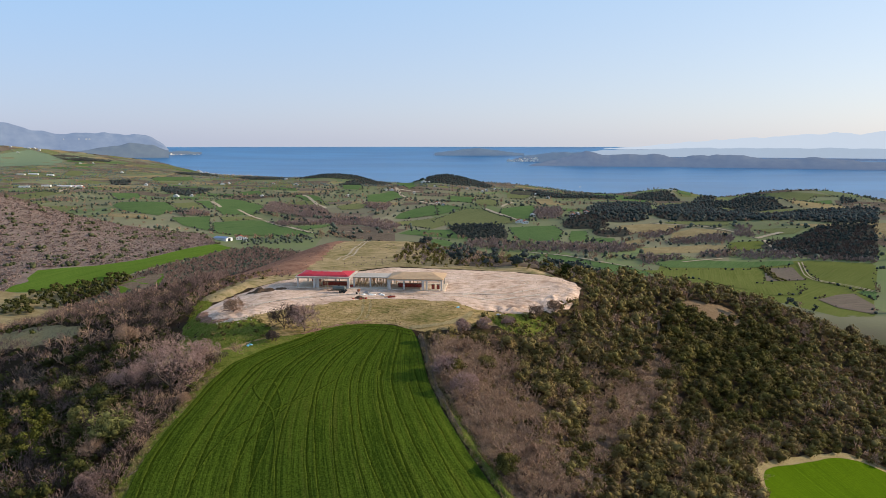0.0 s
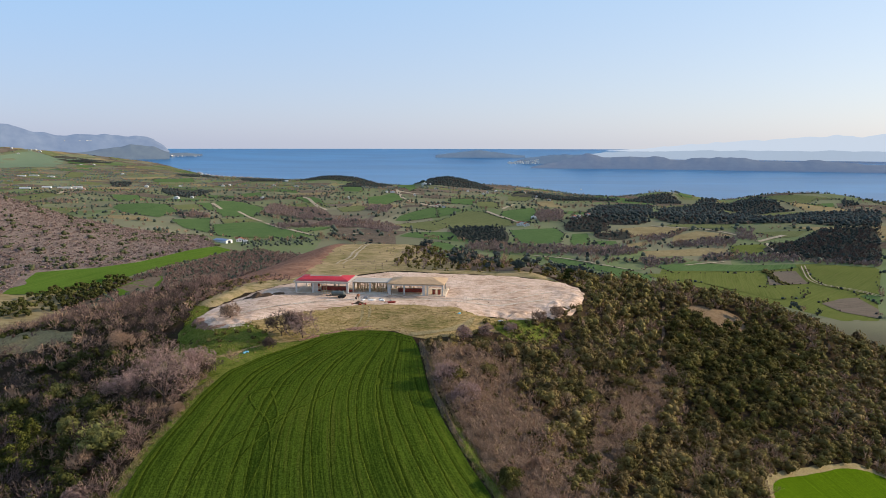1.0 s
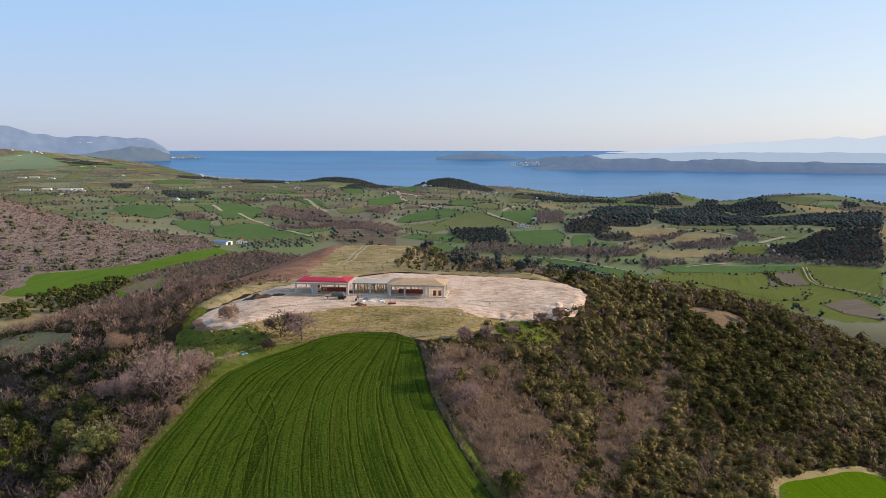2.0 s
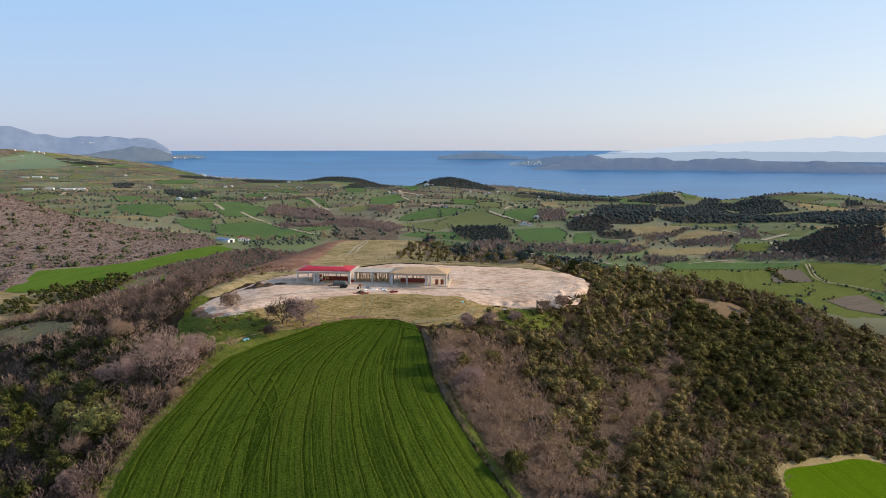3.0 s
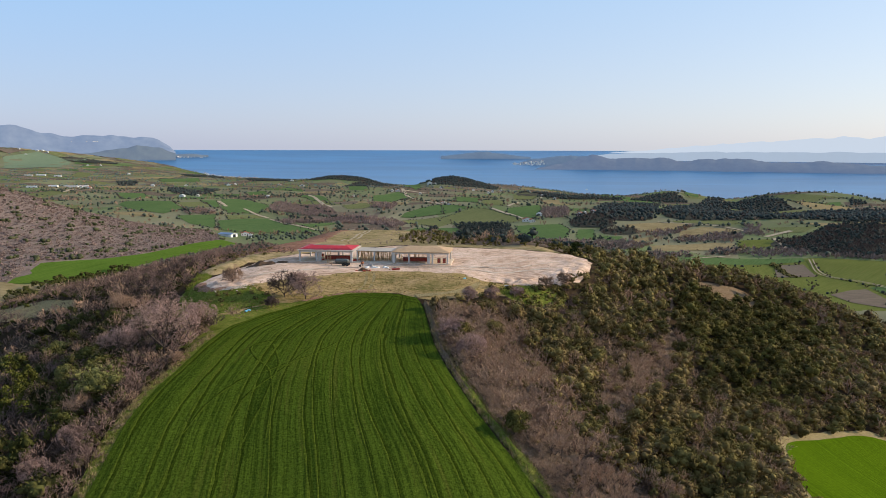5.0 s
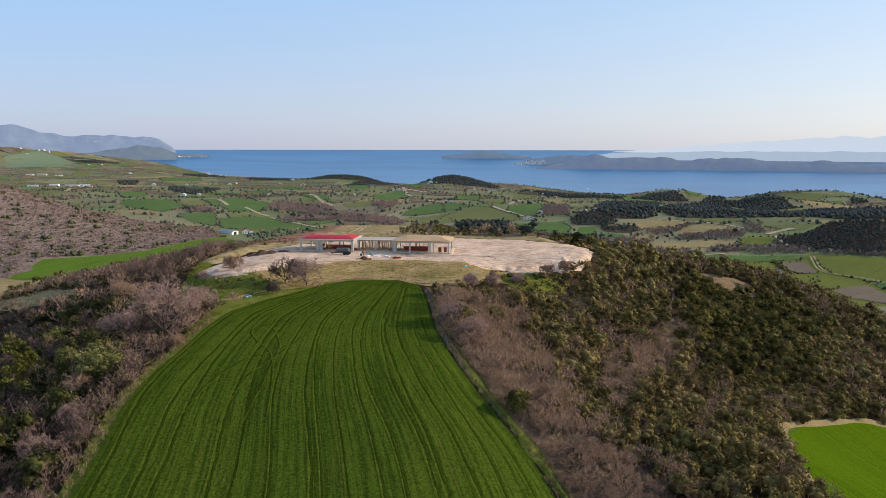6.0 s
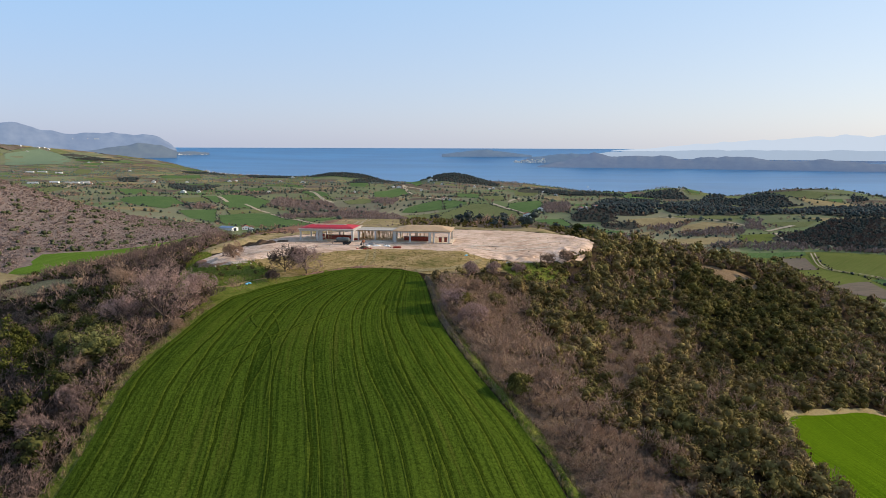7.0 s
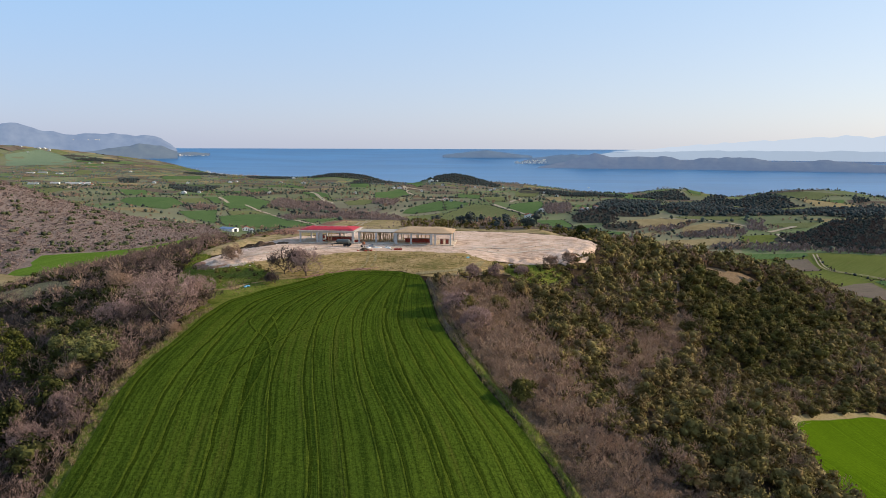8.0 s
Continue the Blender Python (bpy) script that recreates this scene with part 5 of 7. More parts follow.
verge = np.array([(wheat_right(y) + trng.uniform(0.5, 2.6), y) for y in trng.uniform(56, 108, 700)])
tufts("verge_tufts", verge, 0.55, M_LUSH, "rank green grass tufts along the field", 10)
left_edge = np.array([(wheat_left(y) - trng.uniform(0.2, 2.0), y) for y in trng.uniform(60, 118, 220)])
right_edge = np.array([(wheat_right(y) + trng.uniform(0.4, 2.6), y) for y in trng.uniform(60, 138, 700)])
tufts("dry_tufts", np.concatenate([left_edge, right_edge]), 0.7, M_DRY, "withered straw-coloured grass tufts on field margins")
tufts("thicket_tufts", sown(THICKET, 0.95, trng), 0.75, M_STRAW, "tall withered grass among the bare shrubs", 9)
tufts("opening_tufts", sown(OPEN_STRIP, 1.1, trng), 0.6, M_STRAW, "withered grass in the openings of the scrub", 8)
tufts("slope_tufts", sown([(-215, 330), (-175, 335), (-108, 205), (-97, 165), (-120, 160), (-150, 172), (-190, 260)], 2.0, trng), 0.6, M_STRAW, "withered grass on the dry valley slope", 6)
tufts("thicket_brush", sown([(-44.5, 58), (-46.5, 100), (-60, 112), (-75, 102), (-66, 72), (-56, 55)], 1.0, trng), 0.9, M_TWIG_DARK, "low dark brush under the thicket", 8)
LUSH_BANK = [(-58, 135), (-61, 147), (-64, 159), (-67, 174), (-62.5, 175), (-60.5, 160), (-56.5, 150), (-51, 145), (-44, 149), (-38, 141), (-41, 134), (-50, 129)]
tufts("lush_tufts", sown(LUSH_BANK, 0.7, trng), 0.45, M_LUSH, "tufts of green spring grass on the bank", 9)
q = sown([(4, 144), (9, 153), (14, 157), (20, 158), (26, 161), (28, 157), (22, 150), (14, 146)], 1.6, trng, lambda x, y, g: (wob(x, y, 4, 0.8) > -0.1) & (pad_mask(x, y) < -0.5))
planted("rim_shrubs", LOWBUSH, q, trng.uniform(0.5, 1.5, len(q)), [M_LEAF], "small olive shrubs in the grass below the pad", "scrub")
tufts("rim_tufts", sown([(9, 153), (14, 157), (20, 158), (26, 161), (28, 157), (22, 150), (14, 148)], 0.7, trng), 0.5, M_LUSH, "tufts of green grass below the pad", 9)
q = sown(LUSH_BANK, 2.2, trng, lambda x, y, g: (wob(x, y, 5, 0.4) > -0.2) & (pad_mask(x, y) < -0.5))
planted("bank_shrubs", LOWBUSH, q, trng.uniform(0.3, 0.85, len(q)), [M_LEAF], "small green shrubs in the grass of the bank", "scrub")
tufts("meadow_tufts", sown(MEADOW, 1.1, trng, lambda x, y, g: pad_mask(x, y) < -0.5), 0.3, M_MEADOW, "short dry grass tufts of the meadow", 8)

# ---- further woods and scrub ----
brng = np.random.default_rng(6)
q = sown([(-86, 205), (-76, 184), (-68, 175), (-64.5, 180), (-57, 191), (-48, 197), (-44, 206), (-46, 216), (-46, 240), (-54, 300), (-58, 380), (-52, 440), (-74, 440), (-98, 370), (-108, 290), (-92, 225)], 3.0, brng)
planted("bracken", FARTUFT, q, brng.uniform(0.08, 0.24, len(q)), [M_TWIG_ROSE], "withered brown bracken and brush on the ridge's flank", "bracken")
q = sown([(-24, 318), (-20, 290), (-19, 224), (-8, 213), (8, 210), (30, 206), (40, 204), (50, 226), (20, 262), (-4, 330)], 3.3, brng, lambda x, y, g: g.uniform(0, 1, x.size) < 0.85)
h = brng.uniform(0, 1, len(q)) < 0.6
planted("ridge_bushes", MIDBUSH, q[h], brng.uniform(0.45, 0.95, h.sum()), [M_STAND], "dark evergreen bushes on the ridge behind the pad", "scrub")
planted("ridge_bare_bushes", FARBARE, q[~h], brng.uniform(0.45, 0.9, (~h).sum()), [M_TWIG_HILL], "leafless grey-brown bushes on the ridge behind the pad", "scrub")
q = sown([(-62, 196), (-40, 205), (-18, 222), (2, 216), (6, 232), (-8, 290), (-22, 360), (-26, 420), (-55, 430), (-64, 370), (-64, 280)], 3.0, brng, lambda x, y, g: (wob(x, y, 22, 0.6) > -0.1) & (np.abs(x + 42) > 4) & (g.uniform(0, 1, x.size) < 0.75))
planted("pasture_brush", FARTUFT, q, brng.uniform(0.06, 0.3, len(q)), [M_TWIG_HILL], "low scattered brush on the ridge pasture", "scrub")
wrng = np.random.default_rng(31)
RIDGE_WOOD = [(0, 214), (20, 210), (38, 208), (60, 234), (100, 262), (180, 262), (190, 330), (140, 420), (60, 500), (0, 520), (-20, 440), (-12, 350), (6, 260)]
LEFT_FLANK = [(-70, 225), (-96, 230), (-110, 300), (-100, 380), (-76, 450), (-60, 560), (-120, 640), (-200, 690), (-219, 670), (-243, 575), (-258, 511), (-276, 478), (-262, 430), (-200, 340), (-176, 330), (-112, 205)]
LEFT_HILL = [(-300, 470), (-330, 520), (-285, 560), (-268, 600), (-240, 690), (-300, 790), (-480, 820), (-760, 800), (-800, 560), (-560, 470), (-420, 430)]


def IN_FIELD(x, y):
    """Whether places lie in one of the large far fields."""
    x, y = np.asarray(x, float), np.asarray(y, float)
    hit = np.zeros(x.shape, bool)
    for _, f in FIELDS:
        f = np.array(f)
        close = (x > f[:, 0].min()) & (x < f[:, 0].max()) & (y > f[:, 1].min()) & (y < f[:, 1].max())
        if close.any():
            hit |= close & inside(x, y, [tuple(p) for p in f])
    return hit


for name, outline, gap, lift, text in (("ridge_undergrowth", RIDGE_WOOD, 7.0, 0.3, "brown undergrowth between the ridge's bushes"), ("flank_undergrowth", LEFT_FLANK, 8.0, 0.3, "brown undergrowth on the valley flank"),
                                       ("hillside_undergrowth", LEFT_HILL, 14.0, 0.5, "grey-brown undergrowth of the scrubby hill")):
    tagged(drape(name, outline, M_HILLFLOOR if outline is LEFT_HILL else M_UNDER, lift, gap, wave=4.0, taper=5.0), text, "undergrowth", kind="structure")
q = sown(RIDGE_WOOD, 4.5, wrng, lambda x, y, g: (wob(x, y, 40, 0.2) > -0.45) & ~IN_FIELD(x, y))
h = wrng.uniform(0, 1, len(q)) < 0.62
planted("ridge_scrub", FARBUSH, q[h], wrng.uniform(0.8, 1.7, h.sum()), [M_WOOD], "mixed evergreen scrub on the ridge", "scrub")
planted("ridge_thicket", FARBARE, q[~h], wrng.uniform(0.8, 1.5, (~h).sum()), [M_TWIG], "leafless brown thicket on the ridge", "scrub")
q = sown(LEFT_FLANK, 3.6, wrng, lambda x, y, g: (g.uniform(0, 1, x.size) < 0.9) & ~IN_FIELD(x, y))
h = wrng.uniform(0, 1, len(q)) < 0.2
planted("flank_scrub", FARBUSH, q[h], wrng.uniform(0.7, 1.3, h.sum()), [M_LEAF_FAR], "evergreen scrub on the valley flank, greyed for haze", "scrub")
planted("flank_thicket", FARTUFT, q[~h], wrng.uniform(0.9, 1.6, (~h).sum()), [M_TWIG_ROSE], "leafless mauve-brown thicket on the valley flank", "scrub")
q = sown(LEFT_HILL, 3.3, wrng, lambda x, y, g: ~IN_FIELD(x, y) & (g.uniform(0, 1, x.size) < np.where(x < -520, 0.6, 1.0)))
h = wrng.uniform(0, 1, len(q)) < np.clip(0.13 + 0.16 * wob(q[:, 0], q[:, 1], 45, 1.0), 0.04, 1)
planted("hill_scrub", FARLUMP, q[h], 0.8 + 2.2 * wrng.uniform(0, 1, h.sum()) ** 2, [M_HILLBUSH], "dark evergreen clumps dotted over the hill", "scrub")
planted("hill_thicket", HILLTUFT, q[~h], wrng.uniform(0.7, 1.6, (~h).sum()), [M_TWIG_HILL], "grey-brown leafless scrub covering the hill", "scrub")
q = sown([(-298, 424), (-300, 462), (-281, 489), (-266, 516), (-250, 512), (-246, 470), (-257, 437), (-275, 412)], 4.2, wrng, lambda x, y, g: ~IN_FIELD(x, y) | (g.uniform(0, 1, x.size) < 0.6))
planted("valley_wood", FARBUSH, q, wrng.uniform(1.2, 2.2, len(q)), [M_LEAF_SHADE], "dark evergreen wood along the valley field, shade in its leaf colour", "woods")
q = sown([(-215, 330), (-175, 335), (-108, 205), (-112, 170), (-150, 172), (-190, 260)], 4.0, wrng, lambda x, y, g: wob(x, y, 14, 0.5) + 0.5 * g.normal(size=x.size) > 0.1)
h = wrng.uniform(0, 1, len(q)) < 0.4
planted("dry_slope_bushes", FARBUSH, q[h], wrng.uniform(0.4, 1.0, h.sum()), [M_LEAF_SHADE], "evergreen bushes on the dry valley slope", "scrub")
planted("dry_slope_thicket", FARTUFT, q[~h], wrng.uniform(0.3, 0.9, (~h).sum()), [M_TWIG_ROSE], "leafless brush on the dry valley slope", "scrub")
q = sown([(-82, 192), (-70, 172), (-64.5, 178), (-57, 191), (-47, 197), (-50, 206), (-66, 212), (-84, 212)], 1.7, wrng, lambda x, y, g: ~inside(x, y, PAD))
h = wrng.uniform(0, 1, len(q)) < 0.4
planted("slope_brush", LOWBUSH, q[h], wrng.uniform(0.4, 1.1, h.sum()), [M_LEAF], "low olive-green brush on the bank behind the pad", "scrub")
planted("slope_thicket", FARTUFT, q[~h], wrng.uniform(0.22, 0.55, (~h).sum()), [M_TWIG_ROSE], "low withered brown brush on the bank behind the pad", "scrub")
BIG_FAR = [(-2200, 3300), (-500, 640), (-230, 700), (-60, 600), (120, 560), (300, 700), (420, 560), (900, 700), (1500, 1500), (1300, 1850), (200, 2350), (-500, 2760), (-1300, 3100)]
WOODS, BELTS = [], []


def wood(kind, gap, *outline):
    """One more wood: its kind of trees, how far apart they stand, and its outline."""
    WOODS.append((list(outline), gap, kind))


def belt(*outline):
    BELTS.append(list(outline))


wood("ev", 6, (0, 893), (23, 919), (62, 923), (73, 881), (69, 794), (57, 787), (34, 796), (10, 817))
wood("mix", 5.5, (338, 712), (363, 740), (392, 751), (430, 787), (465, 814), (529, 822), (409, 631), (381, 644), (353, 662), (341, 684))
wood("far", 7.5, (281, 929), (401, 1258), (491, 1412), (561, 1455), (580, 1385), (721, 1595), (674, 1378), (656, 1311), (672, 1294), (571, 1260), (424, 971), (616, 1224), (706, 1277), (775, 1323), (851, 1324), (532, 827), (486, 827), (462, 860), (419, 861), (370, 881), (302, 898))
wood("far", 7, (391, 1495), (461, 1618), (533, 1634), (532, 1581), (520, 1494), (467, 1506))
wood("far", 7, (640, 1640), (660, 1658), (567, 1440), (555, 1522))
wood("far", 7, (695, 1603), (739, 1647), (754, 1623), (665, 1404), (677, 1368), (634, 1378))
wood("far", 7, (870, 1496), (881, 1486), (876, 1436), (823, 1405))
wood("far", 6.5, (-70, 1880), (-60, 2040), (0, 2090), (70, 2060), (130, 1960), (110, 1880), (30, 1850))
wood("far", 7, (-500, 2180), (-420, 2300), (-300, 2320), (-240, 2240), (-330, 2170))
wood("far", 7, (-324, 1974), (-326, 2143), (-265, 2237), (-190, 2260), (-190, 1990))
wood("far", 7, (-190, 2180), (-160, 2230), (-90, 2200), (-72, 1960), (-155, 2120))
wood("mix", 7, (147, 869), (163, 921), (175, 943), (208, 953), (213, 903), (205, 855), (186, 850), (159, 857))
wood("mix", 7, (184, 854), (194, 836), (223, 848), (226, 815), (208, 793), (177, 804))
wood("far", 7, (199, 979), (232, 1098), (340, 1351), (415, 1374), (273, 900), (212, 882), (204, 925))
wood("far", 6.5, (141, 1605), (192, 1841), (243, 1816), (259, 1547), (383, 1525), (365, 1475), (246, 1466), (204, 1519))
wood("far", 7, (-749, 1733), (-686, 1780), (-571, 1606), (-569, 1458), (-654, 1543))
wood("far", 7, (-2043, 3458), (-1963, 3524), (-1783, 3580), (-1764, 3481), (-1872, 3409), (-1982, 3401))
wood("far", 7, (-1047, 2060), (-970, 2045), (-862, 1785), (-981, 1945))
wood("far", 7, (-1150, 3000), (-1060, 2950), (-921, 2689), (-1000, 2720), (-1180, 2880))
wood("far", 7, (-760, 2420), (-640, 2440), (-523, 2211), (-650, 2197))
for outline, gap, kind in WOODS:
    d = math.hypot(*outline[0])
    tagged(drape("wood_floor", outline, M_WOODFLOOR, 0.2 + d * 0.00034, 14 + d * 0.012, wave=4.0), "dark leaf litter and brush under the woods", "undergrowth", kind="structure")
for kind, near_trees, near_share, size in (("ev", FARBUSH, 0.95, (1.2, 2.2)), ("mix", FARBUSH, 0.5, (1.2, 2.3)), ("far", FARBLOB, 0.8, (1.6, 3.6))):
    q = np.concatenate([sown(p, gap, wrng, lambda x, y, g: ~IN_FIELD(x, y)) for p, gap, one in WOODS if one == kind])
    h = wrng.uniform(0, 1, len(q)) < near_share
    planted(kind + "_woods", near_trees, q[h], wrng.uniform(*size, h.sum()), [M_WOOD], {"ev": "dense dark evergreen copse beyond the pad", "mix": "dark evergreen wood beyond the fields", "far": "dark evergreen woods on the far slopes"}[kind], "woods")
    if kind != "ev":
        planted("bare_woods", FARBARE if kind == "mix" else FARTUFT, q[~h], wrng.uniform(1.4, 2.6, (~h).sum()), [M_TWIG_DARK], "leafless brown trees among the woods", "woods")

# the patchwork of small parcels on the plain, and the trees on their bounds
IN_WOOD = lambda x, y: np.any([inside(x, y, p) for p, _, _ in WOODS], 0)


def open_plain(x, y):
    """Flat farmland: not sea, wood, the near hill or the scrubby one."""
    return (ground_z(x, y) > sea_z(x, y) + 2.5) & (y < shore(x) - 60) & ~IN_WOOD(x, y) & ~inside(x, y, LEFT_HILL) & (main_hill(x, y) < -78) & (y > 560) & ((x > 0) | (y > 780))


parcel_rng = np.random.default_rng(8)
pi, pj = np.meshgrid(np.arange(-32, 17), np.arange(-3, 50), indexing="ij")
pu, pv = pi * 105.0 + 14 * parcel_rng.normal(size=pi.shape), pj * 62.0 + 500 + 9 * parcel_rng.normal(size=pi.shape)
tilt = radians(17)
PX = pu * math.cos(tilt) + pv * math.sin(tilt) * 0.25 + 60 * wob(pu, pv, 500, 0.4)
PY = -pu * math.sin(tilt) * 0.9 + pv + 40 * wob(pu, pv, 420, 1.4)
MX, MY = (PX[:-1, :-1] + PX[1:, :-1] + PX[1:, 1:] + PX[:-1, 1:]) / 4, (PY[:-1, :-1] + PY[1:, :-1] + PY[1:, 1:] + PY[:-1, 1:]) / 4
PARCEL_OK = open_plain(MX, MY)
corner = IN_FIELD(PX, PY)
PARCEL_IN = IN_FIELD(MX, MY) | corner[:-1, :-1] | corner[1:, :-1] | corner[1:, 1:] | corner[:-1, 1:]
vs, fs, ids, uvs, bounds = [], [], [], [], []
for a in range(PX.shape[0] - 1):
    for b in range(PX.shape[1] - 1):
        c = np.array([(PX[a, b], PY[a, b]), (PX[a + 1, b], PY[a + 1, b]), (PX[a + 1, b + 1], PY[a + 1, b + 1]), (PX[a, b + 1], PY[a, b + 1])])
        mid = c.mean(0)
        if not PARCEL_OK[a, b]:
            continue
        if parcel_rng.uniform() < 0.55:
            bounds.append((c[0], c[1]))
        if parcel_rng.uniform() < 0.35:
            bounds.append((c[0], c[3]))
        if parcel_rng.uniform() < 0.22 or PARCEL_IN[a, b]:
            continue
        c = mid + (c - mid) * 0.95
        n, t = 4, np.linspace(0, 1, 5)
        S, T = np.meshgrid(t, t, indexing="ij")
        q = c[0] * ((1 - S) * (1 - T))[..., None] + c[1] * (S * (1 - T))[..., None] + c[2] * (S * T)[..., None] + c[3] * ((1 - S) * T)[..., None]
        q = q.reshape(-1, 2)
        fs.append(grid_faces(5, 5) + 25 * len(vs))
        vs.append(np.column_stack([q, ground_z(q[:, 0], q[:, 1]) + 0.08 + 0.00014 * np.hypot(*mid)]))
        uvs.append(np.column_stack([S.ravel() * 90, T.ravel() * 60]) if parcel_rng.uniform() < 0.5 else np.column_stack([T.ravel() * 60, S.ravel() * 90]))
        ids += [int(parcel_rng.choice(5, p=[0.16, 0.3, 0.14, 0.1, 0.3]))] * 16
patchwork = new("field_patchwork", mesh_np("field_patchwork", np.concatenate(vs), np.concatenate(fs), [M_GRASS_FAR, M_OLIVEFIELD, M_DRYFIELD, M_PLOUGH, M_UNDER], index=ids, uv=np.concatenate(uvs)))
tagged(patchwork, "patchwork of small green, fallow and ploughed parcels", "fields", kind="stuff")
pts = []
for a, b in bounds:
    n = int(np.linalg.norm(b - a) / 7)
    for k in range(n):
        if parcel_rng.uniform() < 0.75:
            pts.append(a + (b - a) * k / n + parcel_rng.normal(size=2) * 2.5)
q = sown(BIG_FAR, 14.5, wrng, lambda x, y, g: (wob(x, y, 95, 0.9) + 0.6 * wob(x, y, 37, 2.2) + 0.35 * g.normal(size=x.size) > 0.3) & ~IN_FIELD(x, y) & open_plain(x, y))
q = np.concatenate([q, np.array(pts)])
q = q[open_plain(q[:, 0], q[:, 1]) & ~IN_FIELD(q[:, 0], q[:, 1])]
h = wrng.uniform(0, 1, len(q)) < 0.62
# trees beyond 1700 m take the leaf paled for haze
hazed_far = h & (q[:, 1] > 1700)
h_near = h & ~hazed_far
planted("plain_trees", FARBLOB, q[h_near], wrng.uniform(1.2, 3.2, h_near.sum()), [M_LEAF_FAR], "evergreen trees and hedges of the plain, greyed for haze", "trees")
planted("pale_groves", FARBLOB, q[hazed_far], wrng.uniform(1.2, 2.8, hazed_far.sum()), [M_LEAF_HAZED], "evergreen trees near the coast, paled to stand in for haze", "trees")
planted("plain_bare_trees", FARTUFT, q[~h], wrng.uniform(1.3, 2.6, (~h).sum()), [M_TWIG], "leafless brown trees and hedges of the plain", "trees")
edge_rng = np.random.default_rng(14)
pts = []
for skin, outline in FIELDS[5:]:
    for a, b in zip(outline, outline[1:] + outline[:1]):
        a, b = np.array(a, float), np.array(b, float)
        n = int(np.linalg.norm(b - a) / 4.5)
        full = edge_rng.choice([0.06, 0.3, 0.8])
        pts += [a + (b - a) * k / n + edge_rng.normal(size=2) * 1.3 for k in range(n) if edge_rng.uniform() < full]
pts = np.array(pts)
pts = pts[ground_z(pts[:, 0], pts[:, 1]) > sea_z(pts[:, 0], pts[:, 1]) + 1.0]
h = edge_rng.uniform(0, 1, len(pts)) < 0.5
planted("field_hedges", FARBLOB, pts[h], edge_rng.uniform(0.5, 1.5, h.sum()), [M_WOOD], "low dark hedge bushes along the fields", "hedges")
planted("field_thickets", FARTUFT, pts[~h], edge_rng.uniform(0.5, 1.3, (~h).sum()), [M_TWIG_DARK], "low leafless hedge bushes along the fields", "hedges")
q = np.array([(297.0 + wrng.normal() * 1.6 - 0.24 * k, 622.0 - k + wrng.normal()) for k in range(0, 66) for _ in range(2)])
planted("plot_hedge", FARBLOB, q, wrng.uniform(0.9, 1.4, len(q)), [M_STAND], "thick dark hedge beside the ploughed plot", "hedge")
HEDGES = [
    [(-38, 829), (50, 772), (104, 730), (168, 685)], [(-273, 1173), (-193, 1058)], [(-180, 1011), (-68, 948)], [(-11, 1080), (29, 1096)], [(39, 1468), (67, 1111)], [(143, 740), (219, 767), (249, 813), (300, 831)],
    [(224, 761), (333, 779)], [(131, 676), (153, 646), (213, 638), (296, 688)], [(-487, 1049), (-348, 1009)], [(-383, 1142), (-260, 1035), (-183, 917)], [(-160, 840), (-60, 700), (60, 620)], [(330, 500), (300, 560), (298, 618)],
    [(-560, 1500), (-420, 1420), (-300, 1400)], [(60, 930), (170, 930)], [(190, 480), (260, 440), (320, 430)], [(-240, 740), (-180, 760), (-130, 800)],
]
pts = []
for line in HEDGES:
    for a, b in zip(line, line[1:]):
        n = int(math.dist(a, b) / 3.2)
        for k in range(n):
            if wrng.uniform() < 0.85:
                pts.append((a[0] + (b[0] - a[0]) * k / n + wrng.normal() * 4, a[1] + (b[1] - a[1]) * k / n + wrng.normal() * 4))
pts = np.array(pts)
pts = pts[~IN_FIELD(pts[:, 0], pts[:, 1])]
h = wrng.uniform(0, 1, len(pts)) < 0.45
planted("hedge_trees", FARBUSH, pts[h], wrng.uniform(1.2, 2.3, h.sum()), [M_WOOD], "evergreen hedgerow trees between the fields", "trees")
planted("hedge_thicket", FARBARE, pts[~h], wrng.uniform(1.3, 2.4, (~h).sum()), [M_TWIG], "leafless hedgerow trees between the fields", "trees")
belt((-333, 1153), (-345, 1310), (-298, 1255), (-242, 1186), (-197, 1103), (-185, 1035), (-229, 1038), (-287, 1090))
belt((-178, 975), (-165, 1024), (-129, 1012), (-85, 999), (-66, 916), (-82, 872), (-129, 946), (-159, 936))
belt((68, 770), (102, 751), (127, 751), (131, 736), (158, 744), (192, 742), (208, 723), (197, 695), (159, 668), (119, 700), (85, 714), (49, 726), (19, 736), (23, 775), (53, 784))
belt((247, 764), (261, 771), (308, 793), (337, 783), (320, 745), (290, 746), (249, 753))
belt((192, 662), (236, 672), (224, 637), (185, 620))
belt((267, 698), (308, 699), (296, 673), (258, 668))
belt((306, 694), (361, 678), (347, 648), (296, 658))
belt((354, 653), (414, 638), (401, 618), (346, 630))
belt((125, 1012), (143, 1062), (182, 1081), (165, 958), (149, 931), (129, 942))
belt((-422, 1033), (-417, 1089), (-377, 1044), (-366, 1020), (-408, 1008))
belt((231, 805), (260, 811), (296, 848), (304, 850), (272, 804), (229, 774))
belt((363, 843), (378, 831), (353, 767), (340, 788))
belt((-262, 961), (-198, 969), (-171, 1003), (-167, 973), (-190, 928), (-235, 921))
belt((-164, 1210), (-102, 1200), (-102, 1088), (-140, 1136))
q = np.concatenate([sown(p, 5.0, wrng, lambda x, y, g: ~IN_FIELD(x, y)) for p in BELTS])
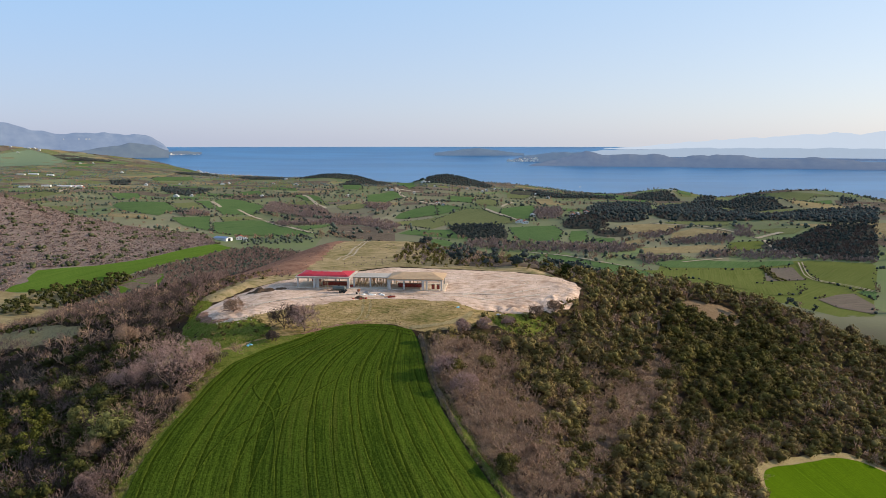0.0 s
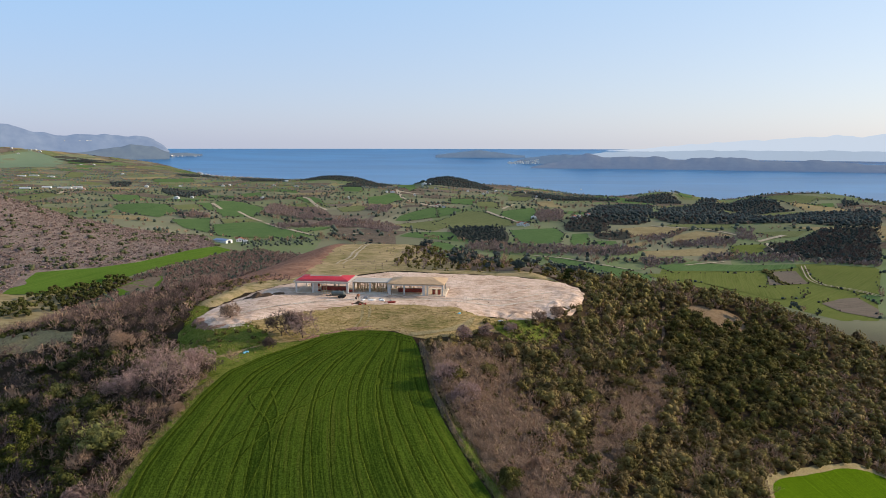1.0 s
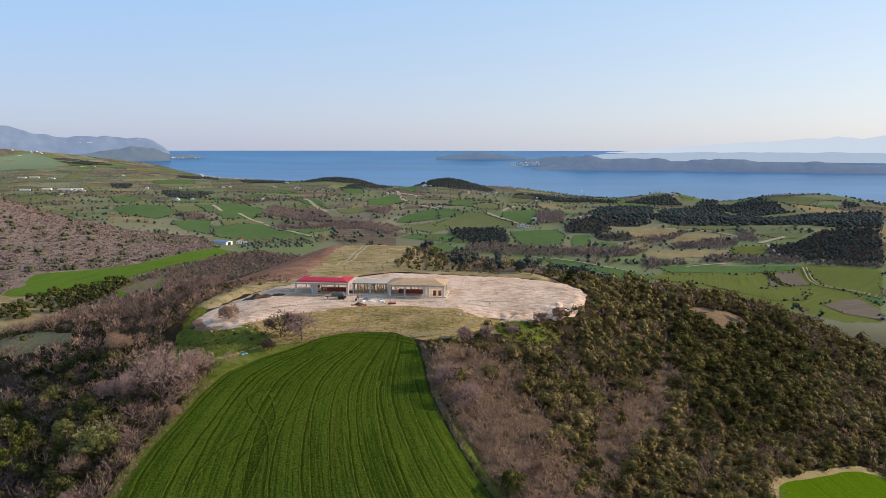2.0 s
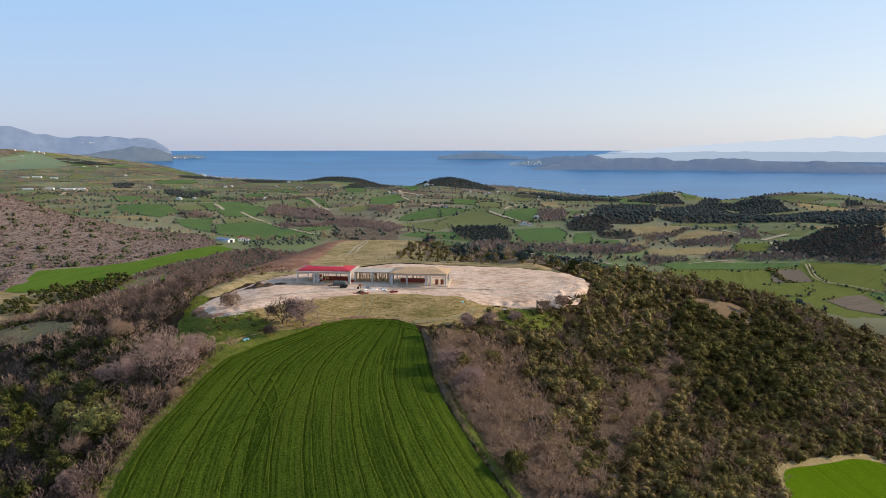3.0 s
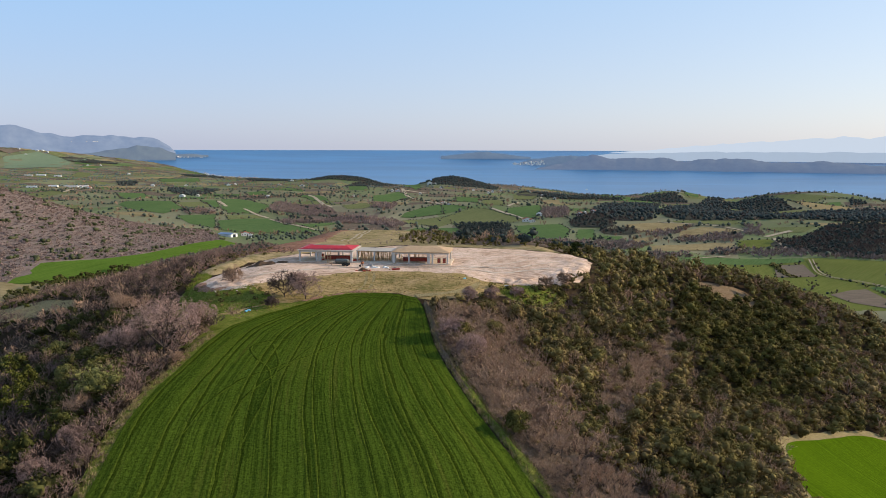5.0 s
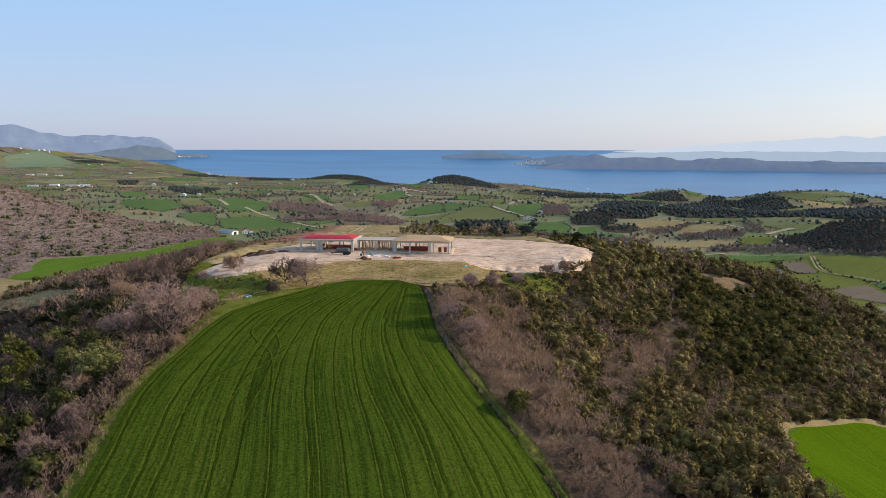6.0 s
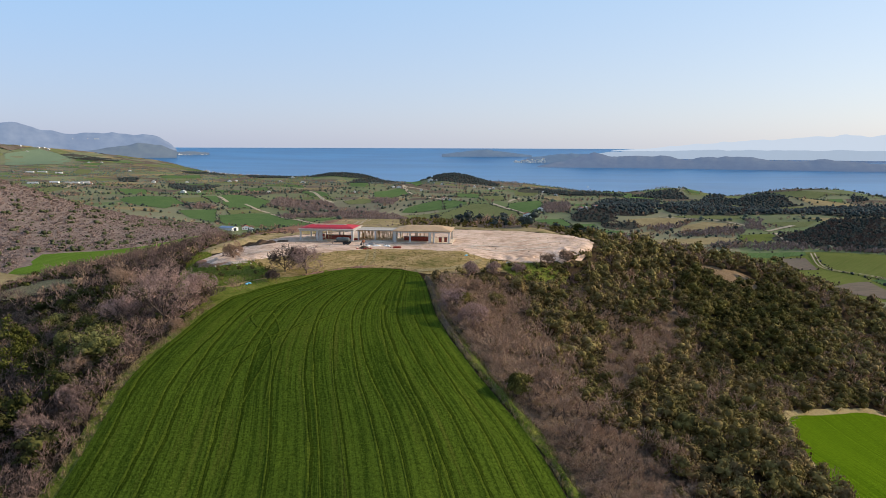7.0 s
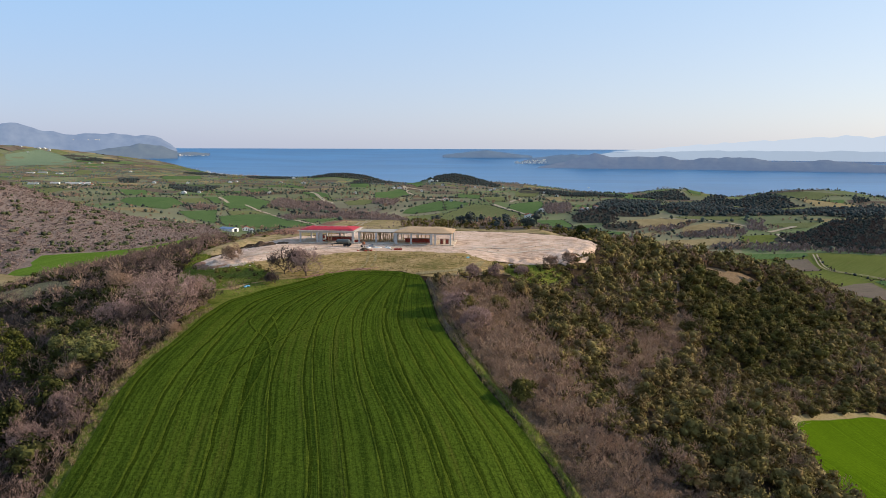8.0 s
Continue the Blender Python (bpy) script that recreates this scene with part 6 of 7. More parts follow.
planted("bare_tree_belts", FARTUFT, q, wrng.uniform(1.5, 2.6, len(q)), [M_TWIG_HILL], "belts of leafless brown trees on the plain", "trees")
grove = sown([(-236, 740), (-214, 690), (-150, 745), (-165, 790)], 8.0, np.random.default_rng(2))
planted("olive_grove", FARBLOB, grove, np.full(len(grove), 1.9), [M_LEAF_FAR], "olive grove planted in rows on the plain", "trees")


# ---- far mountains, capes and islands ----
def skyline(name, knots, foot, dist, depth, mat, label, category, seed=1.0, rough=0.08, step=0.12):
    """A hill range: (azimuth, elevation) knots of its crest and of its foot, in degrees, and how far off and how deep it is."""
    az = np.arange(knots[0][0], knots[-1][0] + 1e-6, step)
    top = np.interp(az, [k[0] for k in knots], [k[1] for k in knots])
    low = np.interp(az, [k[0] for k in foot], [k[1] for k in foot])
    rise = np.maximum(top - low, 0.0)
    top = low + rise * (1 + rough * (wob(az * 10, az * 0, 12.0, seed) + 0.3 * wob(az * 10, az * 0, 4.0, seed + 2)))
    rows = np.linspace(0, 1, 15)
    cols = []
    for s in rows:
        gully = 1 + 0.07 * wob(az * 10 + s * 7, az * 0 + s * 25, 9.0, seed) * math.sin(math.pi * s)
        h = (math.sin(math.pi * min(s / 0.62, 1.0) * 0.5) if s < 0.62 else 1.0 - 0.75 * ((s - 0.62) / 0.38) ** 1.5) * gully
        d = dist + depth * (s - 0.62)
        e = np.radians(low + (top - low) * h - (0.12 if s == 0 else 0.0))
        a = np.radians(az)
        cols.append(np.column_stack([d * np.sin(a), d * np.cos(a), 33.0 + d * np.tan(e)]))
    v = np.stack(cols, 1).reshape(-1, 3)
    return tagged(new(name, mesh_np(name, v, grid_faces(len(az), 15), [mat], smooth=True)), label, category, kind="structure")


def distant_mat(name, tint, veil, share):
    """Hills seen through miles of air: their own tint, with haze imitated by surface glow."""
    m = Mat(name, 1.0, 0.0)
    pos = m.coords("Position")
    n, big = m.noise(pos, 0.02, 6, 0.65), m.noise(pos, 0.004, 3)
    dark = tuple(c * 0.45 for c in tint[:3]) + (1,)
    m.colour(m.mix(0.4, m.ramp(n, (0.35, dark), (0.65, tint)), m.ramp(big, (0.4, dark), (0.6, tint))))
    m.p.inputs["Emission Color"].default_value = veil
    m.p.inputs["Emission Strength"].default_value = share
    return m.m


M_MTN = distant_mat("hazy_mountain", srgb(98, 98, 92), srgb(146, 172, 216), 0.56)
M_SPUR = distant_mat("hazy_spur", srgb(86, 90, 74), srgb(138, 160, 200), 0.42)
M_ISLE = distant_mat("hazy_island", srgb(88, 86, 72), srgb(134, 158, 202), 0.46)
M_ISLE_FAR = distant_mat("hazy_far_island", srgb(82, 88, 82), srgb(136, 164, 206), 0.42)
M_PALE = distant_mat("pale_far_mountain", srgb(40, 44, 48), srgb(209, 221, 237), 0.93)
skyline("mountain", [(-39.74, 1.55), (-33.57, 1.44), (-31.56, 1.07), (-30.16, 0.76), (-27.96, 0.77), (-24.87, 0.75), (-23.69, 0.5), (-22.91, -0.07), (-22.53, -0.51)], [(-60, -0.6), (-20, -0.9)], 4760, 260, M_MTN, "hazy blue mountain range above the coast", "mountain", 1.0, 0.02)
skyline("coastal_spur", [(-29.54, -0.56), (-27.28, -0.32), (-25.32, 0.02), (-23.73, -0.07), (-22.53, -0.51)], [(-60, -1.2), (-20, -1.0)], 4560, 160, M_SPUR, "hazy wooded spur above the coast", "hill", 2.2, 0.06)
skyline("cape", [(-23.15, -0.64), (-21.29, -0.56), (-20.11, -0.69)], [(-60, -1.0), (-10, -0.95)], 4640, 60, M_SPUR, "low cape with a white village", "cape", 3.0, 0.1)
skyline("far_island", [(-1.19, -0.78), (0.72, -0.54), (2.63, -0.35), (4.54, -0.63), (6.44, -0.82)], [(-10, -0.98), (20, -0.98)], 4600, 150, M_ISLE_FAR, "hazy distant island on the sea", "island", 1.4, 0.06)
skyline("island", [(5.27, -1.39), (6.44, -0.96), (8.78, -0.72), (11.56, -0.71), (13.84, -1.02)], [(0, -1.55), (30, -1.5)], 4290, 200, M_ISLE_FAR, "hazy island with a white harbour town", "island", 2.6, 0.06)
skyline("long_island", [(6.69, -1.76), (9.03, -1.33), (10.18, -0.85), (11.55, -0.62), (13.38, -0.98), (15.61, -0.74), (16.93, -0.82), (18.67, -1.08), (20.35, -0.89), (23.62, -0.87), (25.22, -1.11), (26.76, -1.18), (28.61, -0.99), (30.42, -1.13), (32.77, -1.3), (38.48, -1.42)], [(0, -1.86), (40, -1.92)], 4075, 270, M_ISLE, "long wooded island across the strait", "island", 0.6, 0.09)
# a glowing strip added over the far sea to imitate haze at the horizon
M_HAZE_STRIP = distant_mat("horizon_haze", srgb(60, 66, 74), srgb(192, 209, 230), 0.76)
skyline("pale_coast", [(9, -0.95), (13, -0.5), (20, -0.34), (40, -0.3)], [(8, -1.0), (50, -1.0)], 4500, 30, M_HAZE_STRIP, "pale glowing strip added as haze over the far sea", "coast", 1.7, 0.03)
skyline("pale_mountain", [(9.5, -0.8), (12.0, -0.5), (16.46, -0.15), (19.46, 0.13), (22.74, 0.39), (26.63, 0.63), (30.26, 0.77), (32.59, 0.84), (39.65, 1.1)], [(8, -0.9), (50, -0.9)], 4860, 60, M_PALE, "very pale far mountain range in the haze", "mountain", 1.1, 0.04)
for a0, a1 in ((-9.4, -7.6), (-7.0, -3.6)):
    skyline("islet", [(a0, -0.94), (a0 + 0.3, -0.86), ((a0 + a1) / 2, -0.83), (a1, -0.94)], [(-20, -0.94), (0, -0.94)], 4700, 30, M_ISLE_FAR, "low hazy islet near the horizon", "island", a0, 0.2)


def motor_boat(x, y, size):
    """A white boat: hull with a raised bow, and a cabin."""
    root = thing("boat", x, y, float(sea_z(x, y)), 35)
    bm = bmesh.new()
    bmesh.ops.create_cube(bm, size=1.0, matrix=Matrix.LocRotScale((0, 0, 0.1 * size), None, (size, 0.3 * size, 0.24 * size)))
    for v in bm.verts:
        if v.co.x > 0:
            v.co.y *= 0.15
            v.co.z += 0.06 * size
        elif v.co.z < 0.05 * size:
            v.co.y *= 0.7
    part("hull", bm, M_WHITE, root)
    part("cabin", box_bm(-0.25 * size, -0.1 * size, 0.2 * size, 0.12 * size, 0.1 * size, 0.4 * size, 0.03 * size), M_WHITE, root)
    tagged(root, "small white motor boat on the sea", "boat")


# ---- small houses of the plain and the coast ----
def gable(w, d, h, rise, over=0.35):
    """A gabled roof slab over a w by d house with its eaves at h."""
    bm = bmesh.new()
    prof2 = [(-w / 2 - over, h - 0.1), (0, h + rise), (w / 2 + over, h - 0.1), (w / 2 + over, h + 0.12), (0, h + rise + 0.22), (-w / 2 - over, h + 0.12)]
    a = [bm.verts.new((x, -d / 2 - over, z)) for x, z in prof2]
    b = [bm.verts.new((x, d / 2 + over, z)) for x, z in prof2]
    bm.faces.new(a[::-1]), bm.faces.new(b)
    for i in range(6):
        bm.faces.new((a[i], a[(i + 1) % 6], b[(i + 1) % 6], b[i]))
    return bm


def gable_wall(w, d, h, rise):
    bm = bmesh.new()
    prof2 = [(-w / 2, -1.5), (w / 2, -1.5), (w / 2, h), (0, h + rise), (-w / 2, h)]
    a = [bm.verts.new((x, -d / 2, z)) for x, z in prof2]
    b = [bm.verts.new((x, d / 2, z)) for x, z in prof2]
    bm.faces.new(a), bm.faces.new(b[::-1])
    for i in range(5):
        bm.faces.new((a[(i + 1) % 5], a[i], b[i], b[(i + 1) % 5]))
    return bm


def village_house(x, y, w, d, h, roof, turn, label, windows=3):
    k = 0.5 if math.hypot(x, y) > 1300 else 0.62
    w, d, h = w * k, d * k, max(3.0, h * k * 0.85)
    root = thing("house", x, y, float(ground_z(x, y)), turn)
    part("wall", gable_wall(w, d, h, w * 0.22), M_WHITE, root)
    part("roof", gable(w, d, h, w * 0.22), roof, root)
    for k in range(windows):
        px = -w / 2 + w * (k + 0.5) / windows
        part("window", box_bm(px - 0.5, -d / 2 - 0.06, h * 0.35, px + 0.5, -d / 2 + 0.1, h * 0.35 + 1.3, 0.03), M_PANE, root)
    return tagged(root, label, "house", "houses of the plain")


hrng = random.Random(9)
motor_boat(375, 2180, 9)
motor_boat(470, 2400, 9)

def homestead(x, y, w, d, h, red):
    village_house(x, y, w, d, h, M_TILE if red else M_PALEROOF, hrng.uniform(-25, 25), "white house with a terracotta tile roof" if red else "white flat-fronted house with a pale roof")


homestead(-912, 1661, 20, 10, 6, 1)
homestead(-943, 1683, 10, 9, 5, 1)
homestead(-1331, 2727, 26, 12, 7, 0)
homestead(-1816, 3306, 24, 10, 6, 0)
homestead(-1787, 3373, 24, 10, 6, 0)
homestead(-830, 1831, 20, 10, 5, 0)
homestead(-802, 1992, 18, 9, 5, 0)
homestead(-587, 1436, 26, 9, 4, 0)
homestead(-564, 1462, 14, 8, 4, 0)
homestead(-635, 1876, 20, 10, 6, 0)
homestead(-622, 1894, 14, 9, 6, 0)
homestead(-529, 2174, 26, 12, 8, 0)
homestead(-432, 1892, 30, 10, 6, 1)
homestead(-219, 1450, 12, 8, 5, 0)
homestead(-138, 1628, 22, 11, 8, 1)
homestead(-152, 1625, 12, 9, 6, 0)
homestead(-71, 1896, 30, 11, 9, 0)
homestead(-55, 1883, 12, 9, 6, 0)
homestead(-82, 1586, 12, 9, 5, 0)
homestead(-19, 1153, 14, 8, 5, 1)
homestead(-9, 1140, 10, 8, 4, 1)
homestead(-36, 1726, 10, 8, 5, 0)
homestead(83, 1655, 14, 9, 6, 0)
homestead(96, 1701, 13, 9, 6, 0)
homestead(124, 1806, 14, 9, 6, 0)
homestead(47, 1712, 12, 8, 5, 0)
homestead(100, 924, 20, 9, 5, 1)
homestead(106, 913, 12, 8, 5, 1)
homestead(123, 972, 12, 9, 5, 0)
homestead(176, 941, 16, 9, 6, 1)
homestead(184, 950, 10, 8, 6, 0)
homestead(200, 967, 12, 9, 6, 1)
homestead(206, 1849, 16, 9, 5, 1)
homestead(219, 1470, 12, 8, 5, 0)
homestead(200, 1542, 10, 8, 5, 0)
homestead(-233, 737, 13, 9, 4.5, 1)
homestead(-224, 727, 7, 6, 3, 0)
homestead(-404, 1445, 16, 9, 5, 0)
homestead(-524, 2000, 20, 9, 5, 1)
homestead(-2174, 3484, 30, 14, 8, 0)
homestead(-2171, 3527, 30, 14, 8, 0)
homestead(-2123, 3487, 30, 14, 8, 0)
homestead(-2169, 3381, 26, 12, 8, 0)
homestead(-2254, 3462, 26, 12, 8, 0)
for k in range(46):  # the village along the shore
    t = hrng.random()
    x = -1420 + 560 * t
    homestead(x, float(shore(x)) - hrng.uniform(50, 150), hrng.uniform(14, 30), hrng.uniform(9, 14), hrng.uniform(6, 10), hrng.random() < 0.3)
for x, y, w in ((-1075, 1690, 26), (-1050, 1740, 22), (-1010, 1752, 34), (-985, 1768, 24), (-1424, 2293, 30), (-1370, 2300, 22), (-1440, 2250, 26)):
    root = thing("greenhouse", x, y, float(ground_z(x, y)), 8)
    part("wall", gable_wall(9, w, 3.2, 1.2), M_WHITE, root)
    part("roof", gable(9, w, 3.2, 1.2, 0.1), M_PALEROOF, root)
    root.matrix_world = root.matrix_world @ pose(0, 0, 0, 0, 0, 90)
    tagged(root, "long white greenhouse on the plain", "greenhouse", "greenhouses of the plain")
shed = thing("shed", -247, 722, float(ground_z(-247, 722)), 65)
part("wall", gable_wall(10, 18, 2.6, 1.2), M_WHITE, shed)
part("roof", gable(10, 18, 2.6, 1.2, 0.4), M_BLUEROOF, shed)
part("door", box_bm(-2, -9.12, -1.0, 2, -8.9, 2.4, 0.03), M_PANE, shed)
tagged(shed, "farm shed with a blue-grey metal roof", "shed")

# the white towns by the water, each block placed to fit the camera's view
town_rng = random.Random(4)


def town_block(az, el, dist, w, h):
    a = radians(az)
    root = thing("town_house", dist * math.sin(a), dist * math.cos(a), 33 + dist * math.tan(radians(el)), -az + town_rng.uniform(-20, 20))
    part("wall", gable_wall(w, w * 0.8, h, w * 0.15), M_WHITE, root)
    part("roof", gable(w, w * 0.8, h, w * 0.15, 0.2), M_TILE if town_rng.random() < 0.15 else M_PALEROOF, root)
    tagged(root, "white town house above the water", "house", "houses of the seaside towns")


for k in range(70):
    u, v = town_rng.random(), town_rng.random()
    town_block(4.9 + 2.6 * u, -1.5 + 0.36 * v * (0.4 + 0.6 * u), 3930 + 40 * v, town_rng.uniform(5, 10), town_rng.uniform(3, 5))
for k in range(26):
    u = town_rng.random()
    town_block(-23.3 + 3.0 * u, -0.9 + 0.12 * town_rng.random() * (1 - u), 4590 + 20 * town_rng.random(), town_rng.uniform(5, 10), town_rng.uniform(3, 6))
for k in range(6):
    town_block(-30.0 + 2.0 * town_rng.random(), 0.33 + 0.06 * town_rng.random(), 4600, town_rng.uniform(4, 7), town_rng.uniform(2, 3))

# ---- the unfinished house on the pad ----
house = thing("unfinished_house", -41.7, 178.2, 0.5, -5.2)
tagged(house, "unfinished concrete-frame house with a red and tan hipped roof", "house")


def lw(x):
    """Along the left wing."""
    return 0.6 + x * 14.1 / 17.0


def column(x, y, w=0.4, d=0.4, h=2.55):
    part("column", box_bm(x - w / 2, y - d / 2, 0, x + w / 2, y + d / 2, h, 0.015), M_CONC, house)


def beam(x0, y0, x1, y1, z0=2.55, z1=2.95):
    part("beam", box_bm(x0, y0, z0, x1, y1, z1, 0.015), M_CONC, house)


def hip_roof(x0, y0, x1, y1, z, rise, mat, label):
    """A low hipped deck with a thick edge."""
    bm = bmesh.new()
    ym, inset = (y0 + y1) / 2, (y1 - y0) / 2 * 0.8
    low = [bm.verts.new(p) for p in ((x0, y0, z), (x1, y0, z), (x1, y1, z), (x0, y1, z))]
    eave = [bm.verts.new(p) for p in ((x0, y0, z + 0.12), (x1, y0, z + 0.12), (x1, y1, z + 0.12), (x0, y1, z + 0.12))]
    ra, rb = bm.verts.new((x0 + inset, ym, z + rise)), bm.verts.new((x1 - inset, ym, z + rise))
    bm.faces.new(low[::-1])
    for i in range(4):
        bm.faces.new((low[i], low[(i + 1) % 4], eave[(i + 1) % 4], eave[i]))
    bm.faces.new((eave[0], eave[1], rb, ra)), bm.faces.new((eave[2], eave[3], ra, rb))
    bm.faces.new((eave[1], eave[2], rb)), bm.faces.new((eave[3], eave[0], ra))
    part("roof", bm, mat, house, label)


def roof_sheet(x0, y0, x1, y1, z, rise, s0, s1, mat, label, ends=True):
    """A membrane strip on the front slope from s0 to s1 of its way up, following the hips."""
    ym, inset = (y0 + y1) / 2, (y1 - y0) / 2 * 0.8
    bm = bmesh.new()
    for lift in (0.03, 0.07):
        row = []
        for s in (s0, s1):
            yy, zz = y0 + (ym - y0) * s, z + 0.12 + (rise - 0.12) * s + lift
            n = 14
            row.append([bm.verts.new((x0 + inset * s + (x1 - x0 - 2 * inset * s) * k / n, yy, zz + 0.025 * math.sin(k * 2.3 + s0 * 9))) for k in range(n + 1)])
        for k in range(n):
            f = (row[0][k], row[0][k + 1], row[1][k + 1], row[1][k])
            bm.faces.new(f if lift > 0.05 else f[::-1])
    bm.verts.ensure_lookup_table()
    part("roof_sheet", bm, mat, house, label)


def hip_sheet(x0, y0, x1, y1, z, rise, s0, s1, mat, label):
    """A membrane over both hip ends, from s0 to s1 of the way up."""
    ym, inset = (y0 + y1) / 2, (y1 - y0) / 2 * 0.8
    for end, way in ((x0, 1), (x1, -1)):
        bm = bmesh.new()
        ring = [bm.verts.new((end + way * inset * s, y0 + (ym - y0) * s if side < 0 else y1 - (y1 - ym) * s, z + 0.12 + (rise - 0.12) * s + 0.05)) for s, side in ((s0, -1), (s0, 1), (s1, 1), (s1, -1))]
        made = bmesh.ops.extrude_face_region(bm, geom=[bm.faces.new(ring)])
        bmesh.ops.translate(bm, verts=[v for v in made["geom"] if isinstance(v, bmesh.types.BMVert)], vec=(0, 0, 0.035))
        bmesh.ops.recalc_face_normals(bm, faces=bm.faces)
        part("roof_sheet", bm, mat, house, label)


def brick_wall(x0, x1, y, h, parent_name="brick_wall"):
    """A low wall of laid hollow bricks: every course is a row of single bricks."""
    wall = part(parent_name, box_bm(x0, y - 0.08, 0, x1, y + 0.08, h, 0), M_MORTAR, house, "low red hollow-brick wall")
    lay = 0.2
    me = bpy.data.meshes.new("brick")
    bm = box_bm(-0.19, -0.1, 0, 0.19, 0.1, lay - 0.018, 0.008)
    bm.to_mesh(me)
    bm.free()
    me.materials.append(M_BRICK)
    for c in range(int(h / lay)):
        x = x0 + (0.2 if c % 2 else 0.4)
        while x < x1 - 0.1:
            b = new("brick", me)
            b.parent = wall
            b.location = (x, y, c * lay)
            x += 0.4


part("floor_slab", box_bm(-0.3, -0.3, -0.7, 41.2, 9.2, 0.0, 0.03), M_PADLIGHT, house, "earth-strewn floor slab")
# left wing
for x, y, w in ((0, 0, 0.4), (5.5, 0.0, 0.5), (6.7, 0.6, 0.4), (17.0, 0, 0.6), (0.3, 8.6, 0.4), (5.6, 8.6, 0.4), (11.5, 8.6, 0.4), (16.9, 8.6, 0.4), (11.4, 4.4, 0.4)):
    column(lw(x), y, w)
beam(0.3, -0.22, 15.0, 0.22), beam(0.3, 8.38, 15.0, 8.82), beam(0.3, 0.22, 0.7, 8.38), beam(14.6, 0.22, 15.0, 8.38)
part("ceiling_slab", box_bm(0.7, 0.22, 2.78, 14.6, 8.38, 2.93, 0), M_CONC, house)
ROOF_L = (-0.1, -0.6, 15.4, 9.2, 2.953, 1.0)
hip_roof(*ROOF_L, M_CONC_OLD, "pale hip roof deck")
part("ridge_cap", box_bm(3.6, 4.05, 3.94, 11.7, 4.55, 4.02, 0.02), M_TAN, house, "pale timber ridge board")
roof_sheet(*ROOF_L, 0.10, 0.34, M_RED_DARK, "dark red roofing membrane")
roof_sheet(*ROOF_L, 0.32, 0.84, M_RED, "red roofing membrane")
hip_sheet(*ROOF_L, 0.14, 0.84, M_RED, "red roofing membrane")
brick_wall(6.5, 14.2, 3.6, 1.2)
brick_wall(2.2, 4.9, 8.0, 0.8)
part("wall_panel", box_bm(5.4, 0.35, 0, 6.0, 0.55, 2.55, 0.01), M_CONC, house)
# middle with its timber props
for x, y in ((15.8, 2.2), (20.4, 2.2), (25.3, 2.2), (15.8, 7.4), (20.4, 7.4), (25.3, 7.4)):
    column(x, y)
part("middle_slab", box_bm(15.45, 1.95, 2.62, 25.6, 7.8, 2.82, 0.03), M_CONC_OLD, house)
prop_rng = random.Random(12)
prop_me = bpy.data.meshes.new("timber_prop")
bm = bmesh.new()
bmesh.ops.create_cone(bm, cap_ends=True, segments=7, radius1=0.07, radius2=0.055, depth=2.6, matrix=pose(0, 0, 1.3))
bm.to_mesh(prop_me)
bm.free()
prop_me.materials.append(M_TIMBER)
for k in range(72):
    p = new("timber_prop", prop_me)
    p.parent = house
    p.matrix_local = pose(16.1 + (k % 18) * 0.53 + prop_rng.uniform(-0.12, 0.12), 2.5 + (k // 18) * 1.3 + prop_rng.uniform(-0.2, 0.2), 0.0, prop_rng.uniform(-6, 6), prop_rng.choice((1, 1, 2)) * prop_rng.uniform(-8, 8), 0)
for k in range(14):
    p = new("timber_prop", prop_me)
    p.parent = house
    p.matrix_local = pose(26.9 + (k % 7) * 1.2 + prop_rng.uniform(-0.2, 0.2), 6.2 + (k // 7) * 1.3, 0.0, prop_rng.uniform(-4, 4), prop_rng.uniform(-6, 6), 0)
for k in range(8):
    part("formwork_board", box_bm(15.6 + k * 1.25, 2.05, 2.5, 15.6 + k * 1.25 + 1.2, 7.7, 2.612, 0.01), M_TIMBER, house, "raw timber formwork board")
# right wing
for x, y, w in ((26.2, -0.4, 0.65), (30.15, -0.4, 0.4), (35.35, -0.4, 0.65), (36.35, -0.1, 0.4), (40.35, -0.4, 0.4), (26.25, 8.2, 0.4), (30.75, 8.2, 0.4), (35.45, 8.2, 0.4), (40.35, 8.2, 0.4)):
    column(x, y, w)
beam(25.85, -0.62, 40.65, -0.18), beam(25.85, 7.98, 40.65, 8.42), beam(25.85, -0.18, 26.25, 7.98), beam(40.25, -0.18, 40.65, 7.98)
part("ceiling_slab", box_bm(26.25, -0.18, 2.78, 40.25, 7.98, 2.93, 0), M_CONC, house)
hip_roof(25.65, -0.95, 41.0, 8.75, 2.953, 1.2, M_TAN, "boarded hip roof")
for s in (0.16, 0.33, 0.5, 0.67, 0.84):
    roof_sheet(25.65, -0.95, 41.0, 8.75, 2.953, 1.2, s - 0.155, s, M_TAN, "tan roof board row")
brick_wall(27.9, 34.9, 3.2, 1.2)
for x in (37.5, 38.9):
    brick_wall(x, x + 0.85, 1.2, 1.4, "brick_stub")

# ---- things on the pad ----
ladder = thing("ladder", -33.1, 176.4, 0.36, -5.2)
for sx_ in (-0.38, 0.38):
    bm = bmesh.new()
    bmesh.ops.create_cube(bm, size=1.0, matrix=Matrix.LocRotScale((sx_, 0.45, 1.75), Euler((radians(-14), 0, 0)), (0.09, 0.09, 3.7)))
    part("rail", bm, M_TIMBER, ladder)
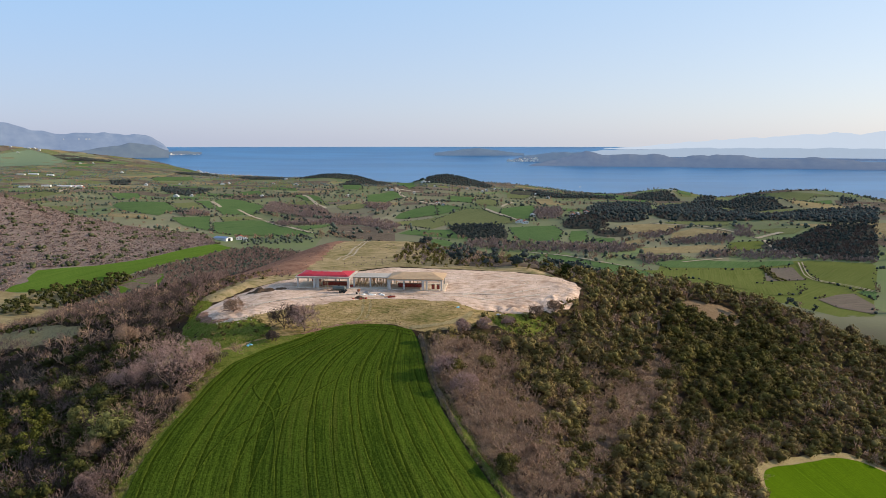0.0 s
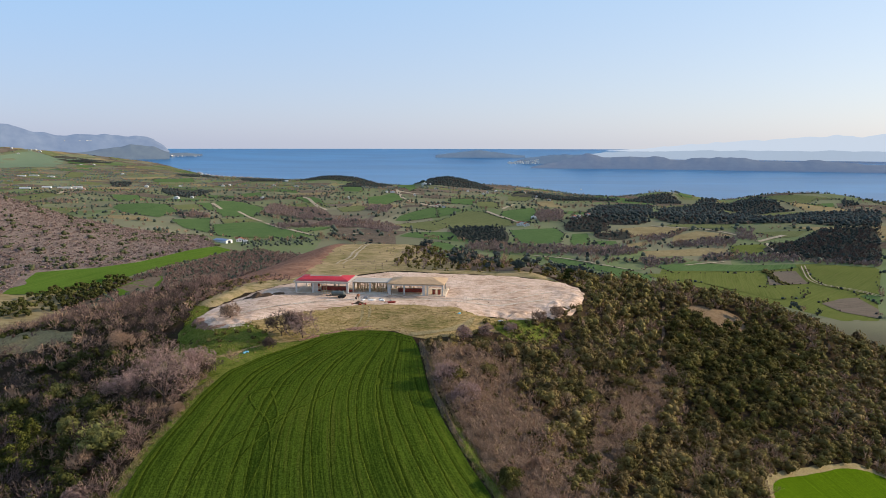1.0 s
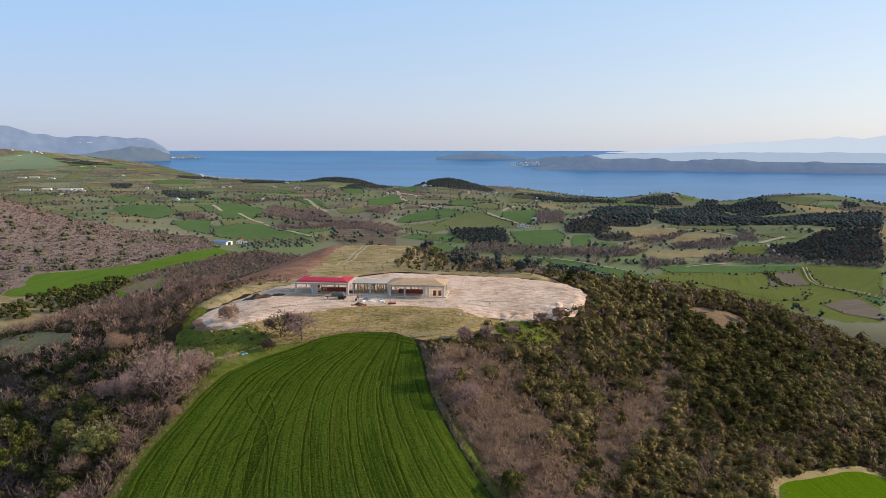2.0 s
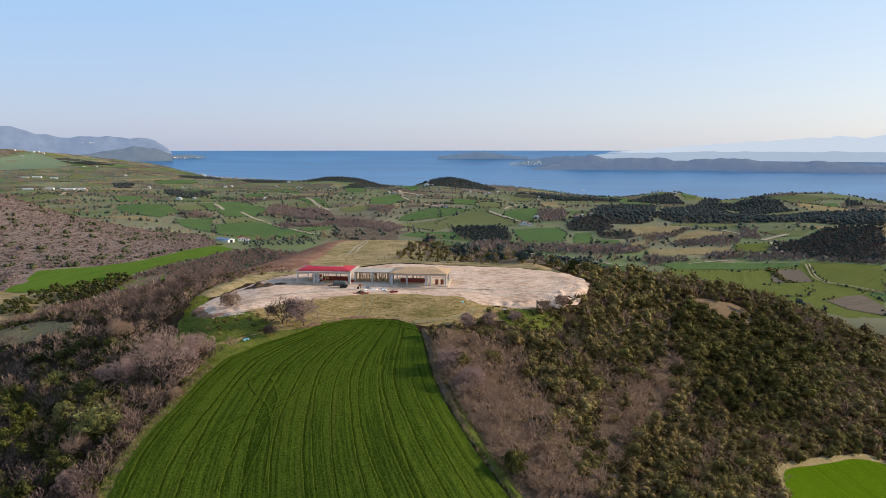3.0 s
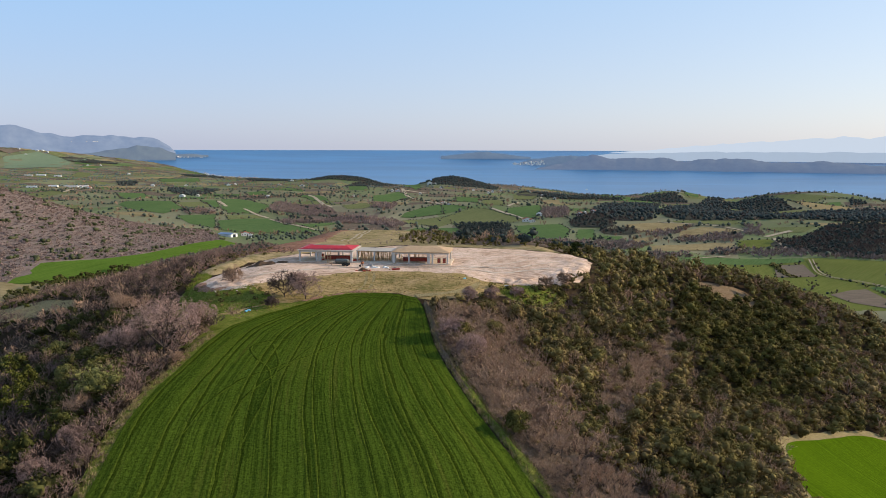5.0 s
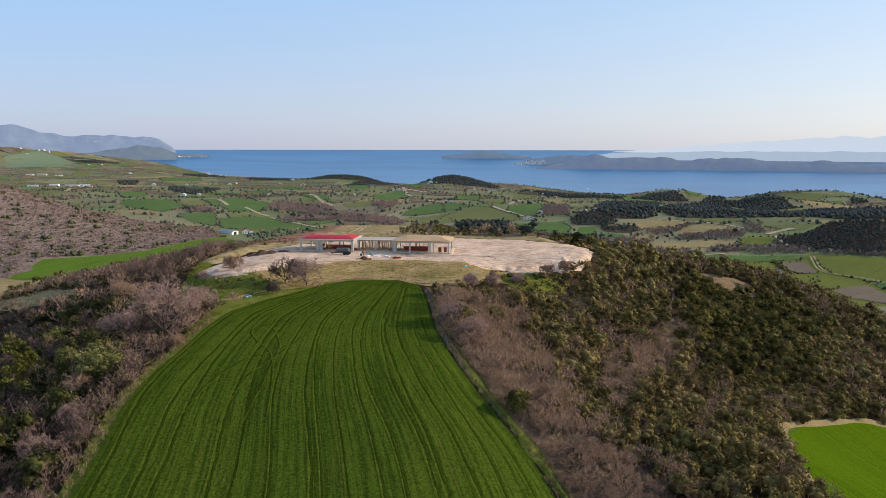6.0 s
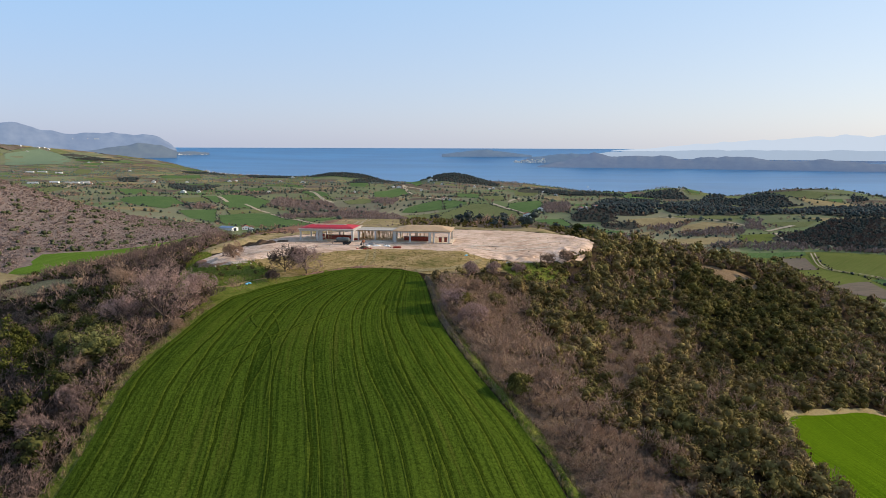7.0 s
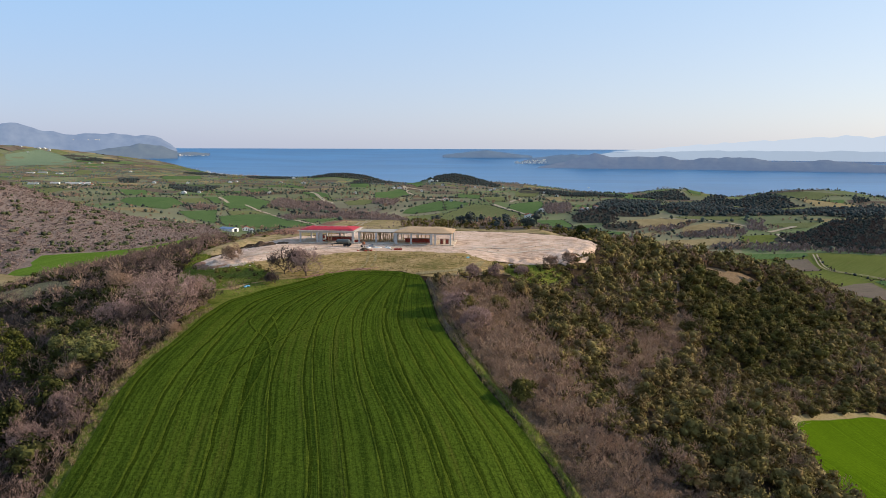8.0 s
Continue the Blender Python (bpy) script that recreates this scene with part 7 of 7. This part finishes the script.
for k in range(9):
    t = (k + 0.7) / 9.5
    part("rung", box_bm(-0.42, 0.0 + 0.9 * t - 0.04, 3.55 * t - 0.03, 0.42, 0.9 * t + 0.04, 3.55 * t + 0.03, 0.01), M_TIMBER, ladder)
tagged(ladder, "tall pale timber ladder leaning on the eaves", "ladder")


def tube(bm, a, b, r, seg=14, r2=None):
    a, b = Vector(a), Vector(b)
    m = Matrix.Translation((a + b) / 2) @ (b - a).to_track_quat("Z", "Y").to_matrix().to_4x4()
    bmesh.ops.create_cone(bm, cap_ends=True, segments=seg, radius1=r, radius2=r if r2 is None else r2, depth=(b - a).length, matrix=m)
    return bm


def wheel(root, x, y, r):
    tyre = part("wheel", tube(bmesh.new(), (x, y - 0.12, r), (x, y + 0.12, r), r, 18), M_RUBBER, root, "black rubber wheel")
    part("rim", tube(bmesh.new(), (x, y - 0.14, r), (x, y + 0.14, r), r * 0.55, 12), M_STEEL, tyre)


trailer = thing("tank_trailer", -28.9, 172.6, 0.30, -4)
trailer.scale = (1.1, 1.0, 0.9)
bm = bmesh.new()
tube(bm, (-1.3, 0, 1.35), (1.35, 0, 1.35), 0.62, 20)
tube(bm, (-1.55, 0, 1.35), (-1.3, 0, 1.35), 0.4, 20, 0.62)
tube(bm, (1.35, 0, 1.35), (1.6, 0, 1.35), 0.62, 20, 0.4)
part("tank", bm, M_TANK, trailer, "grey-green steel water tank")
part("hatch", tube(bmesh.new(), (0, 0, 1.95), (0, 0, 2.1), 0.22, 12), M_STEEL, trailer)
for y in (-0.5, 0.5):
    part("chassis_rail", box_bm(-2.2, y - 0.06, 0.56, 1.8, y + 0.06, 0.74, 0.01), M_STEEL, trailer)
for x in (-1.2, 1.2):
    part("saddle", box_bm(x - 0.08, -0.56, 0.74, x + 0.08, 0.56, 0.98, 0.01), M_STEEL, trailer)
part("axle", tube(bmesh.new(), (0.9, -0.75, 0.4), (0.9, 0.75, 0.4), 0.06, 8), M_STEEL, trailer)
part("drawbar", box_bm(-3.0, -0.07, 0.5, -2.1, 0.07, 0.64, 0.01), M_STEEL, trailer)
part("jack_leg", box_bm(-2.55, -0.05, -0.02, -2.45, 0.05, 0.5, 0.01), M_STEEL, trailer)
for x in (0.55, 1.35):
    for y in (-0.78, 0.78):
        wheel(trailer, x, y, 0.4)
tagged(trailer, "grey-green tank trailer with black wheels on the pad", "trailer")

mixer = thing("cement_mixer", -23.6, 170.8, 0.30, 15)
bm = bmesh.new()
tube(bm, (0, 0, 0.75), (0.25, 0, 1.05), 0.33, 14, 0.42)
tube(bm, (0.25, 0, 1.05), (0.5, 0, 1.35), 0.42, 14, 0.2)
part("drum", bm, M_ORANGE, mixer, "dusty orange mixing drum")
for x, y in ((-0.35, -0.3), (-0.35, 0.3), (0.4, -0.3), (0.4, 0.3)):
    part("leg", tube(bmesh.new(), (x, y, 0.0), (x * 0.4, y * 0.9, 0.8), 0.035, 6), M_STEEL, mixer)
wheel(mixer, -0.35, -0.42, 0.22), wheel(mixer, -0.35, 0.42, 0.22)
tagged(mixer, "small cement mixer with a dusty drum", "mixer")


def heap(name, x, y, lx, ly, h, mat, label, seed, turn=0.0, chunks=0, chunk_mat=None):
    """A tipped heap with an uneven outline; loose lumps lie round it."""
    rng = np.random.default_rng(seed)
    n, rings = 40, 9
    ang = np.linspace(0, 2 * math.pi, n, endpoint=False)
    edge = 1 + 0.18 * np.sin(2 * ang + seed) + 0.12 * np.sin(5 * ang + 2 * seed) + 0.08 * np.sin(9 * ang)
    v = []
    for k in range(rings + 1):
        t = k / rings
        for a, e in zip(ang, edge):
            px, py = math.cos(a) * lx / 2 * t * e, math.sin(a) * ly / 2 * t * e
            v.append((px, py, h * (1 - t ** 1.4) * (1 + 0.25 * math.sin(px * 1.9 + seed) + 0.2 * math.sin(py * 2.7 + 2 * seed)) + 0.06 * rng.normal() * (1 - t) - 0.12 * t))
    v = np.array(v)
    ca, sa, mid = math.cos(radians(turn)), math.sin(radians(turn)), float(ground_z(x, y))
    v[:, 2] += ground_z(x + v[:, 0] * ca - v[:, 1] * sa, y + v[:, 0] * sa + v[:, 1] * ca) - mid
    root = new(name, mesh_np(name, v, np.array([(k * n + i, k * n + (i + 1) % n, (k + 1) * n + (i + 1) % n, (k + 1) * n + i) for k in range(rings) for i in range(n)]), [mat], smooth=True))
    root.matrix_world = pose(x, y, float(ground_z(x, y)) + 0.1, 0, 0, turn)
    for k in range(chunks):
        a, d = rng.uniform(0, 6.28), rng.uniform(0.3, 0.62)
        s = rng.uniform(0.15, 0.4)
        me = mesh_np("lump", ICO_V * rng.uniform(0.6, 1.1, (len(ICO_V), 1)) * s * np.array([1, 1, 0.7]), ICO_F, [chunk_mat or mat])
        c = new("lump", me)
        c.parent = root
        px, py, ca, sa = math.cos(a) * lx * d, math.sin(a) * ly * d, math.cos(radians(turn)), math.sin(radians(turn))
        c.location = (px, py, 0.1 + float(ground_z(x + px * ca - py * sa, y + px * sa + py * ca)) - float(ground_z(x, y)))
    return tagged(root, label, "heap")


heap("spoil_heap", -50.5, 175.5, 8.5, 3.6, 1.3, M_DARKSOIL, "long heap of dark dug-out soil", 3, 8, 9)
heap("spoil_heap", -45.6, 177.0, 4.5, 2.4, 0.9, M_DARKSOIL, "small heap of dark dug-out soil", 5, -12, 6)
heap("sand_heap", -21.2, 171.6, 3.4, 2.2, 0.8, M_GRAVEL, "grey heap of building sand and gravel", 4, 0, 8)
heap("sand_heap", -17.6, 171.0, 2.6, 1.8, 0.55, M_GRAVEL, "grey heap of building sand and gravel", 6, 20, 6)
heap("rubble_heap", -22.8, 166.4, 3.6, 1.8, 0.55, M_DARKSOIL, "low heap of broken brick and soil", 7, 0, 12, M_BRICK)
heap("rubble_heap", -14.8, 168.4, 2.2, 1.2, 0.4, M_GRAVEL, "low heap of broken brick and soil", 8, 0, 8, M_BRICK)
heap("limestone_heap", -48.6, 146.2, 7.5, 4.0, 0.35, M_LIME, "tipped heap of pale limestone rubble", 9, 25, 18)
heap("spoil_bank", 17.5, 161.5, 12, 3.2, 0.9, M_PAD, "eroded bank of pale soil at the pad's edge", 11, 28, 8)
heap("spoil_bank", 27.0, 168.0, 12, 3.4, 0.9, M_PAD, "eroded bank of pale soil at the pad's edge", 12, 48, 8)
heap("spoil_bank", -55.0, 152.5, 9, 3.0, 0.9, M_PAD, "eroded bank of pale soil at the pad's edge", 13, -50, 6)


def sack(x, y, s, mat, label, seed, name="sack", category="sack"):
    rng = np.random.default_rng(seed)
    v = ICO2_V * np.array([s * 1.5, s * 0.9, s * 0.5]) * rng.uniform(0.9, 1.1, (len(ICO2_V), 1)) + (0, 0, s * 0.42)
    ob = new(name, mesh_np(name, v, ICO2_F, [mat], smooth=True))
    ob.matrix_world = pose(x, y, float(ground_z(x, y)) + 0.13, 0, 0, rng.uniform(0, 360))
    return tagged(ob, label, category)


ICO2_V, ICO2_F = ico(2)
for k, (x, y) in enumerate([(-20.2, 169.9), (-19.4, 169.6), (-16.8, 169.4), (-17.5, 170.0), (-22.0, 169.8)]):
    sack(x, y, 0.5, M_WHITE, "white cement sack lying on the ground", k)
for k, (x, y) in enumerate([(-41.3, 131.6), (-40.9, 132.2)]):
    sack(x, y, 0.34, M_AQUA, "crumpled pale blue plastic sheet in the grass", 20 + k, "plastic_sheet", "plastic sheet")
sack(2.7, 157.4, 0.36, M_AQUA, "crumpled pale blue plastic sheet in the grass", 30, "plastic_sheet", "plastic sheet")
sack(12.6, 155.9, 0.45, M_WHITE, "crumpled white plastic bag in the grass", 31, "plastic_bag", "plastic bag")


def brick_stack(x, y, nx, nz, seed):
    root = thing("brick_stack", x, y, 0.16, seed * 11)
    me = bpy.data.meshes.new("brick")
    bm = box_bm(-0.19, -0.3, 0, 0.19, 0.3, 0.2, 0.01)
    bm.to_mesh(me)
    bm.free()
    me.materials.append(M_BRICK)
    for i in range(nx):
        for k in range(nz):
            b = new("brick", me)
            b.parent = root
            b.location = (i * 0.4, 0.02 * ((i * 7 + k * 3) % 5), k * 0.203)
    tagged(root, "stack of red hollow bricks on the pad", "bricks")


brick_stack(-15.2, 167.2, 5, 2, 1)
brick_stack(-37.0, 179.2, 6, 3, 2)
brick_stack(-27.0, 178.5, 5, 4, 3)

# clods and stones on the pad and below its edge
crng = np.random.default_rng(77)
cp = np.concatenate([sown(PAD, 2.6, crng, lambda x, y, g: g.uniform(0, 1, x.size) < 0.5), sown([(-30, 141), (-24, 146), (-14, 148.5), (-8, 145), (-14, 147), (-24, 144.5)], 0.7, crng), sown([(-58, 150), (-40, 156), (-22, 164), (2, 161), (20, 159), (34, 170), (30, 162), (10, 155), (-20, 160), (-46, 146)], 1.5, crng)])
cv, cf = [], []
cz = ground_z(cp[:, 0], cp[:, 1])
for k, (x, y) in enumerate(cp):
    cv.append(ICO_V * crng.uniform(0.5, 1.1, (len(ICO_V), 1)) * crng.uniform(0.05, 0.17) * np.array([1.2, 1, 0.7]) + (x, y, cz[k] + 0.3))
    cf.append(ICO_F + 12 * k)
tagged(new("clods", mesh_np("clods", np.concatenate(cv), np.concatenate(cf), [M_CLEAR])), "loose clods and stones on the bare pad", "stones", kind="stuff")
